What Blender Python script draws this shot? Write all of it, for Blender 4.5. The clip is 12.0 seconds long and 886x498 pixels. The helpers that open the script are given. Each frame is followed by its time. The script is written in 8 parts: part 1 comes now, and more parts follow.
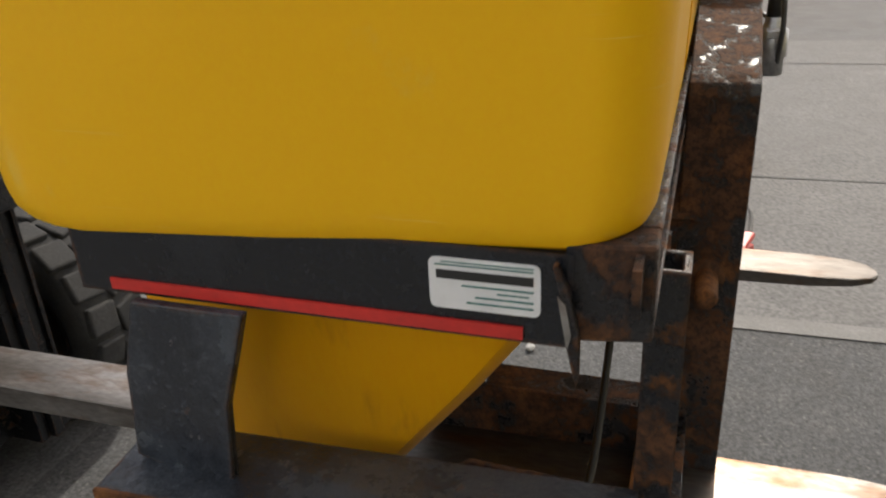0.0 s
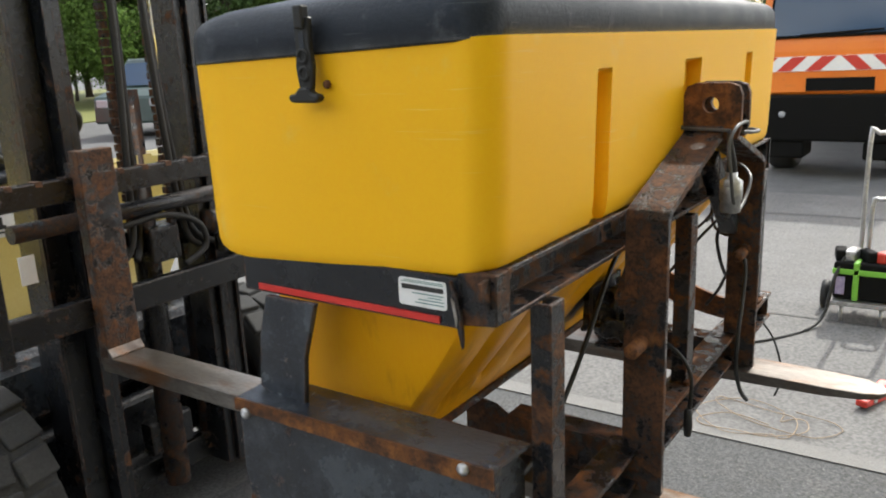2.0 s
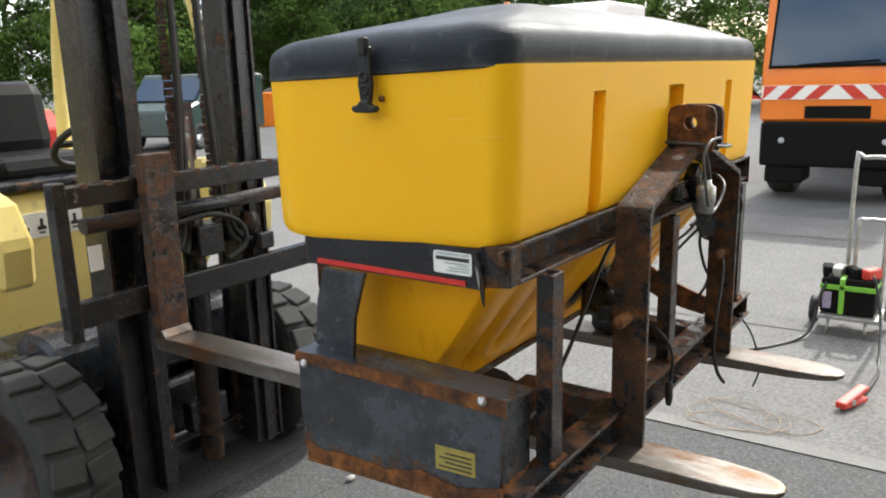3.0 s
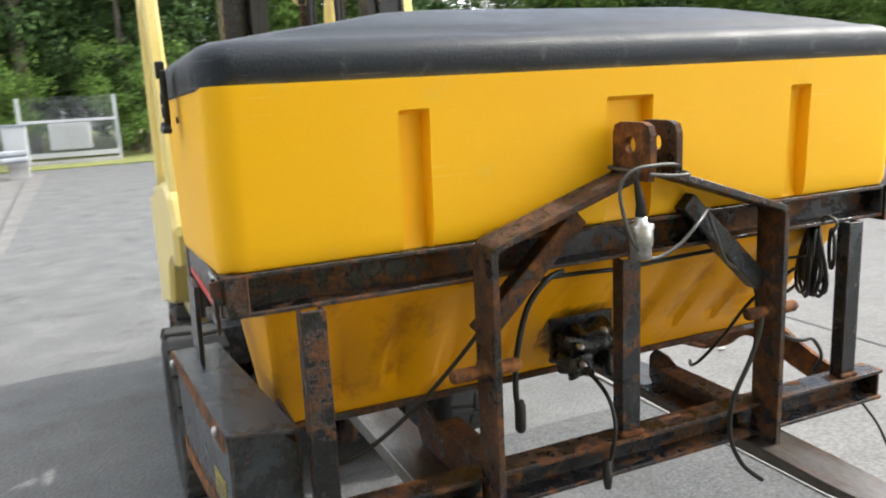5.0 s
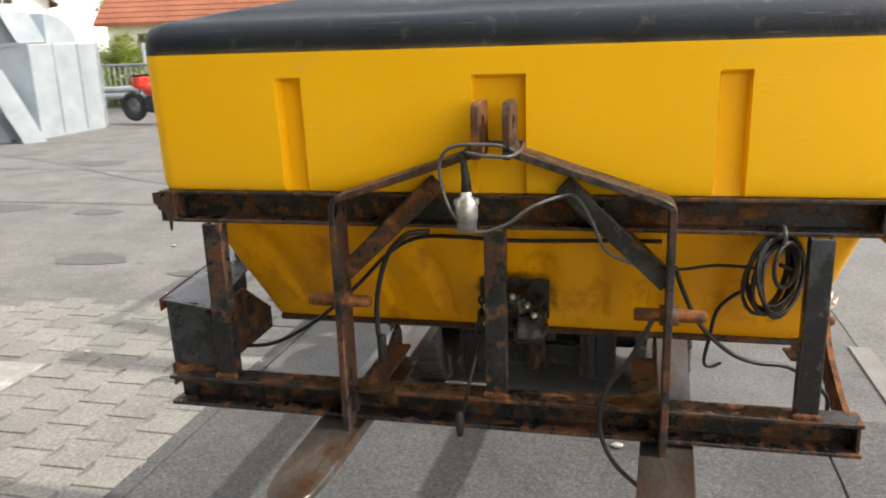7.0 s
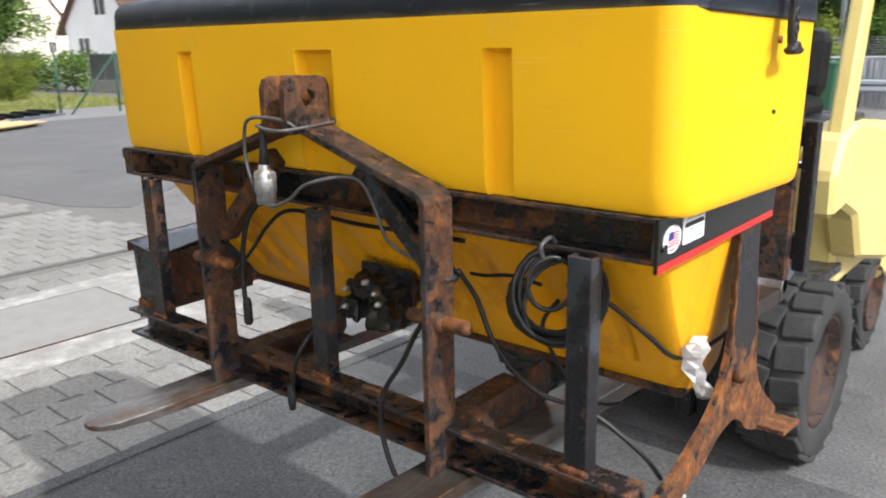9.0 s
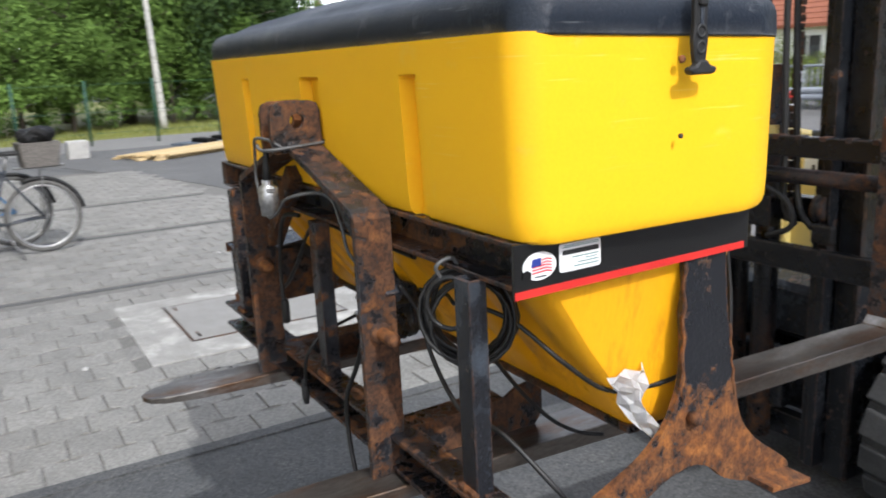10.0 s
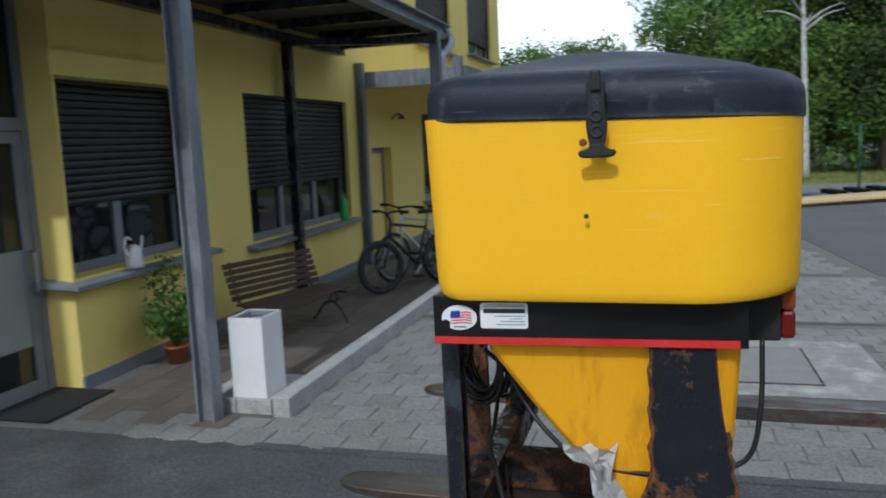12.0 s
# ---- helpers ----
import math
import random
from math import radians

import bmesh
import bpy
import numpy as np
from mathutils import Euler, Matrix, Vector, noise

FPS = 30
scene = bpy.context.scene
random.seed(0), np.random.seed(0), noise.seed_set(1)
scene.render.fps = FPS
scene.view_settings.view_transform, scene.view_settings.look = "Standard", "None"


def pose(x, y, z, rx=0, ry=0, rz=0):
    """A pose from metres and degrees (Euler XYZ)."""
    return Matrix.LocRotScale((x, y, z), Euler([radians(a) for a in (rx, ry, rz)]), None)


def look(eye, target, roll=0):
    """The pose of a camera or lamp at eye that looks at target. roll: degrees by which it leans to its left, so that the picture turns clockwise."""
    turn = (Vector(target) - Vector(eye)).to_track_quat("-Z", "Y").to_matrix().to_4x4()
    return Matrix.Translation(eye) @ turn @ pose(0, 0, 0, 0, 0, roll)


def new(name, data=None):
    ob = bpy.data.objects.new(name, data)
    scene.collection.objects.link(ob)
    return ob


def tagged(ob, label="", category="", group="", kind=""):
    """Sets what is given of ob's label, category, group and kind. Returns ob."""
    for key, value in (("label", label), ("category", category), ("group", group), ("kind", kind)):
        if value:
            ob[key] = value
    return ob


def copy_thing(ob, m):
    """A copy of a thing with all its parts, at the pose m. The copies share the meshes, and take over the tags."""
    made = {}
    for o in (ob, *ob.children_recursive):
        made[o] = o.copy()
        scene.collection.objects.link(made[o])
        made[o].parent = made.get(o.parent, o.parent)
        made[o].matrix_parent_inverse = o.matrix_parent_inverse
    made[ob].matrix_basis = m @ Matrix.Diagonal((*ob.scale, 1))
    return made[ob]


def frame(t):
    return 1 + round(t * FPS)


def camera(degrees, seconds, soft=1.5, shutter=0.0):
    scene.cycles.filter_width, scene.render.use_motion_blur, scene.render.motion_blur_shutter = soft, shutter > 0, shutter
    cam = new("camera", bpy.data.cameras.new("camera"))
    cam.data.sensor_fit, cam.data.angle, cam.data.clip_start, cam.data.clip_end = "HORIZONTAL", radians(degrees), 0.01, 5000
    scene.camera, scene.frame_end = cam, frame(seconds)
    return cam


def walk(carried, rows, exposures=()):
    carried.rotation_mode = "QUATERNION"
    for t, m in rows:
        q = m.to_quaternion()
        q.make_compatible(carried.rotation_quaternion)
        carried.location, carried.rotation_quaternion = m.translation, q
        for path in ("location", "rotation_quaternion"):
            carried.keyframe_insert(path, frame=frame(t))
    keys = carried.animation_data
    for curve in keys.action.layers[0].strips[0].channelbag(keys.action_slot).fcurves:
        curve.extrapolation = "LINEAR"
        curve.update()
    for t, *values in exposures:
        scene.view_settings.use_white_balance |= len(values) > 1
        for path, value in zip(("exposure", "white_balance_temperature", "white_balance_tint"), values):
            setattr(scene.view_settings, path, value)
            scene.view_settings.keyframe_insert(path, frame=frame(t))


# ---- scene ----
cam = camera(58.5, 12.0, 1.9, 0.3)
PATH = [
    (0, (-1.265, -0.026, 1.52), (0.451, 0.578, 0.688), -3.6),
    (0.5, (-1.218, -0.116, 1.519), (0.454, 0.702, 0.788), -2.7),
    (1, (-1.275, -0.24, 1.523), (0.362, 0.714, 0.883), 0.4),
    (1.5, (-1.439, -0.405, 1.54), (0.123, 0.7, 0.96), -2.3),
    (2, (-1.63, -0.506, 1.584), (-0.034, 0.599, 1.102), -2.9),
    (2.5, (-1.845, -0.565, 1.583), (-0.215, 0.51, 1.148), -2.1),
    (3, (-1.906, -0.649, 1.587), (-0.306, 0.472, 1.157), -1.8),
    (5, (-0.961, -1.271, 1.579), (-0.174, 0.525, 1.183), -3.1),
    (5.5, (-0.697, -1.458, 1.616), (-0.295, 0.445, 1.148), -1.4),
    (6, (-0.368, -1.503, 1.58), (-0.176, 0.437, 1.135), -0.8),
    (6.5, (-0.079, -1.52, 1.61), (-0.141, 0.416, 1.114), -0.7),
    (7, (0.254, -1.594, 1.622), (-0.193, 0.285, 1.105), -1.8),
    (7.5, (0.522, -1.538, 1.615), (-0.096, 0.294, 1.101), -2.5),
    (9.5, (1.436, -0.857, 1.542), (-0.039, 0.406, 1.062), -1.1),
    (10, (1.647, -0.657, 1.561), (-0.033, 0.328, 1.109), -2.4),
    (10.5, (1.885, -0.486, 1.571), (0.017, 0.088, 1.147), -2.7),
    (11, (1.968, -0.199, 1.549), (0.022, 0.118, 1.214), -1.8),
    (11.5, (1.962, 0.076, 1.588), (-0.007, -0.047, 1.261), -1.1),
    (12, (2.024, 0.373, 1.567), (0.116, -0.161, 1.296), -2.4),
]
walk(cam, [(t, look(e, g, r)) for t, e, g, r in PATH], exposures=[(0, 0.68, 7000, 12), (0.5, 1.08, 6900, 10), (2.5, 1.25, 6500, 8), (5, 1.62, 6500, 8), (6.5, 1.30, 7000, 10), (7.5, 1.26, 7000, 12), (9.5, 1.07, 6100, 12), (10.5, 0.66, 6000, 10), (11.5, 0.17, 5550, 6), (12, -0.12, 5550, 6)])

# ---- world, sun ----
SUN_AZ, SUN_EL = radians(-2), radians(44)  # azimuth from +x towards +y
w = bpy.data.worlds.new("sky")
scene.world = w
w.use_nodes = True
bg = w.node_tree.nodes["Background"]
sk = w.node_tree.nodes.new("ShaderNodeTexSky")
sk.sky_type, sk.sun_disc = "NISHITA", False
sk.sun_elevation, sk.sun_rotation = SUN_EL, radians(90) - SUN_AZ
sk.air_density, sk.dust_density, sk.ozone_density = 1.0, 3.0, 1.0


def cloud_sky():
    """Blue sky largely veiled by bright broken clouds."""
    nt = w.node_tree
    tc = nt.nodes.new("ShaderNodeTexCoord")
    mp = nt.nodes.new("ShaderNodeMapping")
    mp.inputs["Scale"].default_value = (1, 1, 2.6)
    nz = nt.nodes.new("ShaderNodeTexNoise")
    nz.inputs["Scale"].default_value, nz.inputs["Detail"].default_value = 2.3, 7
    rp = nt.nodes.new("ShaderNodeValToRGB")
    rp.color_ramp.elements[0].position, rp.color_ramp.elements[1].position = 0.40, 0.58
    mx = nt.nodes.new("ShaderNodeMix")
    mx.data_type = "RGBA"
    sx = nt.nodes.new("ShaderNodeSeparateXYZ")
    nt.links.new(tc.outputs["Generated"], sx.inputs[0])
    hz = nt.nodes.new("ShaderNodeValToRGB")  # cloud brightness falls from the horizon to the zenith
    hz.color_ramp.elements[0].position, hz.color_ramp.elements[0].color = 0.05, (1.0, 1.0, 0.99, 1)
    hz.color_ramp.elements[1].position, hz.color_ramp.elements[1].color = 0.75, (0.40, 0.405, 0.41, 1)
    nt.links.new(sx.outputs["Z"], hz.inputs["Fac"])
    gain = nt.nodes.new("ShaderNodeVectorMath")
    gain.operation = "SCALE"
    gain.inputs["Scale"].default_value = 13.0
    nt.links.new(hz.outputs["Color"], gain.inputs[0])
    nt.links.new(gain.outputs[0], mx.inputs[7])
    nt.links.new(tc.outputs["Generated"], mp.inputs["Vector"])
    nt.links.new(mp.outputs[0], nz.inputs["Vector"])
    nt.links.new(nz.outputs["Fac"], rp.inputs["Fac"])
    nt.links.new(rp.outputs["Color"], mx.inputs[0])
    nt.links.new(sk.outputs[0], mx.inputs[6])
    nt.links.new(mx.outputs[2], bg.inputs[0])


cloud_sky()
bg.inputs[1].default_value = 0.14
sun = new("sun", bpy.data.lights.new("sun", "SUN"))
sun.data.energy, sun.data.angle, sun.data.color = 1.9, radians(1.0), (1, 0.975, 0.91)
sun.matrix_basis = look((0, 0, 0), (-math.cos(SUN_EL) * math.cos(SUN_AZ), -math.cos(SUN_EL) * math.sin(SUN_AZ), -math.sin(SUN_EL)))


# ---- materials ----
def nodes_of(name):
    m = bpy.data.materials.new(name)
    m.use_nodes = True
    return m, m.node_tree, m.node_tree.nodes["Principled BSDF"]


def noise_node(nt, vec, scale, detail=4.0, rough=0.55):
    n = nt.nodes.new("ShaderNodeTexNoise")
    n.inputs["Scale"].default_value, n.inputs["Detail"].default_value, n.inputs["Roughness"].default_value = scale, detail, rough
    nt.links.new(vec, n.inputs["Vector"])
    return n.outputs["Fac"]


def ramp(nt, fac, stops):
    r = nt.nodes.new("ShaderNodeValToRGB")
    while len(r.color_ramp.elements) < len(stops):
        r.color_ramp.elements.new(0.5)
    for e, (p, c) in zip(r.color_ramp.elements, stops):
        e.position, e.color = p, (*c, 1) if len(c) == 3 else c
    nt.links.new(fac, r.inputs["Fac"])
    return r.outputs["Color"]


def mixed(nt, fac, a, b, kind="MIX"):
    m = nt.nodes.new("ShaderNodeMix")
    m.data_type, m.blend_type = "RGBA", kind
    for slot, v in ((0, fac), (6, a), (7, b)):
        if isinstance(v, (int, float)):
            m.inputs[slot].default_value = v
        elif isinstance(v, tuple):
            m.inputs[slot].default_value = (*v, 1)
        else:
            nt.links.new(v, m.inputs[slot])
    return m.outputs[2]


def grey(v):
    return (v, v, v)


def surf(name, stops, scale=3.0, rough=0.6, metal=0.0, fine=120.0, fine_amt=0.25, bump=0.15, bump_scale=None, rand=0.0, rough_var=0.12, stain=None, island=False, stretch=(1, 1, 1), spec=0.5, edge=None, scratch=None, scorch=None):
    """A surface with broad mottling between the stops, fine grain, relief, uneven gloss and an optional stain (colour, scale, from, to)."""
    m, nt, b = nodes_of(name)
    geo = nt.nodes.new("ShaderNodeNewGeometry")
    vec = geo.outputs["Position"]
    if stretch != (1, 1, 1):
        mp = nt.nodes.new("ShaderNodeMapping")
        mp.inputs["Scale"].default_value = stretch
        nt.links.new(vec, mp.inputs["Vector"])
        vec = mp.outputs[0]
    broad = noise_node(nt, vec, scale, 6, 0.6)
    grain = noise_node(nt, vec, fine, 3, 0.6)
    col = ramp(nt, broad, stops)
    if stain:
        c, s, p0, p1 = stain
        col = mixed(nt, ramp(nt, noise_node(nt, vec, s, 6, 0.65), [(p0, grey(0)), (p1, grey(1))]), col, c)
    col = mixed(nt, fine_amt, col, ramp(nt, grain, [(0.3, grey(0.25)), (0.7, grey(1.0))]), "OVERLAY") if fine_amt else col
    if rand or island:
        if island:
            src = geo.outputs["Random Per Island"]
        else:
            src = nt.nodes.new("ShaderNodeObjectInfo").outputs["Random"]
        col = mixed(nt, 1.0, col, ramp(nt, src, [(0, grey(1 - rand)), (1, grey(1.0))]), "MULTIPLY")
    if scratch:
        mp = nt.nodes.new("ShaderNodeMapping")
        mp.inputs["Rotation"].default_value = (0.05, 0.07, 0)
        mp.inputs["Scale"].default_value = (5, 5, 170)
        nt.links.new(geo.outputs["Position"], mp.inputs["Vector"])
        line = ramp(nt, noise_node(nt, mp.outputs[0], 1.0, 3, 0.6), [(0.645, grey(0)), (0.70, grey(0.55))])
        where = ramp(nt, noise_node(nt, geo.outputs["Position"], 4.5, 3), [(0.46, grey(0)), (0.62, grey(1))])
        col = mixed(nt, mixed(nt, 1.0, line, where, "MULTIPLY"), col, scratch)
    if edge:
        col = mixed(nt, edge_wear(nt, 0.012, broad), col, edge)
    if scorch:
        far = nt.nodes.new("ShaderNodeVectorMath")
        far.operation = "DISTANCE"
        far.inputs[1].default_value = scorch
        nt.links.new(geo.outputs["Position"], far.inputs[0])
        soot = mixed(nt, 0.12, far.outputs["Value"], noise_node(nt, geo.outputs["Position"], 16, 5, 0.6))
        col = mixed(nt, ramp(nt, soot, [(0.105, grey(0.97)), (0.125, grey(0.75)), (0.145, grey(0))]), col, (0.030, 0.012, 0.005))
    nt.links.new(col, b.inputs["Base Color"])
    nt.links.new(ramp(nt, broad, [(0.25, grey(max(0.02, rough - rough_var))), (0.75, grey(min(1, rough + rough_var)))]), b.inputs["Roughness"])
    b.inputs["Metallic"].default_value = metal
    b.inputs["Specular IOR Level"].default_value = spec
    if bump:
        bp = nt.nodes.new("ShaderNodeBump")
        bp.inputs["Strength"].default_value, bp.inputs["Distance"].default_value = bump, 0.004
        nt.links.new(grain if bump_scale is None else noise_node(nt, vec, bump_scale, 5, 0.65), bp.inputs["Height"])
        nt.links.new(bp.outputs[0], b.inputs["Normal"])
    return m


def edge_wear(nt, radius, ragged):
    """A ragged mask along sharp edges, where paint has worn off."""
    bv = nt.nodes.new("ShaderNodeBevel")
    bv.samples = 4
    bv.inputs["Radius"].default_value = radius
    dt = nt.nodes.new("ShaderNodeVectorMath")
    dt.operation = "DOT_PRODUCT"
    g = nt.nodes.new("ShaderNodeNewGeometry")
    nt.links.new(bv.outputs[0], dt.inputs[0])
    nt.links.new(g.outputs["True Normal"], dt.inputs[1])
    sharp = ramp(nt, dt.outputs["Value"], [(0.80, grey(1)), (0.985, grey(0))])
    return mixed(nt, 1.0, sharp, ramp(nt, ragged, [(0.38, grey(0)), (0.55, grey(1))]), "MULTIPLY")


def rusted(name, amount, paint=(0.011, 0.012, 0.015), orange=0.5, below=None, scuff=(0.050, 0.060, 0.074), worn=0.5):
    """Black-painted steel that rust has eaten into; amount 0 to 1; below: a height under which the paint is gone; worn: how much of the paint is chalky."""
    m, nt, b = nodes_of(name)
    vec = nt.nodes.new("ShaderNodeNewGeometry").outputs["Position"]
    shifted = nt.nodes.new("ShaderNodeVectorMath")
    shifted.operation = "ADD"
    shifted.inputs[1].default_value = (3.1, 7.7, 1.9)
    nt.links.new(vec, shifted.inputs[0])
    vec2 = shifted.outputs[0]
    big, mid = noise_node(nt, vec, 7, 8, 0.70), noise_node(nt, vec, 30, 7, 0.70)
    pit, fine = noise_node(nt, vec, 120, 4, 0.65), noise_node(nt, vec, 330, 3, 0.6)
    hue, chalk = noise_node(nt, vec2, 13, 9, 0.74), noise_node(nt, vec2, 6, 8, 0.72)
    patch = mixed(nt, 0.45, big, mid)
    if below:
        sp = nt.nodes.new("ShaderNodeSeparateXYZ")
        nt.links.new(vec, sp.inputs[0])
        mr = nt.nodes.new("ShaderNodeMapRange")
        for slot, v in zip(range(1, 5), (below + 0.07, below - 0.07, 0.0, 0.17)):
            mr.inputs[slot].default_value = v
        nt.links.new(sp.outputs["Z"], mr.inputs[0])
        patch = mixed(nt, 1.0, patch, mr.outputs[0], "ADD")
    edge = 0.60 - 0.20 * amount
    mask = ramp(nt, patch, [(edge - 0.025, grey(0)), (edge + 0.02, grey(1))])
    mask = mixed(nt, 1.0, mask, edge_wear(nt, 0.007, mid), "LIGHTEN")
    o = orange
    rust_c = ramp(nt, mixed(nt, 0.45, mid, pit), [(0.34, (0.010, 0.007, 0.006)), (0.46, (0.036, 0.018, 0.011)), (0.56, (0.076 + 0.03 * o, 0.035 + 0.01 * o, 0.018)), (0.70, (0.135 + 0.08 * o, 0.066 + 0.02 * o, 0.035))])
    glow = ramp(nt, hue, [(0.53 - 0.14 * o, grey(0)), (0.80 - 0.14 * o, grey(min(1.0, 0.40 + 0.6 * o)))])
    rust_c = mixed(nt, glow, rust_c, ramp(nt, mid, [(0.34, (0.060, 0.022, 0.008)), (0.52, (0.20, 0.068, 0.014)), (0.68, (0.42, 0.165, 0.032))]))
    rust_c = mixed(nt, ramp(nt, pit, [(0.55, grey(0)), (0.68, grey(0.55))]), rust_c, (0.014, 0.010, 0.008))
    pale = mixed(nt, ramp(nt, chalk, [(0.64 - 0.24 * worn, grey(0)), (0.78 - 0.16 * worn, grey(0.85))]), paint, scuff)
    pale = mixed(nt, ramp(nt, pit, [(0.58, grey(0)), (0.70, grey(0.5))]), pale, scuff)
    col = mixed(nt, mask, pale, rust_c)
    col = mixed(nt, 0.30, col, ramp(nt, fine, [(0.3, grey(0.25)), (0.7, grey(0.90))]), "OVERLAY")
    nt.links.new(col, b.inputs["Base Color"])
    nt.links.new(ramp(nt, mixed(nt, 0.25, mask, chalk), [(0.08, grey(0.24)), (0.35, grey(0.42)), (0.85, grey(0.86))]), b.inputs["Roughness"])
    b.inputs["Specular IOR Level"].default_value = 0.42
    bp = nt.nodes.new("ShaderNodeBump")
    bp.inputs["Strength"].default_value, bp.inputs["Distance"].default_value = 0.8, 0.004
    nt.links.new(mixed(nt, 0.35, mixed(nt, 0.5, mid, pit), mask), bp.inputs["Height"])
    nt.links.new(bp.outputs[0], b.inputs["Normal"])
    return m


def plain(name, c, rough=0.5, metal=0.0, alpha=None, glow=None):
    m, nt, b = nodes_of(name)
    b.inputs["Base Color"].default_value, b.inputs["Roughness"].default_value, b.inputs["Metallic"].default_value = (*c, 1), rough, metal
    return m


def pane_glass(name, tint=(0.02, 0.025, 0.03), see=0.35):
    """Window glass: a clear sheet that mirrors the yard over a dim room."""
    m, nt, b = nodes_of(name)
    b.inputs["Base Color"].default_value, b.inputs["Roughness"].default_value = (*tint, 1), 0.03
    b.inputs["Transmission Weight"].default_value = see
    b.inputs["IOR"].default_value = 1.5
    return m


YEL = surf("yellow_plastic", [(0.3, (0.89, 0.470, 0.009)), (0.7, (0.92, 0.503, 0.012))], 2.2, 0.44, fine=160, fine_amt=0.04, bump=0.10, bump_scale=300, rough_var=0.06, stain=((0.87, 0.53, 0.065), 11, 0.62, 0.76), spec=0.22, scratch=(0.90, 0.62, 0.18))
# the funnel carries rust-stained grime and a scorched patch behind the motor
# base more orange than the tub's: warm shade mixed into the colour
FUNM = surf("grimy_shaded_yellow_plastic", [(0.3, (0.85, 0.375, 0.005)), (0.7, (0.90, 0.430, 0.008))], 2.6, 0.42, fine=160, fine_amt=0.06, bump=0.10, bump_scale=300, rough_var=0.08, stain=((0.50, 0.19, 0.012), 11, 0.53, 0.76), stretch=(1, 1, 0.3), spec=0.22, scorch=(0.005, 0.19, 1.015))
LIDM = surf("black_lid_plastic", [(0.3, (0.009, 0.013, 0.021)), (0.7, (0.014, 0.020, 0.031))], 5, 0.52, fine=220, fine_amt=0.2, bump=0.3, bump_scale=160, stain=((0.055, 0.060, 0.070), 24, 0.58, 0.74), spec=0.30, edge=(0.15, 0.155, 0.165), scratch=(0.17, 0.18, 0.19))
RUST = rusted("rusty_black_steel", 0.38, orange=0.55, worn=0.35)
STRUT = rusted("rust_streaked_strut", 0.60, orange=0.60, worn=0.45)
RUSTY = rusted("heavily_rusted_steel", 1.1, orange=0.95)
PAINT = rusted("worn_black_paint", 0.10, orange=0.35, scuff=(0.055, 0.068, 0.086), worn=0.75)
HANG = rusted("flaking_black_paint", 0.0, orange=1.0, below=0.965, scuff=(0.020, 0.022, 0.026), worn=0.1)
GUARDM = rusted("worn_blue_steel", -0.05, paint=(0.020, 0.024, 0.032), orange=0.4, below=0.862, scuff=(0.070, 0.084, 0.102), worn=0.95)
BRUST = rusted("blackened_brown_rust", 0.60, paint=(0.012, 0.012, 0.014), orange=0.28, worn=0.4)
BLUEK = rusted("worn_blue_black_paint", -0.02, paint=(0.008, 0.010, 0.014), orange=0.2, scuff=(0.024, 0.028, 0.036), worn=0.5)
BURNT = surf("burnt_plastic", [(0.3, grey(0.006)), (0.55, grey(0.012)), (0.75, (0.06, 0.055, 0.05))], 45, 0.32, fine_amt=0.3, bump=0.6, bump_scale=90, rough_var=0.2)
BLACKG = surf("gloss_black_band", [(0.3, grey(0.006)), (0.7, grey(0.011))], 8, 0.22, fine_amt=0.1, bump=0.05, spec=0.45)
RED = surf("red_tape", [(0.3, (0.5, 0.022, 0.018)), (0.7, (0.62, 0.03, 0.022))], 14, 0.38, fine_amt=0.15, bump=0.08)
FORKM = surf("worn_fork_steel", [(0.3, (0.06, 0.046, 0.038)), (0.5, (0.13, 0.118, 0.106)), (0.72, (0.32, 0.31, 0.30))], 6, 0.38, metal=0.78, fine=160, fine_amt=0.3, bump=0.3, bump_scale=60, stretch=(1, 0.3, 1), stain=((0.12, 0.058, 0.026), 13, 0.50, 0.68))
WHITE = surf("white_sticker", [(0.3, grey(0.72)), (0.7, grey(0.8))], 40, 0.35, fine_amt=0.05, bump=0.0)
INK = plain("black_ink", grey(0.02), 0.5)
TEAL = plain("teal_ink", (0.03, 0.16, 0.14), 0.5)
NAVY = plain("flag_blue", (0.02, 0.04, 0.25), 0.5)
FRED = plain("flag_red", (0.55, 0.03, 0.04), 0.5)
RUB = surf("black_rubber", [(0.3, grey(0.014)), (0.7, grey(0.026))], 20, 0.55, fine_amt=0.2, bump=0.1, spec=0.3)
CABLE = surf("black_cable", [(0.3, grey(0.009)), (0.7, grey(0.020))], 30, 0.42, fine_amt=0.1, bump=0.05, spec=0.35)
GCABLE = surf("grey_cable", [(0.3, grey(0.045)), (0.7, grey(0.09))], 30, 0.45, fine_amt=0.1, bump=0.05)
ALU = surf("dull_aluminium", [(0.3, grey(0.32)), (0.7, grey(0.52))], 60, 0.42, metal=0.8, fine_amt=0.2, bump=0.1)
RAGM = surf("white_cloth", [(0.3, grey(0.62)), (0.7, grey(0.8))], 30, 0.9, fine_amt=0.2, bump=0.4)
ORGL = plain("amber_lens", (0.55, 0.10, 0.01), 0.15)
REDL = plain("red_lens", (0.13, 0.008, 0.006), 0.2)
AMBD = plain("dark_amber_lens", (0.22, 0.045, 0.01), 0.2)
TAG = surf("faded_yellow_tag", [(0.3, (0.36, 0.29, 0.06)), (0.7, (0.26, 0.21, 0.06))], 60, 0.6, fine_amt=0.2, bump=0)
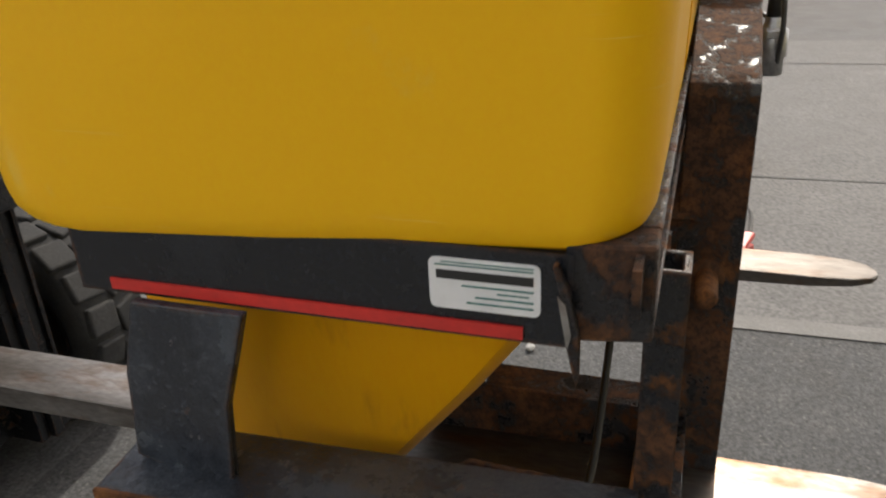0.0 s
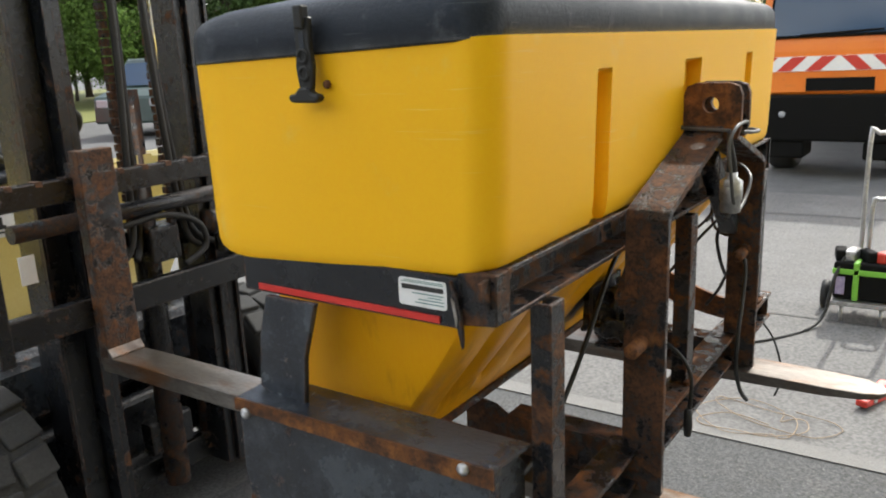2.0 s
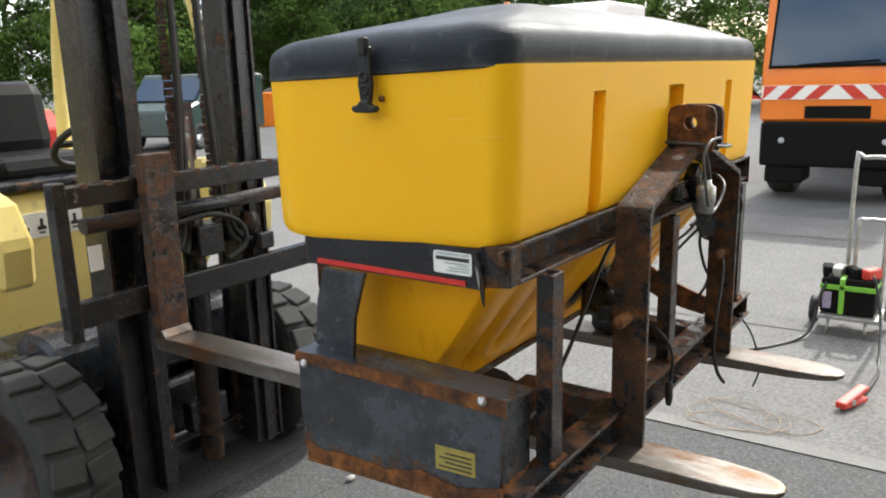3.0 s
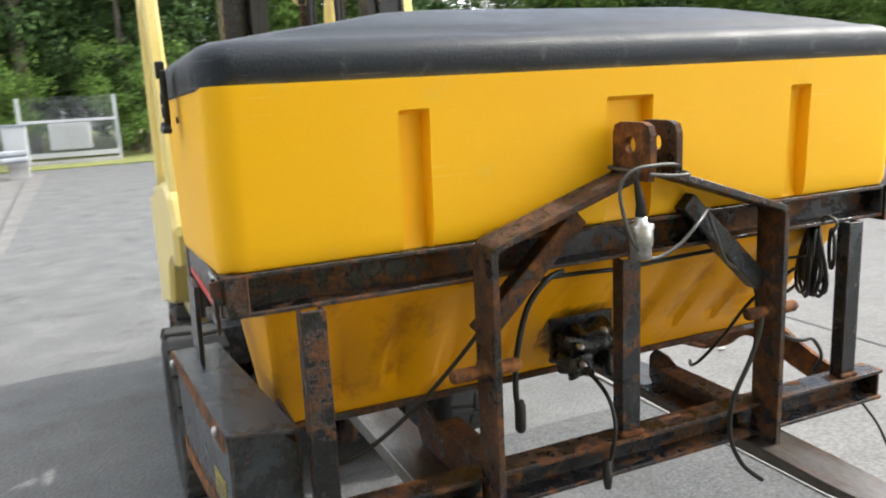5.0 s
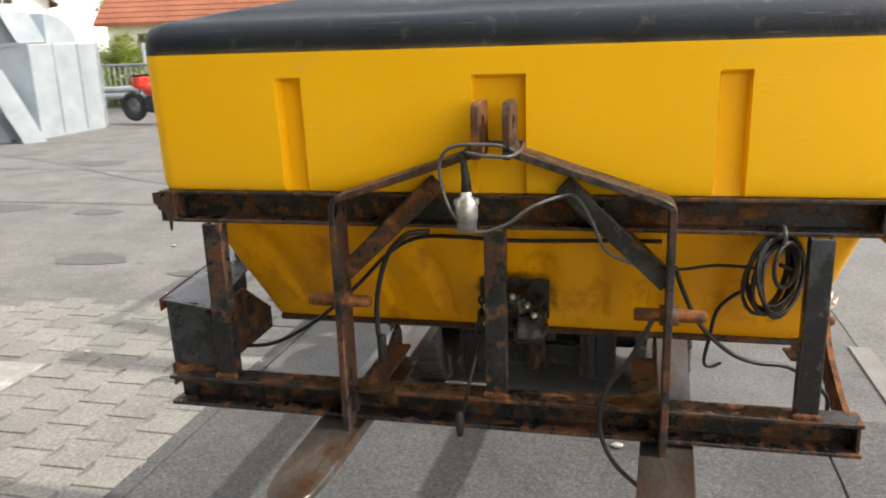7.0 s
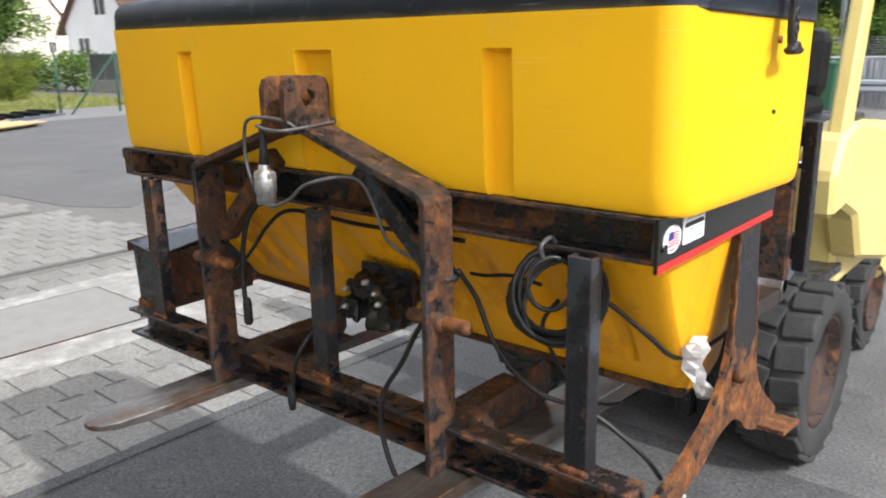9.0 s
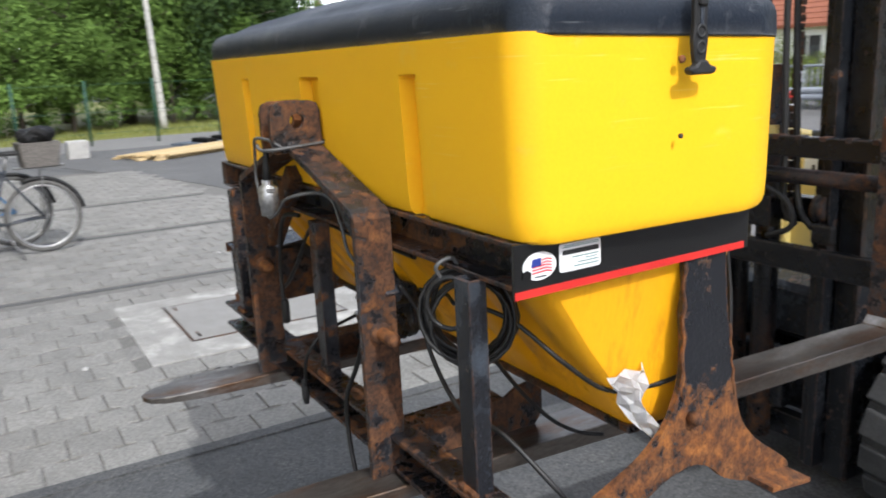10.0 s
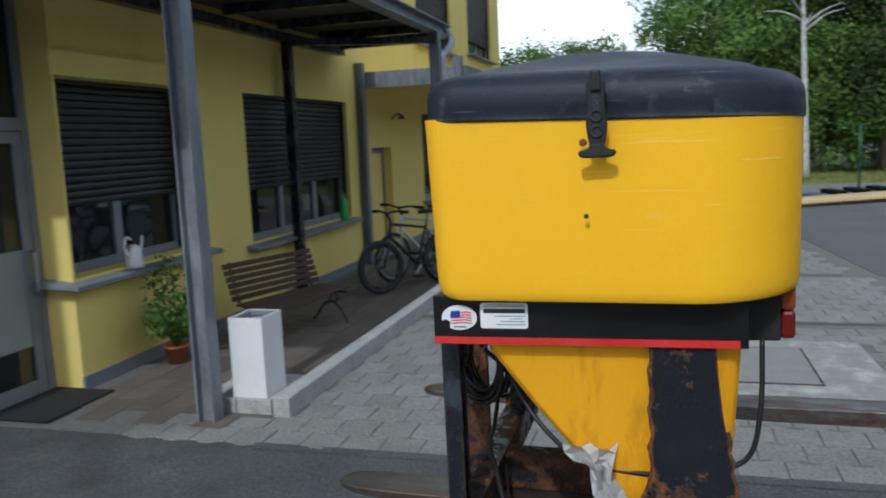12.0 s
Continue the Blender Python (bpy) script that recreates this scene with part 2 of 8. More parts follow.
# forklift
FLY = surf("forklift_cream_yellow", [(0.3, (0.66, 0.52, 0.17)), (0.7, (0.72, 0.58, 0.22))], 4, 0.38, fine_amt=0.08, bump=0.05, stain=((0.35, 0.28, 0.12), 13, 0.62, 0.8))
MAST = rusted("greasy_mast_steel", 0.0, paint=(0.007, 0.008, 0.010), orange=0.18, scuff=(0.024, 0.027, 0.032), worn=0.35)
TYRE = surf("grey_worn_tyre", [(0.3, (0.022, 0.023, 0.024)), (0.7, (0.048, 0.048, 0.047))], 10, 0.85, fine_amt=0.3, bump=0.4, bump_scale=70, spec=0.3)
CHROME = plain("chrome", grey(0.75), 0.12, 1.0)
BLKV = surf("black_vinyl", [(0.3, grey(0.007)), (0.7, grey(0.013))], 30, 0.5, fine_amt=0.1, bump=0.1, spec=0.15)


# ---- builders ----
def box(bm, lo, hi, bev=0.0, rot=None, at=None):
    """A box from corner to corner; rot turns it about at (or its middle)."""
    c = Vector([(a + b) / 2 for a, b in zip(lo, hi)])
    m = Matrix.Translation(c) @ Matrix.Diagonal((*[abs(b - a) for a, b in zip(lo, hi)], 1))
    if rot is not None:
        p = Vector(at) if at else c
        m = Matrix.Translation(p) @ rot.to_4x4() @ Matrix.Translation(-p) @ m
    r = bmesh.ops.create_cube(bm, size=1, matrix=m)
    if bev:
        es = list({e for v in r["verts"] for e in v.link_edges})
        bmesh.ops.bevel(bm, geom=es, offset=bev, segments=2, affect="EDGES", profile=0.5)
    return bm


def boxes(*items, bev=0.0):
    bm = bmesh.new()
    for lo, hi in items:
        box(bm, lo, hi, bev)
    return bm


def smooth_path(pts, n=6, closed=False):
    """Catmull-Rom through the points."""
    P = [Vector(p) for p in pts]
    k = len(P)
    out = []
    for i in range(k if closed else k - 1):
        a, b = P[i], P[(i + 1) % k]
        p = P[i - 1] if (closed or i) else a
        q = P[(i + 2) % k] if (closed or i + 2 < k) else b
        for j in range(n):
            t = j / n
            out.append(0.5 * (2 * a + (b - p) * t + (2 * p - 5 * a + 4 * b - q) * t * t + (3 * a - p - 3 * b + q) * t ** 3))
    return out if closed else out + [P[-1]]


def tube(bm, pts, r, n=8, closed=False, cap=True):
    """A round tube along the points; r is one radius or one for each point."""
    P = [Vector(p) for p in pts]
    rr = r if isinstance(r, (list, tuple)) else [r] * len(P)
    rings, side = [], None
    for i, p in enumerate(P):
        a = P[i - 1] if (i or closed) else p
        b = P[(i + 1) % len(P)] if (closed or i + 1 < len(P)) else p
        d = (b - a).normalized() if (b - a).length > 1e-9 else Vector((0, 0, 1))
        if side is None:
            side = d.orthogonal().normalized()
        side = (side - d * side.dot(d)).normalized() if (side - d * side.dot(d)).length > 1e-6 else d.orthogonal().normalized()
        up = d.cross(side)
        rings.append([bm.verts.new(p + (side * math.cos(2 * math.pi * j / n) + up * math.sin(2 * math.pi * j / n)) * rr[i]) for j in range(n)])
    pairs = list(zip(rings, rings[1:])) + ([(rings[-1], rings[0])] if closed else [])
    for u, v in pairs:
        for j in range(n):
            f = bm.faces.new((u[j], u[(j + 1) % n], v[(j + 1) % n], v[j]))
            f.smooth = True
    if cap and not closed:
        bm.faces.new(rings[0][::-1]), bm.faces.new(rings[-1])
    return bm


def rod(p, q, r, n=10):
    return tube(bmesh.new(), [p, q], r, n)


def prism(profile, axis, a, b, bev=0.0, bm=None):
    """A flat outline (two coordinates in the order of the other two axes) pulled along an axis from a to b."""
    bm = bm or bmesh.new()
    other = [i for i in range(3) if i != axis]

    def at(p, v):
        co = [0, 0, 0]
        co[axis], co[other[0]], co[other[1]] = v, p[0], p[1]
        return bm.verts.new(co)
    lo, hi = [at(p, a) for p in profile], [at(p, b) for p in profile]
    n = len(profile)
    fs = [bm.faces.new(lo[::-1]), bm.faces.new(hi)] + [bm.faces.new((lo[i], lo[(i + 1) % n], hi[(i + 1) % n], hi[i])) for i in range(n)]
    bmesh.ops.recalc_face_normals(bm, faces=fs)
    if bev:
        bmesh.ops.bevel(bm, geom=list({e for f in fs for e in f.edges}), offset=bev, segments=1, affect="EDGES")
    return bm


def lathe(profile, axis, centre, n=24, bm=None):
    """A closed outline of (radius, along) turned round an axis through centre."""
    bm = bm or bmesh.new()
    o = [i for i in range(3) if i != axis]
    rings = []
    for k in range(n):
        a = 2 * math.pi * k / n
        ring = []
        for r, h in profile:
            co = list(centre)
            co[axis] += h
            co[o[0]] += r * math.cos(a)
            co[o[1]] += r * math.sin(a)
            ring.append(bm.verts.new(co))
        rings.append(ring)
    fs = []
    for k in range(n):
        u, v = rings[k], rings[(k + 1) % n]
        for j in range(len(profile)):
            jj = (j + 1) % len(profile)
            try:
                f = bm.faces.new((u[j], u[jj], v[jj], v[j]))
                f.smooth = True
                fs.append(f)
            except ValueError:
                pass
    bmesh.ops.recalc_face_normals(bm, faces=fs)
    return bm


def loft(sections, closed_ends=True, smooth=True, bm=None):
    """Skin over closed loops that have the same number of points."""
    bm = bm or bmesh.new()
    rings = [[bm.verts.new(p) for p in s] for s in sections]
    n = len(rings[0])
    fs = []
    for u, v in zip(rings, rings[1:]):
        for j in range(n):
            f = bm.faces.new((u[j], u[(j + 1) % n], v[(j + 1) % n], v[j]))
            f.smooth = smooth
            fs.append(f)
    if closed_ends:
        fs += [bm.faces.new(rings[0][::-1]), bm.faces.new(rings[-1])]
    bmesh.ops.recalc_face_normals(bm, faces=fs)
    return bm


def thing(name, base, label, category, group="", kind=""):
    ob = new(name)
    ob.location = base
    ob.empty_display_size = 0.1
    return tagged(ob, label, category, group, kind)


def mesh_object(name, bm, material):
    me = bpy.data.meshes.new(name)
    bm.to_mesh(me)
    bm.free()
    for m in material if isinstance(material, (list, tuple)) else [material]:
        me.materials.append(m)
    return new(name, me)


def part(name, bm, material, parent, label=""):
    """One mesh, built in the world's (or the thing's own) coordinates, under a thing or a part."""
    ob = mesh_object(name, bm, material)
    ob.parent = parent
    if parent.parent is None and parent.type == "EMPTY":
        ob.matrix_parent_inverse = Matrix.Translation(-parent.location)
    if label:
        ob["label"] = label
    return ob


def solo(name, bm, material, label, category, group="", kind=""):
    return tagged(mesh_object(name, bm, material), label, category, group, kind)


def sharpen(bm, degrees=32):
    bm.normal_update()
    for f in bm.faces:
        f.smooth = True
    for e in bm.edges:
        if len(e.link_faces) == 2 and e.calc_face_angle(0) > radians(degrees):
            e.smooth = False
    return bm


def rounded(x0, x1, y0, y1, r, z, notches=(), depth=0.0, slope=0.005, n=7, back=None):
    """A rounded rectangle at height z, its front side (y0) let in at the notches; back is the radius of the rear corners."""
    q = r if back is None else back
    pts = []
    for a, b in notches:
        pts += [(a, y0, z), (a + slope, y0 + depth, z), (b - slope, y0 + depth, z), (b, y0, z)]
    for cx, cy, a0, rad in ((x1 - r, y0 + r, -90, r), (x1 - q, y1 - q, 0, q), (x0 + q, y1 - q, 90, q), (x0 + r, y0 + r, 180, r)):
        for k in range(n + 1):
            a = radians(a0 + 90 * k / n)
            pts.append((cx + rad * math.cos(a), cy + rad * math.sin(a), z))
    return pts


# ---- the salt spreader ----
spreader = thing("salt_spreader", (0, 0.25, 0.78), "yellow plastic salt spreader in a rusty frame on forks", "salt spreader")
REC = [(-0.478, -0.420), (-0.055, 0.055), (0.418, 0.478)]


def tapered(bm):
    """The hopper is a little deeper at its -x end, its end walls bulge, and its rim falls off to the rear."""
    for v in bm.verts:
        bulge = max(0.0, 1 - ((v.co.y - 0.30) / 0.31) ** 2)
        side = max(0.0, (abs(v.co.x) - 0.5) / 0.28)
        v.co.x += (0.017 if v.co.x > 0 else -0.016) * bulge * side
        if v.co.x > 0.5:
            v.co.x -= 0.019 * max(0.0, 1 - v.co.y / 0.42)
        if v.co.z < 1.36:
            v.co.z -= 0.024 * min(1.0, max(0.0, v.co.y / 0.25)) * min(1.0, max(0.0, -v.co.x / 0.78))
        v.co.y -= 0.045 * v.co.x * max(0.0, v.co.y - 0.05)
        v.co.z -= 0.037 * max(0.0, v.co.y) * min(1.0, max(0.0, (v.co.z - 1.35) / 0.25))
    return bm


def hopper_tub():
    s = []
    for z, g, d in ((1.3005, -0.024, 0), (1.302, -0.017, 0.008), (1.307, -0.010, 0.015), (1.318, -0.005, 0.024), (1.345, -0.002, 0.027), (1.42, 0.0, 0.027), (1.541, 0.004, 0.027), (1.549, 0.004, 0.0), (1.575, 0.005, 0.0), (1.602, 0.006, 0.0)):
        s.append(rounded(-0.789 - 0.4 * g, 0.782 + 0.4 * g, -0.004 - g, 0.610 + 0.4 * g, 0.047 + 0.3 * g, z, REC, d, 0.005, 9, 0.165))
    return sharpen(tapered(loft(s)), 26)


part("tub", hopper_tub(), YEL, spreader, "glossy yellow moulded plastic tub with three recesses")


def hopper_lid():
    s = []
    for z, g, r in ((1.597, 0.004, 0.055), (1.6, 0.007, 0.055), (1.636, 0.006, 0.055), (1.649, 0.003, 0.055), (1.659, -0.004, 0.053), (1.667, -0.014, 0.05), (1.6735, -0.030, 0.05), (1.677, -0.05, 0.05)):
        s.append(rounded(-0.789 - g, 0.782 + g, 0.002 - g, 0.610 + g, r, z, n=9, back=0.175))
    for z, gx, gy in ((1.692, 0.14, 0.07), (1.713, 0.26, 0.13), (1.733, 0.36, 0.19), (1.740, 0.44, 0.22)):
        s.append(rounded(-0.789 + gx, 0.782 - gx, 0.002 + gy, 0.612 - gy, 0.045, z, n=9, back=0.15))
    return sharpen(tapered(loft(s)), 50)


part("lid", hopper_lid(), LIDM, spreader, "scuffed black plastic lid with a raised crown")


def hopper_funnel():
    ribs = [(-0.60 + 0.128 * k, -0.60 + 0.128 * k + 0.062) for k in range(10)]
    s = []
    for z, hx, y0, y1, d in ((1.305, 0.742, 0.056, 0.500, 0), (1.20, 0.716, 0.078, 0.496, 0.0), (1.185, 0.713, 0.088, 0.495, 0.004), (1.10, 0.700, 0.148, 0.490, 0.012), (0.985, 0.683, 0.238, 0.482, 0.014), (0.955, 0.679, 0.260, 0.478, 0.0), (0.920, 0.675, 0.284, 0.468, 0.0), (0.896, 0.668, 0.303, 0.448, 0.0)):
        r = [(a * hx / 0.7, b * hx / 0.7) for a, b in ribs if abs(a) < 0.63 and abs(b) < 0.63]
        s.append(rounded(-hx, hx, y0, y1, 0.028, z, r, d, 0.017, 4))
    return sharpen(loft(s), 22)


part("funnel", hopper_funnel(), FUNM, spreader, "grimy yellow ribbed funnel with a scorched patch, coloured orange for shade")
# two hairline dents and dots in the plastic
for p in ((0.8015, 0.263, 1.441), (0.53, 0.0012, 1.505)):
    part("dent", lathe([(0.0, -0.002), (0.0038, -0.002), (0.0038, 0.002), (0.0, 0.002)], 0 if abs(p[0]) > 0.7 else 1, p, 10), BRUST, spreader)


def channel(x0, x1, y0, y1, z0, z1, t=0.008, opening=-1):
    """A steel C section along x, open to the front."""
    prof = [(y0, z0), (y1, z0), (y1, z1), (y0, z1), (y0, z1 - t), (y1 - t, z1 - t), (y1 - t, z0 + t), (y0, z0 + t)]
    if opening > 0:
        prof = [(y1 + y0 - y, z) for y, z in prof]
    return prism(prof, 0, x0, x1, 0.0012)


rail = part("top_rail", channel(-0.757, 0.733, -0.004, 0.052, 1.231, 1.304), RUST, spreader, "rusty black steel channel rail")
part("end_cap", boxes(((0.728, -0.002, 1.233), (0.7335, 0.05, 1.302))), PAINT, rail)
part("end_cap", boxes(((-0.756, -0.001, 1.235), (-0.751, 0.05, 1.300))), BRUST, rail)
part("rear_rail", channel(-0.757, 0.733, 0.450, 0.497, 1.231, 1.304, opening=1), BRUST, spreader)
beam = part("bottom_beam", channel(-0.803, 0.727, -0.038, 0.022, 0.783, 0.858, 0.009), RUST, spreader, "rusty bottom channel beam")
part("end_cap", boxes(((0.717, -0.032, 0.786), (0.7225, 0.02, 0.853))), BRUST, beam)
for x in (-0.655, -0.010, 0.621):
    wdt = 0.022
    post = part("post", prism([(x - wdt, -0.026), (x + wdt, -0.026), (x + wdt, 0.008), (x + wdt - 0.006, 0.008), (x + wdt - 0.006, -0.019), (x - wdt + 0.006, -0.019), (x - wdt + 0.006, 0.008), (x - wdt, 0.008)], 2, 0.857, 1.232, 0.0012), PAINT if x > 0.3 else RUST, spreader, "steel post, black paint flaking to rust")
    seam_bm = bmesh.new()
    for k in range(9):
        t = k / 8
        bmesh.ops.create_icosphere(seam_bm, subdivisions=1, radius=0.006 + 0.003 * random.random(), matrix=Matrix.Translation((x - wdt + 2 * wdt * t, -0.028, 0.861 + 0.003 * random.random())))
    part("weld", seam_bm, RUSTY, post, "rusty weld bead")["kind"] = "stuff"
for s in (-1, 1):
    x = 0.308 * s
    web = prism([(0.02, 0.778), (0.325, 0.772), (0.345, 0.795), (0.345, 0.852), (0.322, 0.878), (0.275, 0.872), (0.245, 0.855), (0.02, 0.855)], 0, x + s * 0.022, x + s * 0.030, 0.001)
    box(web, (min(x + s * 0.022, x - s * 0.03), 0.02, 0.847), (max(x + s * 0.022, x - s * 0.03), 0.245, 0.855))
    box(web, (min(x + s * 0.022, x - s * 0.03), 0.02, 0.778), (max(x + s * 0.022, x - s * 0.03), 0.320, 0.786))
    part("cross_bar", web, BRUST, spreader, "rusty channel bar running back from the beam")
part("trough", prism([(0.286, 0.892), (0.292, 0.904), (0.440, 0.904), (0.446, 0.892), (0.436, 0.886), (0.296, 0.886)], 0, -0.655, 0.665, 0.002), BRUST, spreader, "dark rusted trough under the funnel")


def hitch_plate(s):
    """A flat bar that rises, leans over to the middle and ends in a drilled lug."""
    t = 0.014
    outer = [(0.350, 0.764), (0.350, 1.292), (0.343, 1.305), (0.330, 1.313), (0.060, 1.402), (0.046, 1.408), (0.037, 1.420), (0.037, 1.405)]
    inner = [(0.023, 1.398), (0.055, 1.388), (0.325, 1.300), (0.334, 1.295), (0.336, 1.285), (0.336, 0.764)]
    bm = prism([(s * x, z) for x, z in outer[:7] + inner], 1, -0.082, -0.006, 0.0015)
    return bm


for s in (-1, 1):
    plate = part("hitch_plate", hitch_plate(s), BRUST, spreader, "bent flat hitch bar with brown rust")
    # the lug with a round hole
    lug = bmesh.new()
    x0, x1 = (0.023, 0.037) if s > 0 else (-0.037, -0.023)
    ring = [(-0.055 + 0.016 * math.cos(a), 1.460 + 0.016 * math.sin(a)) for a in [2 * math.pi * k / 24 for k in range(24)]]
    out = []
    for k in range(24):
        a = 2 * math.pi * k / 24
        c, q = math.cos(a), math.sin(a)
        m = 1 / max(abs(c), abs(q))
        p = (-0.058 + 0.056 * c * min(m, 1.25), 1.448 + 0.054 * q * min(m, 1.25 if q > 0 else 1.42))
        out.append(p)
    rows = [[lug.verts.new((xx, *p)) for p in pp] for xx, pp in ((x0, ring), (x0, out), (x1, out), (x1, ring))]
    fs = []
    for i in range(4):
        u, v = rows[i], rows[(i + 1) % 4]
        for k in range(24):
            fs.append(lug.faces.new((u[k], u[(k + 1) % 24], v[(k + 1) % 24], v[k])))
    bmesh.ops.recalc_face_normals(lug, faces=fs)
    part("lug", lug, RUSTY if s < 0 else BRUST, plate, "drilled lug at the top of the bar")
    a = math.atan2(0.19, 0.20)
    part("strut", box(bmesh.new(), (s * 0.215 - (0.175 if s < 0 else 0.118), -0.028, 1.231), (s * 0.215 + (0.175 if s > 0 else 0.118), 0.012, 1.271), 0.003, Matrix.Rotation(a * s, 3, "Y"), (s * 0.215, -0.008, 1.251)), STRUT if s < 0 else PAINT, spreader, "square strut, black paint and rust")
    pin = part("hitch_pin", lathe([(0, -0.072), (0.011, -0.072), (0.0135, -0.066), (0.0135, 0.060), (0.010, 0.068), (0, 0.068)], 0, (s * 0.348, -0.045, 1.073), 14), RUSTY, spreader, "rusty round hitch pin")
    part("collar", lathe([(0, -0.018), (0.021, -0.018), (0.021, 0.018), (0, 0.018)], 0, (s * 0.344, -0.045, 1.073), 12), BRUST, pin)

# left end: dark band with a red stripe, sticker and a torn flange
bandL = part("end_band", boxes(((-0.792, 0.050, 1.222), (-0.786, 0.468, 1.294))), BLUEK, spreader, "worn dark end band with a red stripe")
part("stripe", prism([(0.084, 1.225), (0.435, 1.226), (0.435, 1.236), (0.084, 1.235)], 0, -0.7945, -0.792), RED, bandL, "red stripe")
part("corner_web", prism([(-0.004, 1.232), (0.052, 1.226), (0.056, 1.300), (-0.004, 1.303)], 0, -0.79, -0.752, 0.002), BRUST, bandL)
flap = bmesh.new()
edge = [(0.062, 1.290), (0.056, 1.262), (0.052, 1.228), (0.047, 1.204), (0.0445, 1.196), (0.043, 1.206), (0.043, 1.236), (0.050, 1.270), (0.059, 1.290)]
prism(edge, 0, -0.802, -0.795, 0.001, flap)
torn = part("torn_flange", flap, BRUST, bandL, "torn and rusted flange")
part("bright_edge", prism([(0.0585, 1.268), (0.0535, 1.240), (0.0515, 1.226), (0.0485, 1.238), (0.0525, 1.262)], 0, -0.8035, -0.802), FORKM, torn, "bare bent metal")
part("jagged_web", prism([(-0.812, 1.296), (-0.755, 1.302), (-0.755, 1.246), (-0.772, 1.248), (-0.775, 1.240), (-0.787, 1.248), (-0.790, 1.255), (-0.800, 1.256), (-0.803, 1.268), (-0.811, 1.272)], 1, 0.004, 0.010), BRUST, bandL)


def maker_sticker(parent, x, y0, y1, z0, z1, out):
    """White printed sticker on an end band; out is the way that it faces along x."""
    prof = rounded(y0, y1, z0, z1, 0.005, 0, n=3)
    s = part("sticker", prism([(p[0], p[1]) for p in prof], 0, x, x + 0.0015 * out), WHITE, parent, "white printed maker's sticker")
    L, H = y1 - y0, z1 - z0
    ya = (y0 + 0.07 * L, y0 + 0.94 * L) if out > 0 else (y1 - 0.94 * L, y1 - 0.07 * L)
    part("name_bar", box(bmesh.new(), (x + 0.0015 * out, ya[0], z0 + 0.60 * H), (x + 0.0021 * out, ya[1], z0 + 0.77 * H)), INK, s)
    bars = bmesh.new()
    for k, (a, b, h, th) in enumerate(((0.06, 0.94, 0.86, 0.022), (0.12, 0.94, 0.92, 0.018), (0.30, 0.94, 0.47, 0.03), (0.62, 0.90, 0.37, 0.025), (0.42, 0.94, 0.26, 0.03), (0.34, 0.94, 0.14, 0.03))):
        ya = (y0 + a * L, y0 + b * L) if out > 0 else (y1 - b * L, y1 - a * L)
        box(bars, (x + 0.0015 * out, ya[0], z0 + h * H), (x + 0.0021 * out, ya[1], z0 + (h + th) * H))
    part("print_line", bars, TEAL, s)
    return s


maker_sticker(bandL, -0.792, 0.0715, 0.152, 1.244, 1.284, -1)

# right end: glossy black band
bandR = part("end_band", boxes(((0.7345, -0.008, 1.220), (0.741, 0.503, 1.304)), bev=0.0012), BLACKG, spreader, "glossy black end band with a red stripe")
part("stripe", prism([(-0.008, 1.221), (0.490, 1.221), (0.490, 1.233), (-0.008, 1.233)], 0, 0.741, 0.7425), RED, bandR, "red stripe")
maker_sticker(bandR, 0.741, 0.0752, 0.1565, 1.2485, 1.2925, 1)
flag = part("flag_sticker", prism([(0.038 + 0.031 * math.cos(a), 1.2665 + 0.0215 * math.sin(a)) for a in [2 * math.pi * k / 28 for k in range(28)]], 0, 0.741, 0.7425), WHITE, bandR, "white oval sticker with a waving flag, one edge worn off")
part("flag_field", prism([(0.022, 1.266), (0.040, 1.267), (0.040, 1.279), (0.024, 1.278)], 0, 0.7425, 0.7431), NAVY, flag)
for k in range(5):
    z = 1.2555 + 0.0046 * k
    ya = 0.041 if k > 2 else 0.024
    part("flag_stripe", prism([(ya, z), (0.050, z + 0.0018), (0.060, z - 0.0006), (0.060, z + 0.0016), (0.050, z + 0.004), (ya, z + 0.0022)], 0, 0.7425, 0.7431), FRED, flag)
part("flag_text", prism([(0.028, 1.2495), (0.05, 1.2495), (0.05, 1.2515), (0.028, 1.2515)], 0, 0.7425, 0.7431), INK, flag)
part("worn_spot", prism([(0.006, 1.2505), (0.021, 1.2490), (0.022, 1.2590), (0.014, 1.2640), (0.0075, 1.2610)], 0, 0.7425, 0.7432), BLACKG, flag)


def hanger_right():
    up = [(0.352, 1.222), (0.455, 1.222)]
    low = [(0.458, 1.17), (0.466, 1.10), (0.478, 1.03), (0.492, 0.96), (0.512, 0.885), (0.560, 0.826), (0.655, 0.752), (0.642, 0.730), (0.56, 0.738), (0.475, 0.770), (0.432, 0.806), (0.385, 0.826), (0.32, 0.818), (0.25, 0.79), (0.15, 0.765), (0.04, 0.752), (0.0, 0.775), (0.03, 0.808), (0.12, 0.826), (0.19, 0.85), (0.26, 0.880), (0.315, 0.925), (0.345, 0.985), (0.353, 1.05), (0.349, 1.12), (0.355, 1.17)]
    prof = up + [(p.x, p.y) for p in smooth_path([(u, v, 0) for u, v in low], 4)]
    return prism(prof, 0, 0.722, 0.734)


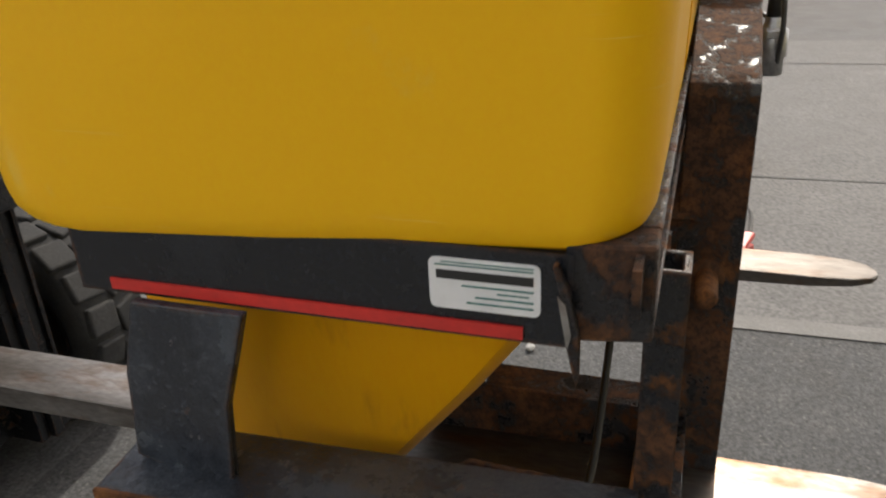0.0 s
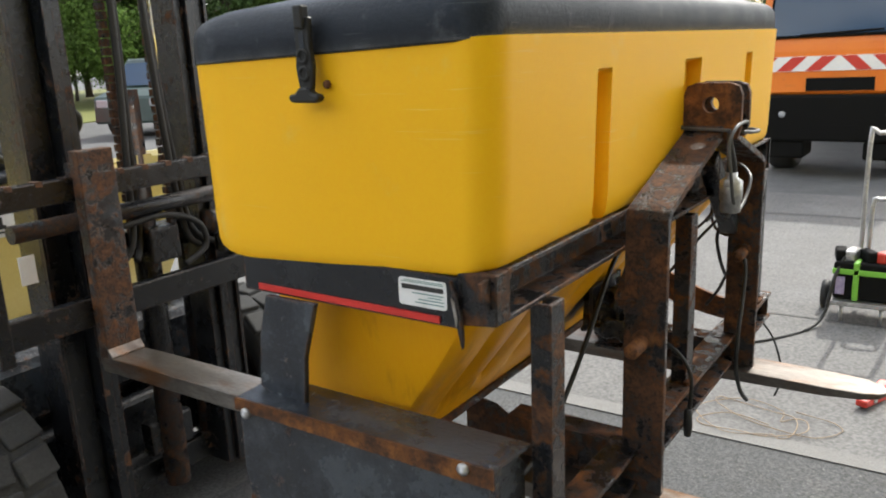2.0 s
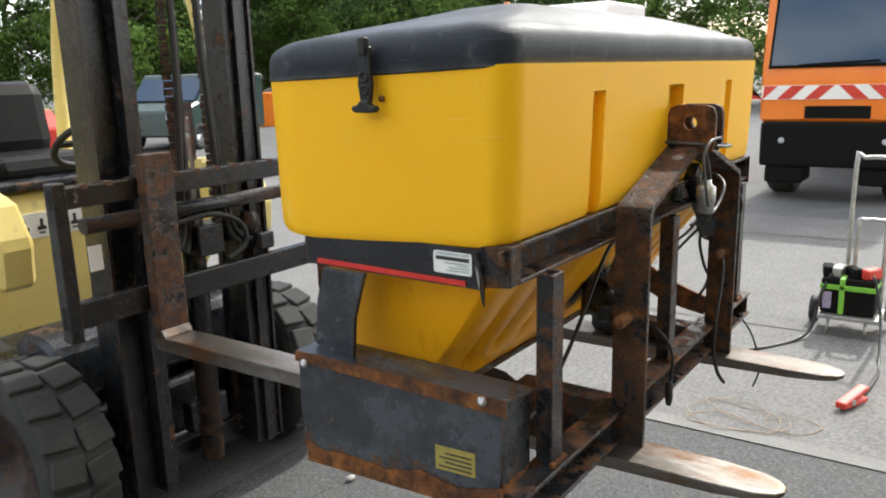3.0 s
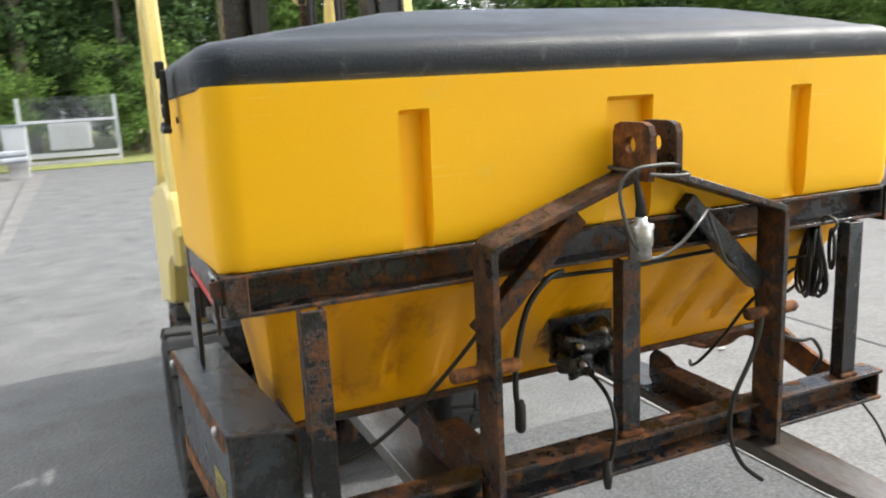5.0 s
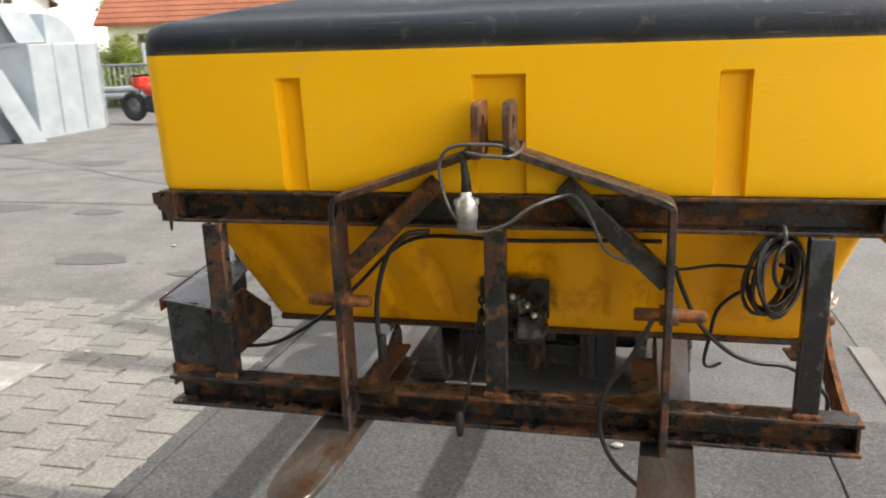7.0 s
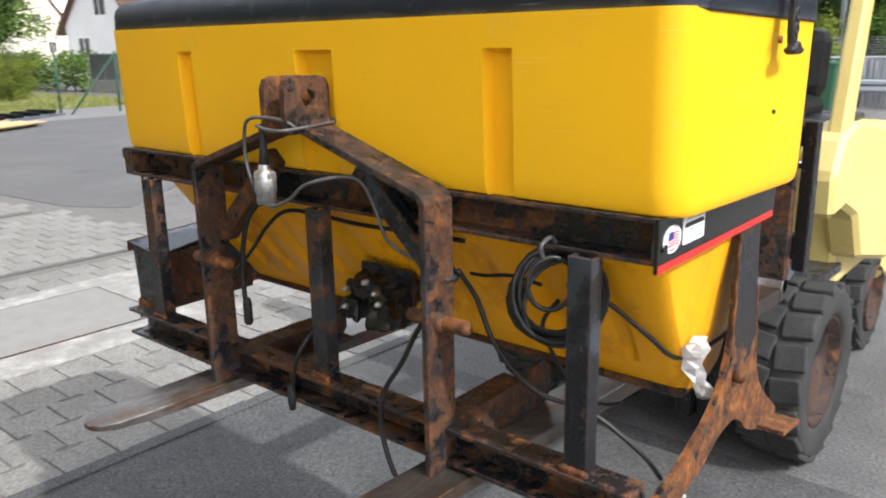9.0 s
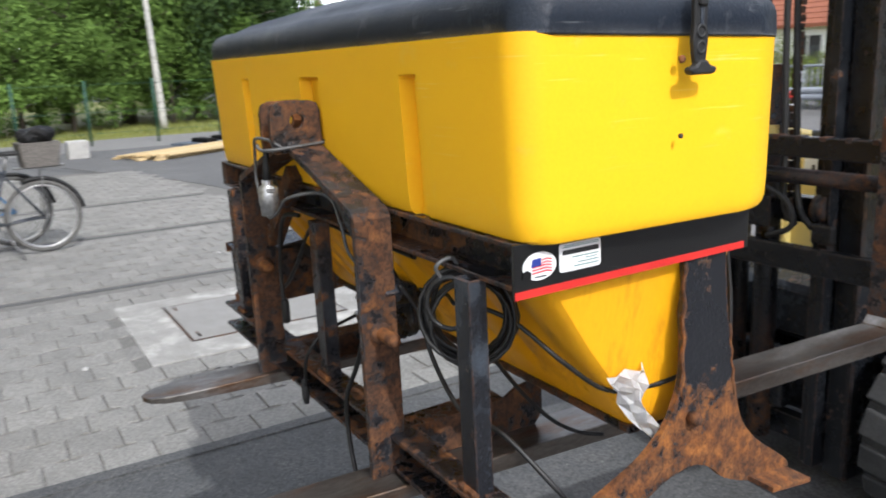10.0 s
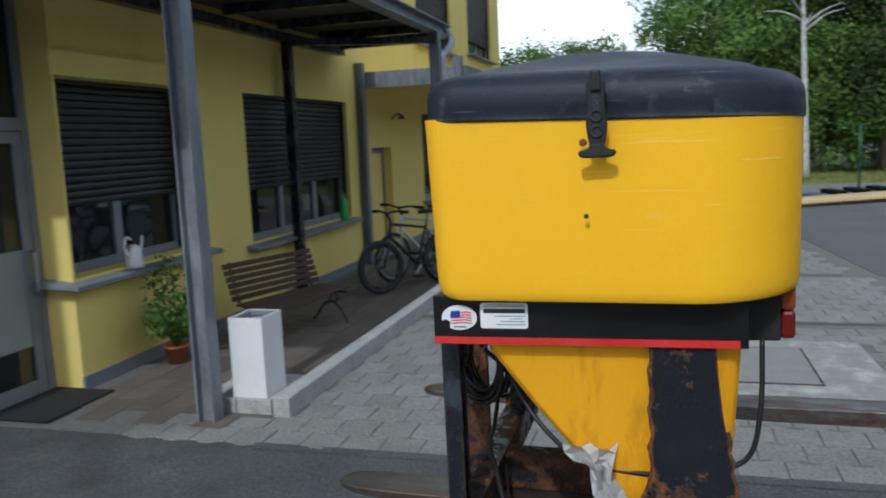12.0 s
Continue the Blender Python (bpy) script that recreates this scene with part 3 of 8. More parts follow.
hang = part("hanger_leg", hanger_right(), HANG, spreader, "broad hanger leg, black above and orange rust below")
rim = bmesh.new()
tube(rim, [(0.733, 0.353 + 0.004 * math.sin(k * 2.1), 1.222 - 0.26 * k / 12) for k in range(13)], [0.002 + 0.0025 * random.random() for k in range(13)], 6)
part("flaked_edge", rim, RUSTY, hang, "flaking rusted edge")
rim = bmesh.new()
tube(rim, [(0.733, 0.472 + 0.0022 * k + 0.003 * math.sin(k * 2.7), 1.08 - 0.018 * k) for k in range(9)], [0.002 + 0.003 * random.random() for k in range(9)], 6)
part("flaked_edge", rim, RUSTY, hang, "flaking rusted edge")
part("foot_flange", box(bmesh.new(), (0.70, 0.54, 0.735), (0.79, 0.655, 0.745), 0.001, Matrix.Rotation(radians(-8), 3, "X")), RUSTY, hang)
part("bolt", lathe([(0, -0.004), (0.013, -0.004), (0.013, 0.012), (0.008, 0.018), (0, 0.018)], 0, (0.738, 0.375, 0.925), 6), RUSTY, hang)

# left hanger strap and the open box below it
strap = prism([(0.305, 1.222), (0.410, 1.222), (0.432, 1.15), (0.442, 1.06), (0.345, 1.030), (0.335, 1.13)], 0, -0.806, -0.796, 0.001)
part("hanger_strap", strap, GUARDM, spreader, "curved dark hanger strap")
SKEW = Matrix.Rotation(radians(4.0), 4, Vector((0, 0, 1)))


def skewed(bm):
    """Turns a guard piece a little, so that its rear end stands further out."""
    bmesh.ops.rotate(bm, cent=(-0.812, 0.0, 1.0), matrix=SKEW, verts=bm.verts)
    return bm


guard = part("guard_panel", skewed(prism([(0.0, 1.040), (0.455, 1.052), (0.458, 0.93), (0.450, 0.885), (0.458, 0.85), (0.37, 0.825), (0.12, 0.82), (0.008, 0.826), (0.004, 0.94)], 0, -0.812, -0.805, 0.001)), GUARDM, spreader, "dented dark guard panel, rust along its edges")
flg = bmesh.new()
loft([[(-0.818, -0.006, 1.040), (-0.690, -0.006, 1.018), (-0.690, -0.006, 1.012), (-0.818, -0.006, 1.034)], [(-0.818, 0.455, 1.056), (-0.722, 0.455, 1.056), (-0.722, 0.455, 1.050), (-0.818, 0.455, 1.050)]], bm=flg, smooth=False)
part("top_flange", skewed(flg), GUARDM, guard)
part("front_lip", skewed(prism([(-0.010, 1.012), (0.456, 1.036), (0.456, 1.056), (-0.010, 1.042)], 0, -0.822, -0.818)), RUSTY, guard, "rusty folded lip")
part("front_panel", skewed(prism([(-0.806, 0.830), (-0.690, 0.830), (-0.690, 0.985), (-0.735, 1.030), (-0.806, 1.034)], 1, 0.004, 0.010, 0.001)), PAINT, guard, "black front panel of the guard")
part("front_edge", skewed(prism([(-0.808, 0.826), (-0.688, 0.826), (-0.688, 0.868), (-0.720, 0.862), (-0.750, 0.874), (-0.785, 0.866), (-0.808, 0.880)], 1, 0.001, 0.004)), RUSTY, guard, "rust-eaten lower edge")
part("inner_panel", prism([(0.04, 1.015), (0.16, 1.02), (0.30, 0.92), (0.30, 0.86), (0.04, 0.86)], 0, -0.694, -0.688, 0.001), BRUST, guard)
part("bottom_strip", skewed(prism([(0.0, 0.815), (0.445, 0.818), (0.445, 0.862), (0.40, 0.850), (0.33, 0.856), (0.25, 0.846), (0.17, 0.866), (0.10, 0.850), (0.05, 0.858), (0.0, 0.872)], 0, -0.8155, -0.8125)), RUSTY, guard, "rust-eaten lower edge")
for y in (0.035, 0.432):
    part("bolt", skewed(lathe([(0, 0.003), (0.0095, 0.003), (0.0095, -0.004), (0.005, -0.007), (0, -0.007)], 0, (-0.822, y, 1.034), 8)), ALU, guard)
tag = part("warning_tag", skewed(boxes(((-0.8136, 0.055, 0.878), (-0.8122, 0.138, 0.925)))), TAG, guard, "faded yellow warning tag")
for k in range(4):
    part("tag_line", skewed(boxes(((-0.8144, 0.062, 0.884 + 0.009 * k), (-0.8136, 0.13 - 0.012 * (k % 2), 0.887 + 0.009 * k)))), INK, tag)

# motor under the funnel
def melted(lo, hi, seed, amount):
    """A box whose faces have run and crumpled in a fire."""
    bm = box(bmesh.new(), lo, hi, 0.006)
    bmesh.ops.subdivide_edges(bm, edges=list(bm.edges), cuts=3, use_grid_fill=True)
    bm.normal_update()
    for v in bm.verts:
        v.co += v.normal * amount * noise.noise(v.co * 38 + Vector((seed, 0, 0))) + Vector((0, 0, -0.5 * amount)) * max(0.0, noise.noise(v.co * 60))
    return sharpen(bm, 40)


motor = part("motor_box", melted((-0.066, 0.118, 0.955), (0.072, 0.205, 1.030), 1.0, 0.022), BURNT, spreader, "burnt and melted black drive motor")
part("motor_plate", boxes(((-0.078, 0.172, 0.972), (0.086, 0.180, 1.066))), PAINT, motor)
part("motor_end", melted((-0.075, 0.098, 0.950), (-0.020, 0.150, 1.000), 4.0, 0.016), BURNT, motor)
part("motor_end", melted((0.018, 0.092, 0.948), (0.084, 0.150, 1.004), 7.0, 0.018), BURNT, motor)
part("motor_cap", melted((-0.040, 0.105, 1.005), (0.048, 0.160, 1.052), 9.0, 0.020), BURNT, motor)
for p in ((-0.052, 0.098, 1.022), (0.044, 0.096, 1.030), (-0.050, 0.092, 0.982), (0.060, 0.088, 1.010), (0.010, 0.100, 1.048)):
    part("fitting", lathe([(0, -0.012), (0.005, -0.012), (0.008, 0), (0.004, 0.010), (0, 0.010)], 1, p, 8), ALU, motor)


def latch(s, x, y, drop):
    """A rubber T-handle latch over the lid's edge."""
    top = part("latch_strap", prism([(y - 0.014, 1.6500), (y + 0.014, 1.6500), (y + 0.013, 1.6074), (y + 0.016, 1.5860), (y + 0.013, 1.5647), (y + 0.010, 1.5519), (y - 0.010, 1.5519), (y - 0.013, 1.5647), (y - 0.016, 1.5860), (y - 0.013, 1.6074)], 0, x, x + s * 0.010, 0.002), RUB, spreader, "black rubber T-handle latch")
    part("t_handle", prism([(y - 0.028, 1.5411), (y - 0.021, 1.5370), (y + 0.021, 1.5370), (y + 0.028, 1.5411), (y + 0.028, 1.5476), (y + 0.014, 1.5502), (y + 0.009, 1.5579), (y - 0.009, 1.5579), (y - 0.014, 1.5502), (y - 0.028, 1.5476)], 0, x + s * 0.001, x + s * 0.017, 0.003), RUB, top)
    part("hook", boxes(((min(x, x + s * 0.016), y - 0.008, 1.6346), (max(x, x + s * 0.016), y + 0.008, 1.6654)), bev=0.003), RUB, top)
    for z in (1.5758, 1.5988):
        part("strap_hole", lathe([(0.006, -0.001), (0.0105, -0.001), (0.0105, 0.0115), (0.006, 0.0115)], 0, (x + (0 if s > 0 else -0.0115), y, z), 14), RUB, top)
    part("slot", boxes(((min(x + s * 0.0101, x + s * 0.0108), y - 0.004, 1.6074), (max(x + s * 0.0101, x + s * 0.0108), y + 0.004, 1.6312))), LIDM, top)
    part("screw", lathe([(0, 0), (0.006, 0), (0.006, 0.004), (0, 0.004)], 0, (x - s * 0.008, y - 0.022, 1.5604), 8), RUSTY, top)
    top.location.z -= drop


latch(-1, -0.816, 0.268, 0.013)
latch(1, 0.809, 0.283, 0.007)

# tail light at the back corner
tl = part("tail_light", boxes(((0.52, 0.497, 1.213), (0.662, 0.560, 1.312)), bev=0.004), RUB, spreader, "tail light in a black housing")
part("lens", boxes(((0.524, 0.560, 1.216), (0.658, 0.583, 1.263)), bev=0.006), REDL, tl)
part("lens", boxes(((0.524, 0.560, 1.2635), (0.658, 0.583, 1.309)), bev=0.006), AMBD, tl)

# cables, hose and plug
CABLES = [
    ("cable", 0.0045, GCABLE, [(0.045, -0.09, 1.402), (0.03, -0.11, 1.42), (-0.02, -0.115, 1.425), (-0.075, -0.115, 1.42), (-0.10, -0.11, 1.39), (-0.093, -0.115, 1.33), (-0.07, -0.115, 1.28), (-0.03, -0.115, 1.252), (0.03, -0.115, 1.27), (0.08, -0.11, 1.305), (0.14, -0.07, 1.32), (0.165, -0.045, 1.305), (0.19, -0.04, 1.26), (0.22, -0.038, 1.20), (0.275, -0.02, 1.17), (0.31, 0.0, 1.16)]),
    ("tie", 0.0045, GCABLE, [(-0.045, -0.12, 1.41), (0.0, -0.13, 1.405), (0.045, -0.12, 1.405), (0.048, 0.0, 1.412), (0.0, 0.008, 1.412), (-0.045, 0.0, 1.414), (-0.05, -0.1, 1.412)]),
    ("hose", 0.0075, CABLE, [(-0.155, 0.0, 1.222), (-0.20, -0.02, 1.218), (-0.245, -0.02, 1.17), (-0.272, -0.02, 1.08), (-0.276, -0.02, 1.0), (-0.268, -0.02, 0.965)]),
    ("hose", 0.006, CABLE, [(-0.645, 0.07, 0.90), (-0.56, 0.06, 0.92), (-0.45, 0.06, 0.985), (-0.35, 0.06, 1.07), (-0.27, 0.06, 1.15), (-0.20, 0.062, 1.19), (-0.10, 0.062, 1.195), (0.03, 0.062, 1.19), (0.20, 0.06, 1.195), (0.33, 0.05, 1.2)]),
    ("cable", 0.0055, CABLE, [(-0.05, 0.09, 0.98), (-0.055, 0.0, 0.95), (-0.065, -0.045, 0.90), (-0.08, -0.05, 0.83), (-0.09, -0.05, 0.80)]),
    ("cable", 0.0065, CABLE, [(0.315, -0.05, 1.07), (0.30, -0.06, 1.04), (0.27, -0.065, 0.98), (0.22, -0.07, 0.90), (0.215, -0.07, 0.82), (0.245, -0.075, 0.75), (0.30, -0.08, 0.70)]),
    ("cable", 0.006, CABLE, [(0.355, 0.0, 1.16), (0.375, 0.03, 1.10), (0.41, 0.03, 1.03), (0.47, 0.03, 0.972), (0.525, 0.03, 0.95), (0.60, 0.06, 0.93), (0.68, 0.10, 0.86), (0.70, 0.14, 0.80)]),
    ("cable", 0.0045, CABLE, [(0.345, 0.05, 1.14), (0.38, 0.05, 1.142), (0.44, 0.05, 1.152), (0.52, 0.02, 1.158)]),
    ("cable", 0.0055, CABLE, [(0.56, 0.04, 1.16), (0.60, 0.09, 1.13), (0.655, 0.15, 1.06), (0.675, 0.23, 0.995), (0.682, 0.33, 0.98), (0.70, 0.41, 0.995), (0.70, 0.50, 1.02), (0.69, 0.525, 1.10), (0.67, 0.53, 1.22)]),
    ("cable", 0.0055, CABLE, [(0.53, 0.06, 1.12), (0.46, 0.12, 1.04), (0.45, 0.20, 0.93), (0.45, 0.28, 0.84), (0.47, 0.34, 0.80), (0.50, 0.38, 0.795)]),
    ("wire", 0.004, CABLE, [(0.66, -0.02, 0.80), (0.70, -0.06, 0.72), (0.74, -0.08, 0.60), (0.76, -0.06, 0.52)]),
]
for nm, r, mt, pts in CABLES:
    part(nm, tube(bmesh.new(), smooth_path(pts, 6), 0.8 * r, 8), mt, spreader)
part("nozzle", lathe([(0, -0.035), (0.007, -0.035), (0.011, -0.028), (0.011, 0.02), (0.0075, 0.03), (0, 0.03)], 2, (-0.268, -0.02, 0.958), 10), RUB, spreader)
part("cable_plug", lathe([(0, -0.03), (0.007, -0.03), (0.010, -0.01), (0.008, 0.03), (0, 0.03)], 2, (-0.088, -0.05, 0.80), 10), RUB, spreader)
plug = part("trailer_plug", lathe([(0, -0.045), (0.0195, -0.045), (0.0195, -0.022), (0.022, -0.02), (0.022, 0.016), (0.012, 0.024), (0.011, 0.034), (0, 0.034)], 2, (-0.050, -0.105, 1.298), 18), ALU, spreader, "silver trailer plug hanging on its cable")
part("plug_hinge", boxes(((-0.074, -0.115, 1.305), (-0.026, -0.095, 1.318)), bev=0.003), ALU, plug)
part("plug_sleeve", tube(bmesh.new(), [(-0.050, -0.105, 1.33), (-0.050, -0.104, 1.355), (-0.055, -0.10, 1.39), (-0.06, -0.10, 1.41)], [0.011, 0.009, 0.006, 0.005], 10), RUB, plug)
coil = bmesh.new()
pts = []
TURNS = 9
for k in range(TURNS * 20 + 1):
    a = 2 * math.pi * k / 20
    q = k / (TURNS * 20)
    ra = 0.077 + 0.007 * math.sin(q * 41) + 0.003 * math.sin(q * 77)
    lower = 0.5 - 0.5 * math.cos(a)
    pts.append((0.548 + (0.018 + 0.036 * lower) * (q - 0.5) + 0.004 * math.sin(q * 63 + a), 0.030 + 0.95 * ra * math.sin(a) + 0.006 * math.sin(q * 17), 1.142 + ra * math.cos(a) - 0.008 * math.cos(q * 29)))
HANGS = Matrix.Rotation(radians(-42), 4, "Z")
tube(coil, pts, 0.0042, 7)
bmesh.ops.rotate(coil, cent=(0.548, 0.03, 1.13), matrix=HANGS, verts=coil.verts)
cc = part("cable_coil", coil, CABLE, spreader, "coil of black cable hung from the rail")
loop = tube(bmesh.new(), smooth_path([(0.56, -0.005 + 0.04 * math.sin(k * 0.785), 1.175 + 0.045 * math.cos(k * 0.785)) for k in range(8)], 4, True), 0.0045, 7, True)
bmesh.ops.rotate(loop, cent=(0.552, -0.01, 1.13), matrix=HANGS, verts=loop.verts)
part("cable_coil_loop", loop, CABLE, cc)
part("coil_tie", tube(bmesh.new(), smooth_path([(0.552, -0.02, 1.215), (0.552, -0.03, 1.24), (0.552, 0.0, 1.25), (0.552, 0.015, 1.23)], 4), 0.004, 6), GCABLE, cc)


def rag():
    """Crumpled white tape knotted round the cable, its end hanging."""
    bm = bmesh.new()
    rows = [(0.202, 0.298, 1.034), (0.206, 0.292, 1.018), (0.222, 0.288, 1.004), (0.246, 0.284, 0.990), (0.246, 0.290, 0.972), (0.252, 0.302, 0.950), (0.270, 0.316, 0.925), (0.292, 0.322, 0.905), (0.318, 0.324, 0.888)]
    grid = []
    for i, (a, b, z) in enumerate(rows):
        grid.append([bm.verts.new((0.700 + 0.014 * math.sin(j * 1.9 + i * 1.3) + 0.008 * random.uniform(-1, 1), a + (b - a) * j / 6, z + 0.005 * math.sin(j * 2.3 + i))) for j in range(7)])
    for u, v in zip(grid, grid[1:]):
        for j in range(6):
            bm.faces.new((u[j], u[j + 1], v[j + 1], v[j]))
    bmesh.ops.solidify(bm, geom=list(bm.faces), thickness=0.002)
    return bm


part("rag", rag(), RAGM, spreader, "crumpled white tape tied round a cable")

# the whole machine leans back a little on the forks
spreader.rotation_euler.x = radians(0.6)
spreader.location += Vector((0, 0.005, 0.002))

# ---- the forklift ----
CX = -0.10
truckf = thing("forklift", (CX, 2.4, 0), "cream-yellow forklift with a greasy black mast, parked on asphalt", "forklift")


def fork(xh, xf, wd=0.11):
    """A long forged fork: shank, heel and a blade that thins to a rounded tip."""
    def cx(y):
        return xf + (xh - xf) * (y + 0.19) / 1.65
    bm = bmesh.new()
    secs = []
    for y, top, bot, k in ((1.455, 0.772, 0.728, 1), (1.30, 0.775, 0.728, 1), (0.6, 0.775, 0.732, 1), (0.0, 0.774, 0.740, 1), (-0.36, 0.773, 0.751, 1), (-0.44, 0.772, 0.756, 0.86), (-0.475, 0.771, 0.758, 0.55), (-0.488, 0.770, 0.760, 0.2)):
        h = wd / 2 * k
        c = cx(y)
        secs.append([(c - h, y, bot), (c + h, y, bot), (c + h, y, top), (c - h, y, top)])
    loft(secs, smooth=False, bm=bm)
    bmesh.ops.bevel(bm, geom=[e for e in bm.edges], offset=0.002, segments=1, affect="EDGES")
    h = wd / 2
    return bm, box(bmesh.new(), (xh - h, 1.418, 0.752), (xh + h, 1.462, 1.372), 0.004)


for xh, xf in ((-0.360, -0.371), (0.420, 0.350)):
    b1, b2 = fork(xh, xf)
    f = part("fork", b1, FORKM, truckf, "long worn steel fork blade")
    part("shank", b2, BRUST, f, "rust-brown fork shank")
    part("heel", prism([(1.40, 0.728), (1.44, 0.730), (1.462, 0.752), (1.462, 0.80), (1.418, 0.80), (1.40, 0.776)], 0, xh - 0.055, xh + 0.055, 0.002), FORKM, f)
    part("hook", boxes(((xh - 0.045, 1.462, 1.255), (xh + 0.045, 1.51, 1.335)), bev=0.004), BRUST, f)
part("carriage_bar", boxes(((-0.69, 1.464, 1.232), (0.52, 1.502, 1.298)), bev=0.004), MAST, truckf, "upper carriage bar with notches")
part("carriage_bar", boxes(((-0.69, 1.464, 0.862), (0.52, 1.502, 0.946)), bev=0.004), MAST, truckf)
for k in range(13):
    part("notch", boxes(((-0.60 + 0.083 * k, 1.4635, 1.286), (-0.58 + 0.083 * k, 1.5025, 1.3005))), BRUST, truckf)
for x in (-0.69, 0.48):
    part("carriage_side", boxes(((x, 1.462, 0.825), (x + 0.042, 1.512, 1.312)), bev=0.004), MAST, truckf)
part("shift_cylinder", rod((-0.58, 1.515, 1.165), (0.34, 1.515, 1.165), 0.026, 14), MAST, truckf, "sideshift cylinder")
part("shift_rod", rod((0.34, 1.515, 1.165), (0.47, 1.515, 1.165), 0.013), CHROME, truckf)
for s, x in ((-1, CX - 0.36), (1, CX + 0.33)):
    # outer and inner mast channels
    o0, o1 = (x, x + 0.085) if s < 0 else (x - 0.085, x)
    part("outer_mast", prism([(o0, 1.60), (o1, 1.60), (o1, 1.72), (o0, 1.72)], 2, 0.13, 2.16, 0.003), MAST, truckf, "greasy black outer mast channel")
    for q in (0.0, 0.034):
        xa = (o1 + 0.004 + q) if s < 0 else (o0 - 0.034 - q)
        part("inner_mast", boxes(((xa, 1.545 + q * 0.6, 0.16), (xa + 0.030, 1.66 + q * 0.4, 2.24))), MAST, truckf)
    part("flange_edge", boxes((((o0 if s < 0 else o1 - 0.012), 1.588, 0.14), ((o0 + 0.012 if s < 0 else o1), 1.60, 2.15))), MAST, truckf)
    part("roller", lathe([(0, -0.02), (0.045, -0.02), (0.045, 0.02), (0, 0.02)], 0, (x + (0.12 if s < 0 else -0.12), 1.56, 1.06), 16), MAST, truckf)
    ch = bmesh.new()
    for k in range(46):
        z = 1.0 + 0.026 * k
        box(ch, (CX + s * 0.075 - 0.012, 1.565 + 0.004 * (k % 2), z), (CX + s * 0.075 + 0.012, 1.585 + 0.004 * (k % 2), z + 0.022))
    part("lift_chain", ch, BRUST, truckf, "greasy lift chain")
    part("lift_cylinder", rod((CX + s * 0.20, 1.69, 0.2), (CX + s * 0.20, 1.69, 1.5), 0.032, 14), MAST, truckf)
    part("lift_rod", rod((CX + s * 0.20, 1.69, 1.5), (CX + s * 0.20, 1.69, 2.12), 0.018, 12), CHROME, truckf)
for z in (0.17, 0.98, 2.10):
    part("mast_crossmember", boxes(((CX - 0.35, 1.66, z), (CX + 0.32, 1.715, z + 0.09)), bev=0.004), MAST, truckf)
part("centre_cylinder", rod((CX - 0.02, 1.60, 0.18), (CX - 0.02, 1.60, 1.52), 0.042, 16), MAST, truckf)
part("yellow_bracket", boxes(((CX - 0.035, 1.56, 1.285), (CX + 0.02, 1.575, 1.32))), FLY, truckf)
for k, (dx, dy) in enumerate(((-0.055, 0), (-0.035, 0.02), (0.045, 0), (0.065, 0.02))):
    part("hydraulic_hose", tube(bmesh.new(), smooth_path([(CX + dx, 1.55 + dy, 2.2), (CX + dx * 1.1, 1.545 + dy, 1.7), (CX + dx * 1.6, 1.54 + dy, 1.25), (CX + dx * 2, 1.53 + dy, 1.06), (CX + dx * 3, 1.53, 1.0)], 5), 0.011, 8), RUB, truckf)
part("hydraulic_hose", tube(bmesh.new(), smooth_path([(CX - 0.16, 1.51, 1.12), (CX, 1.50, 1.13), (CX + 0.12, 1.50, 1.08), (CX + 0.14, 1.50, 1.00), (CX + 0.05, 1.50, 0.955)], 6), 0.010, 8), RUB, truckf)
part("valve_block", boxes(((CX - 0.06, 1.51, 0.98), (CX + 0.05, 1.57, 1.09)), bev=0.006), MAST, truckf)
for x in (CX + 0.21, CX - 0.27):
    part("hinge_block", boxes(((x, 1.50, 0.955), (x + 0.075, 1.53, 1.02)), bev=0.008), MAST, truckf)
part("lower_bracket", boxes(((CX - 0.10, 1.60, 0.30), (CX + 0.07, 1.66, 0.42)), bev=0.01), MAST, truckf)
part("label_plate", boxes(((CX - 0.47, 1.518, 1.02), (CX - 0.425, 1.522, 1.10))), WHITE, truckf, "small white and amber notice")


LUG = {}


def lug_mesh(h, r, lugs):
    """One broad tread block, built at the top of the wheel."""
    if (h, r) not in LUG:
        bm = bmesh.new()
        box(bm, (-h * 0.47, -math.pi * r / lugs * 0.76, -r * 0.045), (h * 0.47, math.pi * r / lugs * 0.76, r * 0.036), 0.008)
        LUG[h, r] = bpy.data.meshes.new("tread_block")
        bm.to_mesh(LUG[h, r])
        bm.free()
        LUG[h, r].materials.append(TYRE)
    return LUG[h, r]


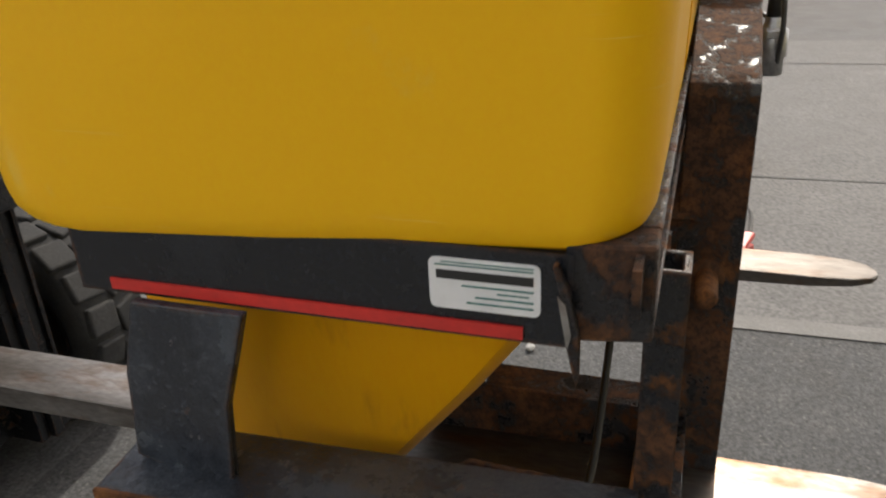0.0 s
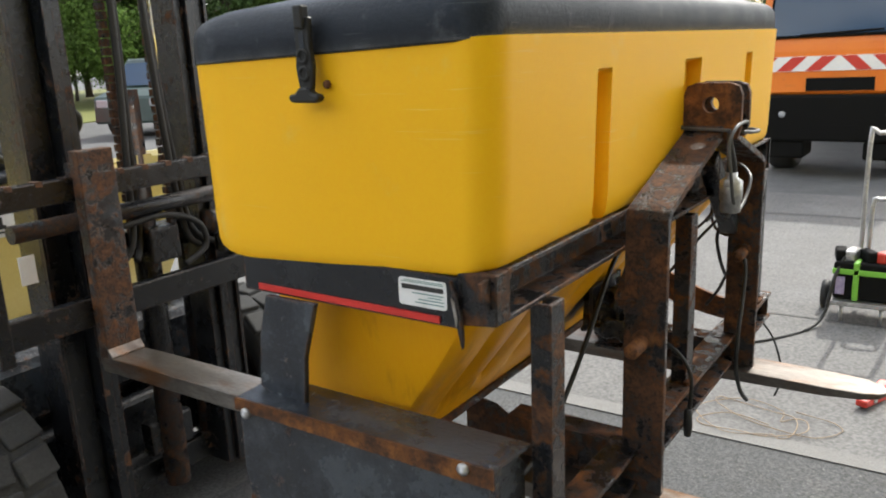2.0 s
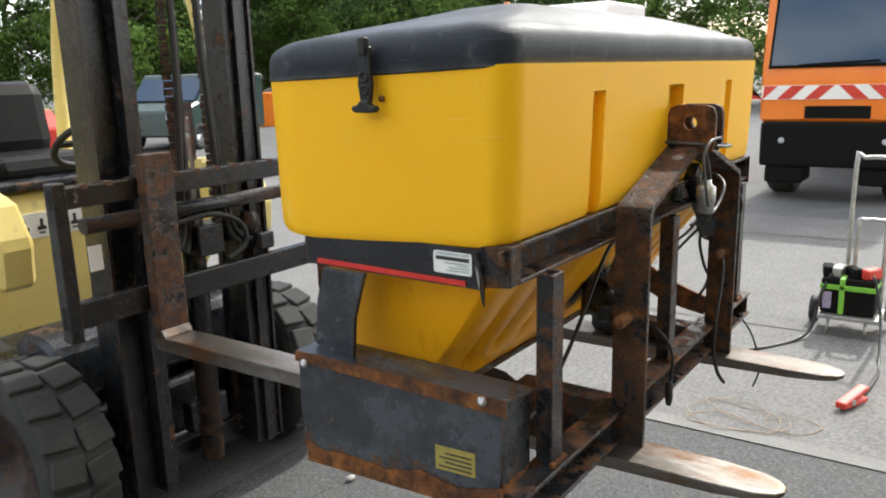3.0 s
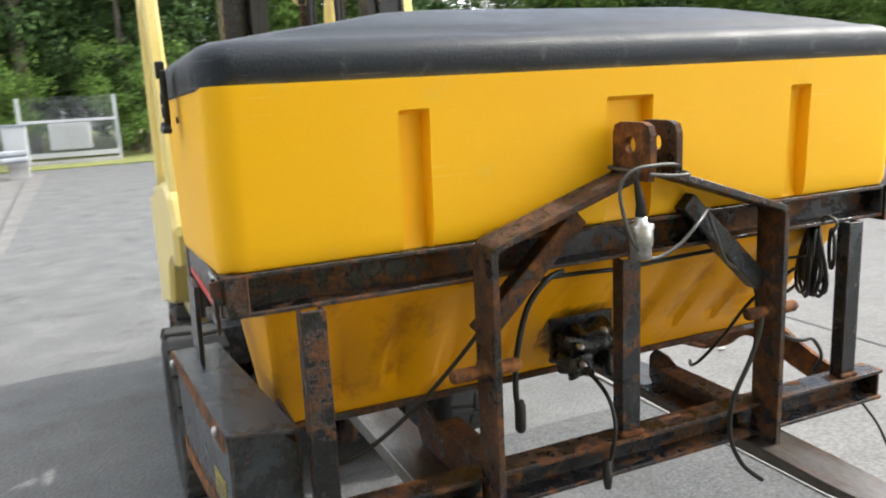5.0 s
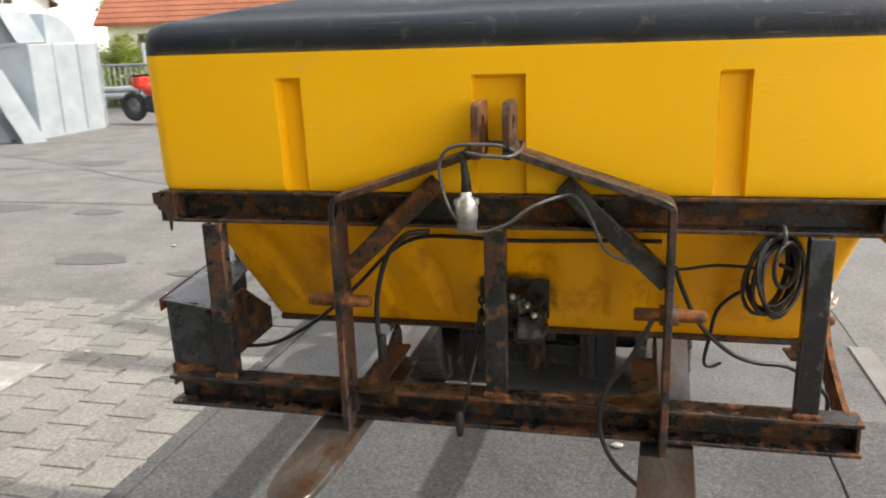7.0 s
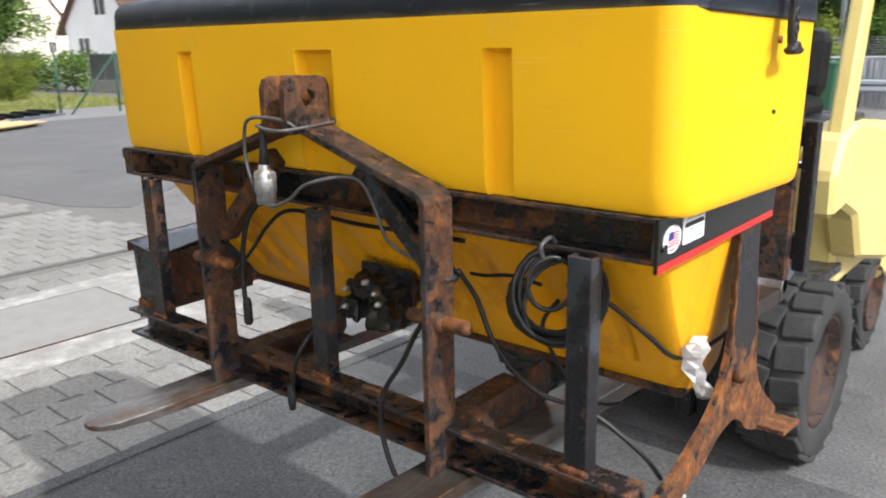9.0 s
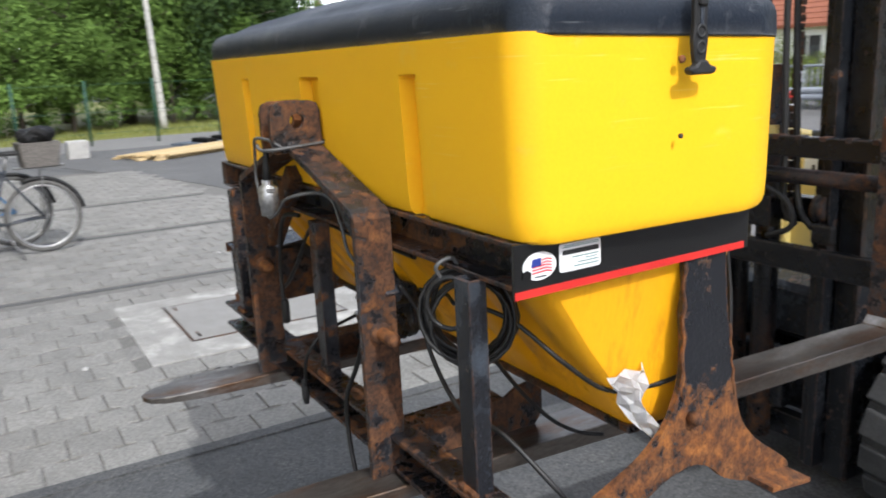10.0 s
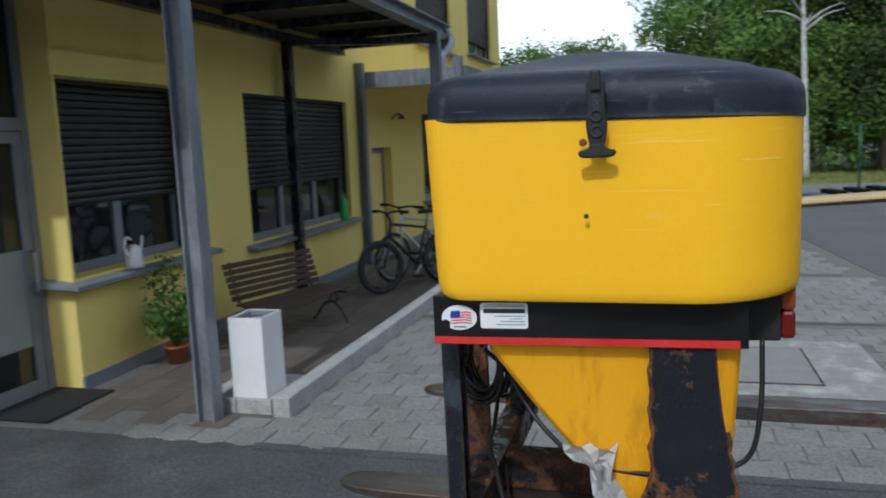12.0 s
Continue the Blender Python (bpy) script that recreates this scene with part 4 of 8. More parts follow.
def wheel(x0, x1, y, r, parent, lugs=18, material=None):
    c, h = (x0 + x1) / 2, (x1 - x0) / 2
    w_ = part("wheel", lathe([(0, -0.02), (r * 0.2, -0.03), (r * 0.25, -0.07), (r * 0.55, -0.08), (r * 0.60, -0.10), (r * 0.63, -0.10), (r * 0.63, 0.10), (r * 0.60, 0.10), (r * 0.55, 0.06), (0, 0.06)], 0, (c, y, r), 28), MAST if material is None else material, parent)
    ty = part("tyre", lathe([(r * 0.62, -h * 0.86), (r * 0.70, -h * 0.97), (r * 0.9, -h), (r * 0.955, -h * 0.93), (r * 0.962, 0), (r * 0.955, h * 0.93), (r * 0.9, h), (r * 0.70, h * 0.97), (r * 0.62, h * 0.86)], 0, (c, y, r), 40), TYRE, parent, "worn grey solid tyre with broad lugs")
    for k in range(lugs):
        for s in (-1, 1):
            a = 2 * math.pi * (k + (0.25 if s > 0 else 0)) / lugs
            o = new("tread_block", lug_mesh(h, r, lugs))
            o.parent = ty
            o.matrix_basis = Matrix.Translation((c, y, r)) @ Matrix.Rotation(a, 4, "X") @ Matrix.Translation((s * h * 0.50, 0, r * 0.965)) @ Matrix.Rotation(s * 0.14, 4, "Z")
    return w_


for x0, x1 in ((0.31, 0.54), (-0.78, -0.55)):
    wheel(x0, x1, 1.86, 0.345, truckf)
for x0, x1 in ((0.22, 0.40), (-0.64, -0.46)):
    wheel(x0, x1, 3.22, 0.27, truckf, 16)
part("axle", boxes(((CX - 0.44, 1.76, 0.24), (CX + 0.44, 1.95, 0.46)), bev=0.02), MAST, truckf)
part("chassis", boxes(((CX - 0.42, 1.9, 0.16), (CX + 0.42, 3.5, 0.52)), bev=0.03), PAINT, truckf)
part("bulkhead", prism([(1.80, 0.50), (1.80, 0.70), (1.88, 0.74), (2.02, 0.74), (2.06, 0.70), (2.06, 0.50)], 0, CX - 0.48, CX + 0.48, 0.02), PAINT, truckf)
part("floor_plate", boxes(((CX - 0.52, 2.0, 0.60), (CX + 0.52, 2.40, 0.64)), bev=0.004), PAINT, truckf)
for xa, xb in ((CX - 0.60, CX - 0.47), (CX + 0.47, CX + 0.60)):
    part("side_cowl", prism([(1.84, 0.93), (1.82, 1.09), (1.90, 1.225), (2.04, 1.265), (2.30, 1.245), (2.90, 1.13), (2.90, 0.56), (2.34, 0.68), (2.20, 0.88), (2.0, 0.95)], 0, xa, xb, 0.02), FLY, truckf, "cream-yellow side cowl")
part("seat_pan", boxes(((CX - 0.40, 2.36, 1.19), (CX + 0.40, 3.05, 1.225)), bev=0.01), PAINT, truckf)
hood = part("hood", prism([(2.36, 0.52), (2.36, 1.12), (2.42, 1.19), (3.30, 1.17), (3.36, 1.10), (3.36, 0.52)], 0, CX - 0.50, CX + 0.50, 0.025), FLY, truckf, "cream-yellow engine hood")
strip = part("notice_strip", boxes(((CX - 0.42, 2.354, 1.00), (CX + 0.02, 2.359, 1.10))), WHITE, hood, "white notice strip with black pictograms")
for k in range(6):
    xk = CX - 0.39 + 0.07 * k
    part("pictogram", boxes(((xk, 2.352, 1.03), (xk + 0.035, 2.354, 1.045)), ((xk + 0.012, 2.352, 1.045), (xk + 0.024, 2.354, 1.075)), ((xk + 0.005, 2.352, 1.015), (xk + 0.03, 2.354, 1.022))), INK, strip)
part("counterweight", prism([(3.30, 0.34), (3.30, 1.14), (3.52, 1.16), (3.70, 1.05), (3.78, 0.75), (3.74, 0.36)], 0, CX - 0.53, CX + 0.53, 0.05), FLY, truckf)
seat = part("seat", boxes(((CX - 0.24, 2.50, 1.19), (CX + 0.24, 2.98, 1.31)), bev=0.05), BLKV, truckf, "black vinyl operator's seat")
part("seat_back", box(bmesh.new(), (CX - 0.24, 2.88, 1.27), (CX + 0.24, 3.03, 1.62), 0.072, Matrix.Rotation(radians(-9), 3, "X")), BLKV, seat)
sw = lathe([(0.155 + 0.014 * math.cos(a), 0.014 * math.sin(a)) for a in [2 * math.pi * k / 8 for k in range(8)]], 2, (0, 0, 0), 28)
bmesh.ops.create_cube(sw, size=1, matrix=Matrix.Diagonal((0.30, 0.03, 0.012, 1)))
bmesh.ops.transform(sw, matrix=pose(CX, 2.18, 1.37, -38, 0, 0), verts=sw.verts)
part("steering_wheel", sw, RUB, truckf)
part("steering_column", rod((CX, 2.04, 1.15), (CX, 2.18, 1.36), 0.03), RUB, truckf)
for s in (-1, 1):
    part("front_pillar", prism([(1.90, 1.12), (2.03, 1.12), (2.10, 1.45), (2.27, 2.15), (2.16, 2.15), (1.98, 1.45)], 0, CX + s * 0.555 - 0.028, CX + s * 0.555 + 0.028, 0.01), FLY, truckf, "cream-yellow guard pillar")
    part("rear_pillar", tube(bmesh.new(), smooth_path([(CX + s * 0.50, 3.28, 1.1), (CX + s * 0.50, 3.22, 1.7), (CX + s * 0.50, 3.12, 2.13)], 4), 0.034, 10), FLY, truckf)
    part("guard_side", rod((CX + s * 0.50, 2.16, 2.13), (CX + s * 0.50, 3.16, 2.14), 0.036), FLY, truckf)
for k in range(8):
    part("guard_bar", rod((CX - 0.50, 2.2 + 0.13 * k, 2.14), (CX + 0.50, 2.2 + 0.13 * k, 2.14), 0.014), PAINT, truckf)
part("work_lamp", lathe([(0, -0.03), (0.05, -0.03), (0.055, 0.03), (0, 0.03)], 1, (CX + 0.08, 2.12, 2.02), 16), FLY, truckf)

truckf.location.y += 0.11

# ---- ground ----
ASPH = surf("worn_grey_asphalt", [(0.3, grey(0.070)), (0.5, (0.092, 0.093, 0.094)), (0.72, grey(0.122))], 2.6, 0.88, fine=75, fine_amt=0.75, bump=0.7, bump_scale=110, stain=((0.052, 0.052, 0.052), 2.1, 0.56, 0.72))
DARKA = surf("dark_asphalt_strip", [(0.3, grey(0.038)), (0.5, (0.054, 0.056, 0.058)), (0.72, grey(0.076))], 2.8, 0.86, fine=90, fine_amt=0.85, bump=0.8, bump_scale=110, stain=((0.115, 0.115, 0.110), 85, 0.60, 0.66))
CONC = surf("pale_yard_concrete", [(0.3, (0.086, 0.083, 0.080)), (0.5, (0.124, 0.120, 0.116)), (0.72, (0.165, 0.160, 0.155))], 1.9, 0.88, fine=55, fine_amt=0.5, bump=0.35, bump_scale=120, stain=((0.085, 0.084, 0.081), 3.1, 0.56, 0.75))
PAVE = surf("grey_concrete_paver", [(0.3, (0.165, 0.161, 0.150)), (0.7, (0.225, 0.220, 0.205))], 4.1, 0.88, fine=70, fine_amt=0.5, bump=0.4, bump_scale=200, rand=0.16, stain=((0.165, 0.16, 0.148), 2.4, 0.58, 0.75))
PAVEJ = surf("grey_concrete_paver_field", [(0.3, (0.165, 0.161, 0.150)), (0.7, (0.225, 0.220, 0.205))], 4.1, 0.88, fine=70, fine_amt=0.5, bump=0.4, bump_scale=200, rand=0.16, island=True, stain=((0.165, 0.16, 0.148), 2.4, 0.58, 0.75))
JOINT = surf("sandy_joint", [(0.3, (0.10, 0.097, 0.09)), (0.7, (0.15, 0.145, 0.135))], 20, 0.95, fine_amt=0.4, bump=0.3)
TAR = surf("dark_joint_tar", [(0.3, grey(0.055)), (0.7, grey(0.085))], 9, 0.75, fine_amt=0.3, bump=0.3)
KERB = surf("pale_concrete_kerb", [(0.3, (0.30, 0.296, 0.285)), (0.7, (0.40, 0.395, 0.38))], 6, 0.85, fine=80, fine_amt=0.4, bump=0.25, bump_scale=110, stain=((0.20, 0.197, 0.188), 7, 0.56, 0.75))
PATCH = surf("blotched_concrete", [(0.3, (0.20, 0.195, 0.18)), (0.5, (0.25, 0.245, 0.23)), (0.7, (0.40, 0.39, 0.37))], 6, 0.9, fine=120, fine_amt=0.35, bump=0.5, bump_scale=60)
GRASS = surf("dry_grass", [(0.3, (0.10, 0.12, 0.03)), (0.7, (0.19, 0.19, 0.055))], 1.2, 0.95, fine=60, fine_amt=0.5, bump=0.6, bump_scale=50)
TERR = surf("brown_terrace_slab", [(0.3, (0.10, 0.083, 0.068)), (0.7, (0.15, 0.128, 0.108))], 4, 0.9, fine=200, fine_amt=0.35, bump=0.35, bump_scale=150, rand=0.3)
solo("ground", boxes(((-260, -260, -0.3), (260, 260, 0.0))), ASPH, "worn grey asphalt yard", "ground", kind="structure")
EDGE = surf("pale_edging", [(0.3, (0.145, 0.143, 0.138)), (0.7, (0.195, 0.192, 0.186))], 5, 0.88, fine=150, fine_amt=0.3, bump=0.3)
APRON = surf("dark_patched_asphalt", [(0.3, grey(0.075)), (0.5, grey(0.092)), (0.72, grey(0.115))], 1.1, 0.88, fine=190, fine_amt=0.5, bump=0.5, bump_scale=200, stain=((0.055, 0.055, 0.054), 1.9, 0.6, 0.72))
solo("road", prism([(-17.8, -0.4), (-13.0, 1.2), (-11.87, 1.765), (-9.57, 2.29), (-6.9, 2.52), (-6.3, 2.9), (-8.2, 5.4), (-17.8, 9.5)], 2, 0.004, 0.0095), APRON, "patched dark asphalt beside the forecourt", "road", kind="structure")
solo("road", boxes(((-1.60, -9.0, -0.05), (1.42, 1.75, 0.004))), DARKA, "strip of darker speckled asphalt", "road", kind="structure")
SLABC = surf("grey_yard_slab", [(0.3, (0.098, 0.096, 0.094)), (0.5, (0.122, 0.120, 0.118)), (0.72, (0.152, 0.150, 0.147))], 2.0, 0.88, fine=60, fine_amt=0.55, bump=0.35, bump_scale=120, stain=((0.10, 0.10, 0.098), 1.6, 0.56, 0.74))
solo("road_edge", boxes(((-1.602, -1.72, 0.0), (-1.53, 2.72, 0.0135))), DARKA, "straight edge of the asphalt strip", "road", kind="structure")
solo("pavement", boxes(((-42, 2.72, -0.05), (-1.98, 21.5, 0.005))), CONC, "pale worn concrete yard with tarred seams", "pavement", kind="structure")
solo("pavement", boxes(((1.45, -9, -0.05), (7.0, 11, 0.005))), SLABC, "pale worn concrete slab", "pavement", kind="structure")


def seam(pts, wd, z=0.009, name="seam"):
    """A hand-poured tar seam that wanders along the points."""
    bm = bmesh.new()
    P = smooth_path([(x, y, z) for x, y in pts], 8)
    rows = []
    for i, p in enumerate(P):
        d = (P[min(i + 1, len(P) - 1)] - P[max(i - 1, 0)]).normalized()
        s = Vector((-d.y, d.x, 0)) * wd / 2 * random.uniform(0.7, 1.25)
        rows.append((bm.verts.new(p - s), bm.verts.new(p + s)))
    for u, v in zip(rows, rows[1:]):
        bm.faces.new((u[0], v[0], v[1], u[1]))
    bmesh.ops.recalc_face_normals(bm, faces=bm.faces)
    return solo(name, bm, TAR, "dark tar seam in the yard surface", "seam", kind="structure")


seam([(-2.30, 3.0), (-2.38, 4.07), (-2.50, 7.5), (-2.74, 13.5), (-2.97, 19.2)], 0.055)
seam([(-1.99, 2.9), (-2.03, 3.41), (-2.06, 5.0), (-2.19, 11), (-2.38, 19.4)], 0.055)
for a, b, wd in (((-14, 5.9), (-2.2, 5.6), 0.03), ((-16, 8.1), (-2.5, 7.7), 0.025), ((-22, 11.3), (-2.7, 10.6), 0.03), ((-25, 14.2), (-3, 13.6), 0.035), ((-12, 10.5), (-3.4, 5.9), 0.03), ((-22, 17), (-3, 16.2), 0.03)):
    n = 7
    seam([(a[0] + (b[0] - a[0]) * k / n + random.uniform(-.05, .05), a[1] + (b[1] - a[1]) * k / n + random.uniform(-.06, .06)) for k in range(n + 1)], wd)
for a, b, wd in (((5.95, -3), (5.95, 4), 0.03), ((3.0, -5), (3.05, 3), 0.02), ((-14.5, 0.4), (-8, 3.4), 0.04), ((-13.0, -0.5), (-12.2, 4.5), 0.03), ((2, 9), (14, 10), 0.04), ((3, 14), (3.4, 22), 0.04)):
    seam([(a[0] + (b[0] - a[0]) * k / 6 + random.uniform(-.04, .04), a[1] + (b[1] - a[1]) * k / 6 + random.uniform(-.04, .04)) for k in range(7)], wd)


def blot(x, y, rx, ry, turn=0.0):
    """A dried oil stain."""
    bm = bmesh.new()
    ring = []
    for k in range(26):
        a = 2 * math.pi * k / 26
        q = 1 + 0.12 * math.sin(3 * a + x) + 0.08 * math.sin(7 * a + y)
        u, v = rx * q * math.cos(a), ry * q * math.sin(a)
        ring.append((x + u * math.cos(turn) - v * math.sin(turn), y + u * math.sin(turn) + v * math.cos(turn), 0.0085))
    loft([ring, [(px, py, 0.0095) for px, py, _ in ring]], bm=bm, smooth=False)
    return solo("oil_stain", bm, STAIN, "dark dried oil stain on the yard", "stain", kind="structure")


STAIN = surf("oil_stained_concrete", [(0.3, grey(0.060)), (0.7, grey(0.10))], 6, 0.8, fine=170, fine_amt=0.35, bump=0.3, bump_scale=120)
for st in ((-3.86, 3.66, 0.30, 0.17), (-5.0, 5.3, 0.26, 0.14), (-6.1, 5.4, 0.35, 0.2), (-3.4, 5.0, 0.2, 0.12), (-2.8, 3.39, 0.20, 0.09), (-7.2, 8.4, 0.4, 0.25)):
    blot(*st)
solo("pavement_line", boxes(((1.40, -4.5, 0.004), (1.50, 2.6, 0.010))), EDGE, "pale concrete edging strip", "edging", kind="structure")

# paved forecourt: wavy interlocking pavers in rows, each 0.2175 by 0.225 m
PX0, PY0, PXS, PYS = -1.585, -1.70, 0.225, 0.2175
bed = solo("paved_forecourt", boxes(((-13.2, -2.6, -0.05), (-1.60, 2.74, 0.004))), JOINT, "forecourt of grey interlocking concrete pavers", "pavement", kind="structure")


def paver_mesh():
    """A stone with waved long sides, its top edge rounded off."""
    g, h = 0.0040, 0.0075
    hx, hy = PXS / 2 - g, PYS / 2 - g
    wave = [(-1, 0.0), (-0.62, 0.0), (-0.28, 0.022), (0.28, 0.022), (0.62, 0.0), (1, 0.0)]
    low = [(-hx + o, hy * t) for t, o in wave]
    high = [(hx + o, hy * t) for t, o in reversed(wave)]
    base = low + high
    c = Vector((sum(p[0] for p in base) / len(base), sum(p[1] for p in base) / len(base)))
    secs = [[(x, y, -0.004) for x, y in base], [(x, y, h - 0.003) for x, y in base], [(c.x + (x - c.x) * 0.965, c.y + (y - c.y) * 0.965, h) for x, y in base]]
    bm = loft(secs[::1], closed_ends=True, smooth=False)
    return bm


PAVER = bpy.data.meshes.new("paver")
bm = paver_mesh()
bm.to_mesh(PAVER)
bm.free()
PAVER.materials.append(PAVE)
PV = [v.co.copy() for v in PAVER.vertices]
PF = [list(p.vertices) for p in PAVER.polygons]


def paved(x, y):
    if not (-12.9 < x < -1.66 and -2.55 < y < 2.70 - 0.105 * max(0, -3.2 - x)):
        return False
    if y < -1.72 and x < -2.02:
        return False
    if -4.10 < x < -2.68 and -0.02 < y < 1.75:
        return False
    return all(abs(x - d) > 0.135 for d in (-4.66, -6.88, -9.1))


far_v, far_f, near = [], [], []
for i in range(52):
    for j in range(26):
        x = PX0 - (i + 0.5) * PXS
        y = PY0 - 0.86 + (j + 0.5 + (0.5 if i % 2 else 0)) * PYS
        if paved(x, y):
            tilt = (random.uniform(-0.008, 0.008), random.uniform(-0.008, 0.008), random.uniform(-0.01, 0.01), random.uniform(-0.002, 0.0015))
            near.append((x, y, tilt))
near.sort(key=lambda p: math.hypot(p[0] + 1.6, 0.75 * (p[1] + 0.2)))
for k, (x, y, tl_) in enumerate(near):
    m = Matrix.LocRotScale((x, y, 0.004 + tl_[3]), Euler(tl_[:3]), None)
    if k < 290:
        ob = new("paver", PAVER)
        ob.matrix_basis = m
        ob.parent = bed
    else:
        n0 = len(far_v)
        far_v += [tuple(m @ v) for v in PV]
        far_f += [[n0 + q for q in f] for f in PF]
me = bpy.data.meshes.new("paver_field")
me.from_pydata(far_v, [], far_f)
me.materials.append(PAVEJ)
tagged(new("paver_field", me), "grey interlocking concrete pavers, farther rows", "pavers", kind="stuff")
for d in (-4.66, -6.88, -9.1):
    b = bmesh.new()
    box(b, (d - 0.028, -1.70, 0.0), (d + 0.028, 2.55 - 0.105 * max(0, -3.2 - d), 0.0095))
    solo("channel_strip", b, TAR, "dark drainage strip between the pavers", "drain", kind="structure")
patch = solo("manhole_surround", boxes(((-4.07, 0.02, -0.03), (-2.72, 1.72, 0.014)), bev=0.004), PATCH, "blotched cast concrete round a manhole", "manhole", kind="structure")
COVER = surf("manhole_cover_concrete", [(0.3, (0.19, 0.185, 0.175)), (0.7, (0.24, 0.235, 0.225))], 8, 0.85, fine=180, fine_amt=0.3, bump=0.3, bump_scale=120)
mh = solo("manhole_cover", boxes(((-3.83, 0.32, 0.0), (-3.01, 1.30, 0.021)), bev=0.002), COVER, "square concrete manhole cover in a steel rim", "manhole cover")
rimb = boxes(((-3.845, 0.305, 0.0), (-3.832, 1.315, 0.019)), ((-3.008, 0.305, 0.0), (-2.995, 1.315, 0.019)), ((-3.832, 0.305, 0.0), (-3.008, 0.318, 0.019)), ((-3.832, 1.302, 0.0), (-3.008, 1.315, 0.019)))
rb = mesh_object("rim", rimb, BRUST)
rb.parent = mh
for p in ((-3.74, 0.36), (-3.10, 0.36)):
    q = mesh_object("lifting_slot", boxes(((p[0] - 0.05, p[1], 0.0205), (p[0] + 0.05, p[1] + 0.018, 0.0225))), BRUST)
    q.parent = mh

# ---- the yellow building, its canopies and terrace ----
STUC = surf("yellow_stucco", [(0.3, (0.76, 0.60, 0.16)), (0.7, (0.82, 0.66, 0.20))], 1.5, 0.9, fine=190, fine_amt=0.18, bump=0.5, bump_scale=220, stain=((0.64, 0.50, 0.15), 1.1, 0.58, 0.78), stretch=(1, 1, 0.35))
SHUT = surf("anthracite_shutter", [(0.3, grey(0.016)), (0.7, grey(0.024))], 9, 0.45, fine_amt=0.1, bump=0.05)
GALV = surf("grey_painted_steel", [(0.3, (0.135, 0.150, 0.170)), (0.55, (0.20, 0.218, 0.242)), (0.78, (0.34, 0.36, 0.385))], 9, 0.45, metal=0.3, fine_amt=0.25, bump=0.08, stretch=(1, 1, 0.3), stain=((0.11, 0.115, 0.12), 17, 0.58, 0.74))
FRM = surf("grey_window_frame", [(0.3, (0.19, 0.20, 0.22)), (0.7, (0.24, 0.25, 0.27))], 6, 0.4, fine_amt=0.08, bump=0.03)
SILL = surf("grey_sill", [(0.3, (0.17, 0.18, 0.20)), (0.7, (0.23, 0.24, 0.26))], 6, 0.5, fine_amt=0.15, bump=0.1)
GLASS = pane_glass("window_glass")
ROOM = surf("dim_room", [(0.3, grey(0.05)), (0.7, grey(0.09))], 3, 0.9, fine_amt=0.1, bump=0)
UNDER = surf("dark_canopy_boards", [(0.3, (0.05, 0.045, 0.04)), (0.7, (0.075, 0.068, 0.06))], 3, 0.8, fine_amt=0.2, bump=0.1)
BENCH = surf("weathered_bench_wood", [(0.3, (0.05, 0.032, 0.022)), (0.7, (0.10, 0.066, 0.045))], 9, 0.75, fine=140, fine_amt=0.3, bump=0.3, stretch=(0.15, 1, 1), rand=0.25)
IRON = surf("black_cast_iron", [(0.3, grey(0.015)), (0.7, grey(0.03))], 20, 0.55, fine_amt=0.15, bump=0.1)
WMET = surf("white_enamel", [(0.3, grey(0.70)), (0.7, grey(0.76))], 5, 0.4, fine_amt=0.04, bump=0.02)
MATM = surf("black_doormat", [(0.3, grey(0.012)), (0.7, grey(0.02))], 30, 0.95, fine=300, fine_amt=0.4, bump=0.6)
YW = -3.37  # the facade's face


def wall_with_holes(x0, x1, z0, z1, y0, y1, holes):
    """A wall along x with rectangular openings, as the blocks between them."""
    bm = bmesh.new()
    xs = sorted({x0, x1, *[h[0] for h in holes], *[h[1] for h in holes]})
    for a, b in zip(xs, xs[1:]):
        cut = sorted([(h[2], h[3]) for h in holes if h[0] <= a + 1e-6 and h[1] >= b - 1e-6])
        z = z0
        for lo, hi in cut:
            if lo > z + 1e-6:
                box(bm, (a, y0, z), (b, y1, lo))
            z = hi
        if z1 > z + 1e-6:
            box(bm, (a, y0, z), (b, y1, z1))
    bmesh.ops.remove_doubles(bm, verts=bm.verts, dist=1e-5)
    return bm


HOLES = [(-3.84, -2.30, 0.76, 2.085), (-7.19, -4.68, 0.68, 2.085), (-8.81, -8.00, 0.0, 1.51), (-12.32, -10.40, 0.62, 2.01), (-15.88, -13.96, 0.59, 1.98), (-12.50, -10.33, 3.15, 4.7), (-16.1, -13.85, 3.3, 4.9), (-6.85, -5.3, 3.15, 4.7)]
solo("wall_south", wall_with_holes(-17.1, -2.28, 0.0, 5.9, YW - 0.35, YW, HOLES), STUC, "yellow rendered building wall with shuttered windows", "wall", kind="structure")
solo("wall_door", wall_with_holes(-2.335, 1.3, 0.0, 5.9, -3.91, -3.60, [(-2.31, -1.10, 0.0, 2.75)]), STUC, "yellow rendered wall set back at the door", "wall", kind="structure")
solo("wall_end", boxes(((-17.1, -12, 0.0), (-16.75, YW - 0.35, 5.9))), STUC, "yellow rendered end wall", "wall", kind="structure")
solo("wall_back", boxes(((-17.1, -12.3, 0), (1.3, -12, 5.9))), STUC, "yellow rendered back wall", "wall", kind="structure")
solo("wall_east", boxes(((1.0, -12, 0), (1.3, -3.91, 5.9))), STUC, "yellow rendered side wall", "wall", kind="structure")
solo("roof", boxes(((-17.3, -12.4, 5.9), (1.45, YW + 0.12, 6.1))), GALV, "flat roof with a grey metal edge", "roof", kind="structure")
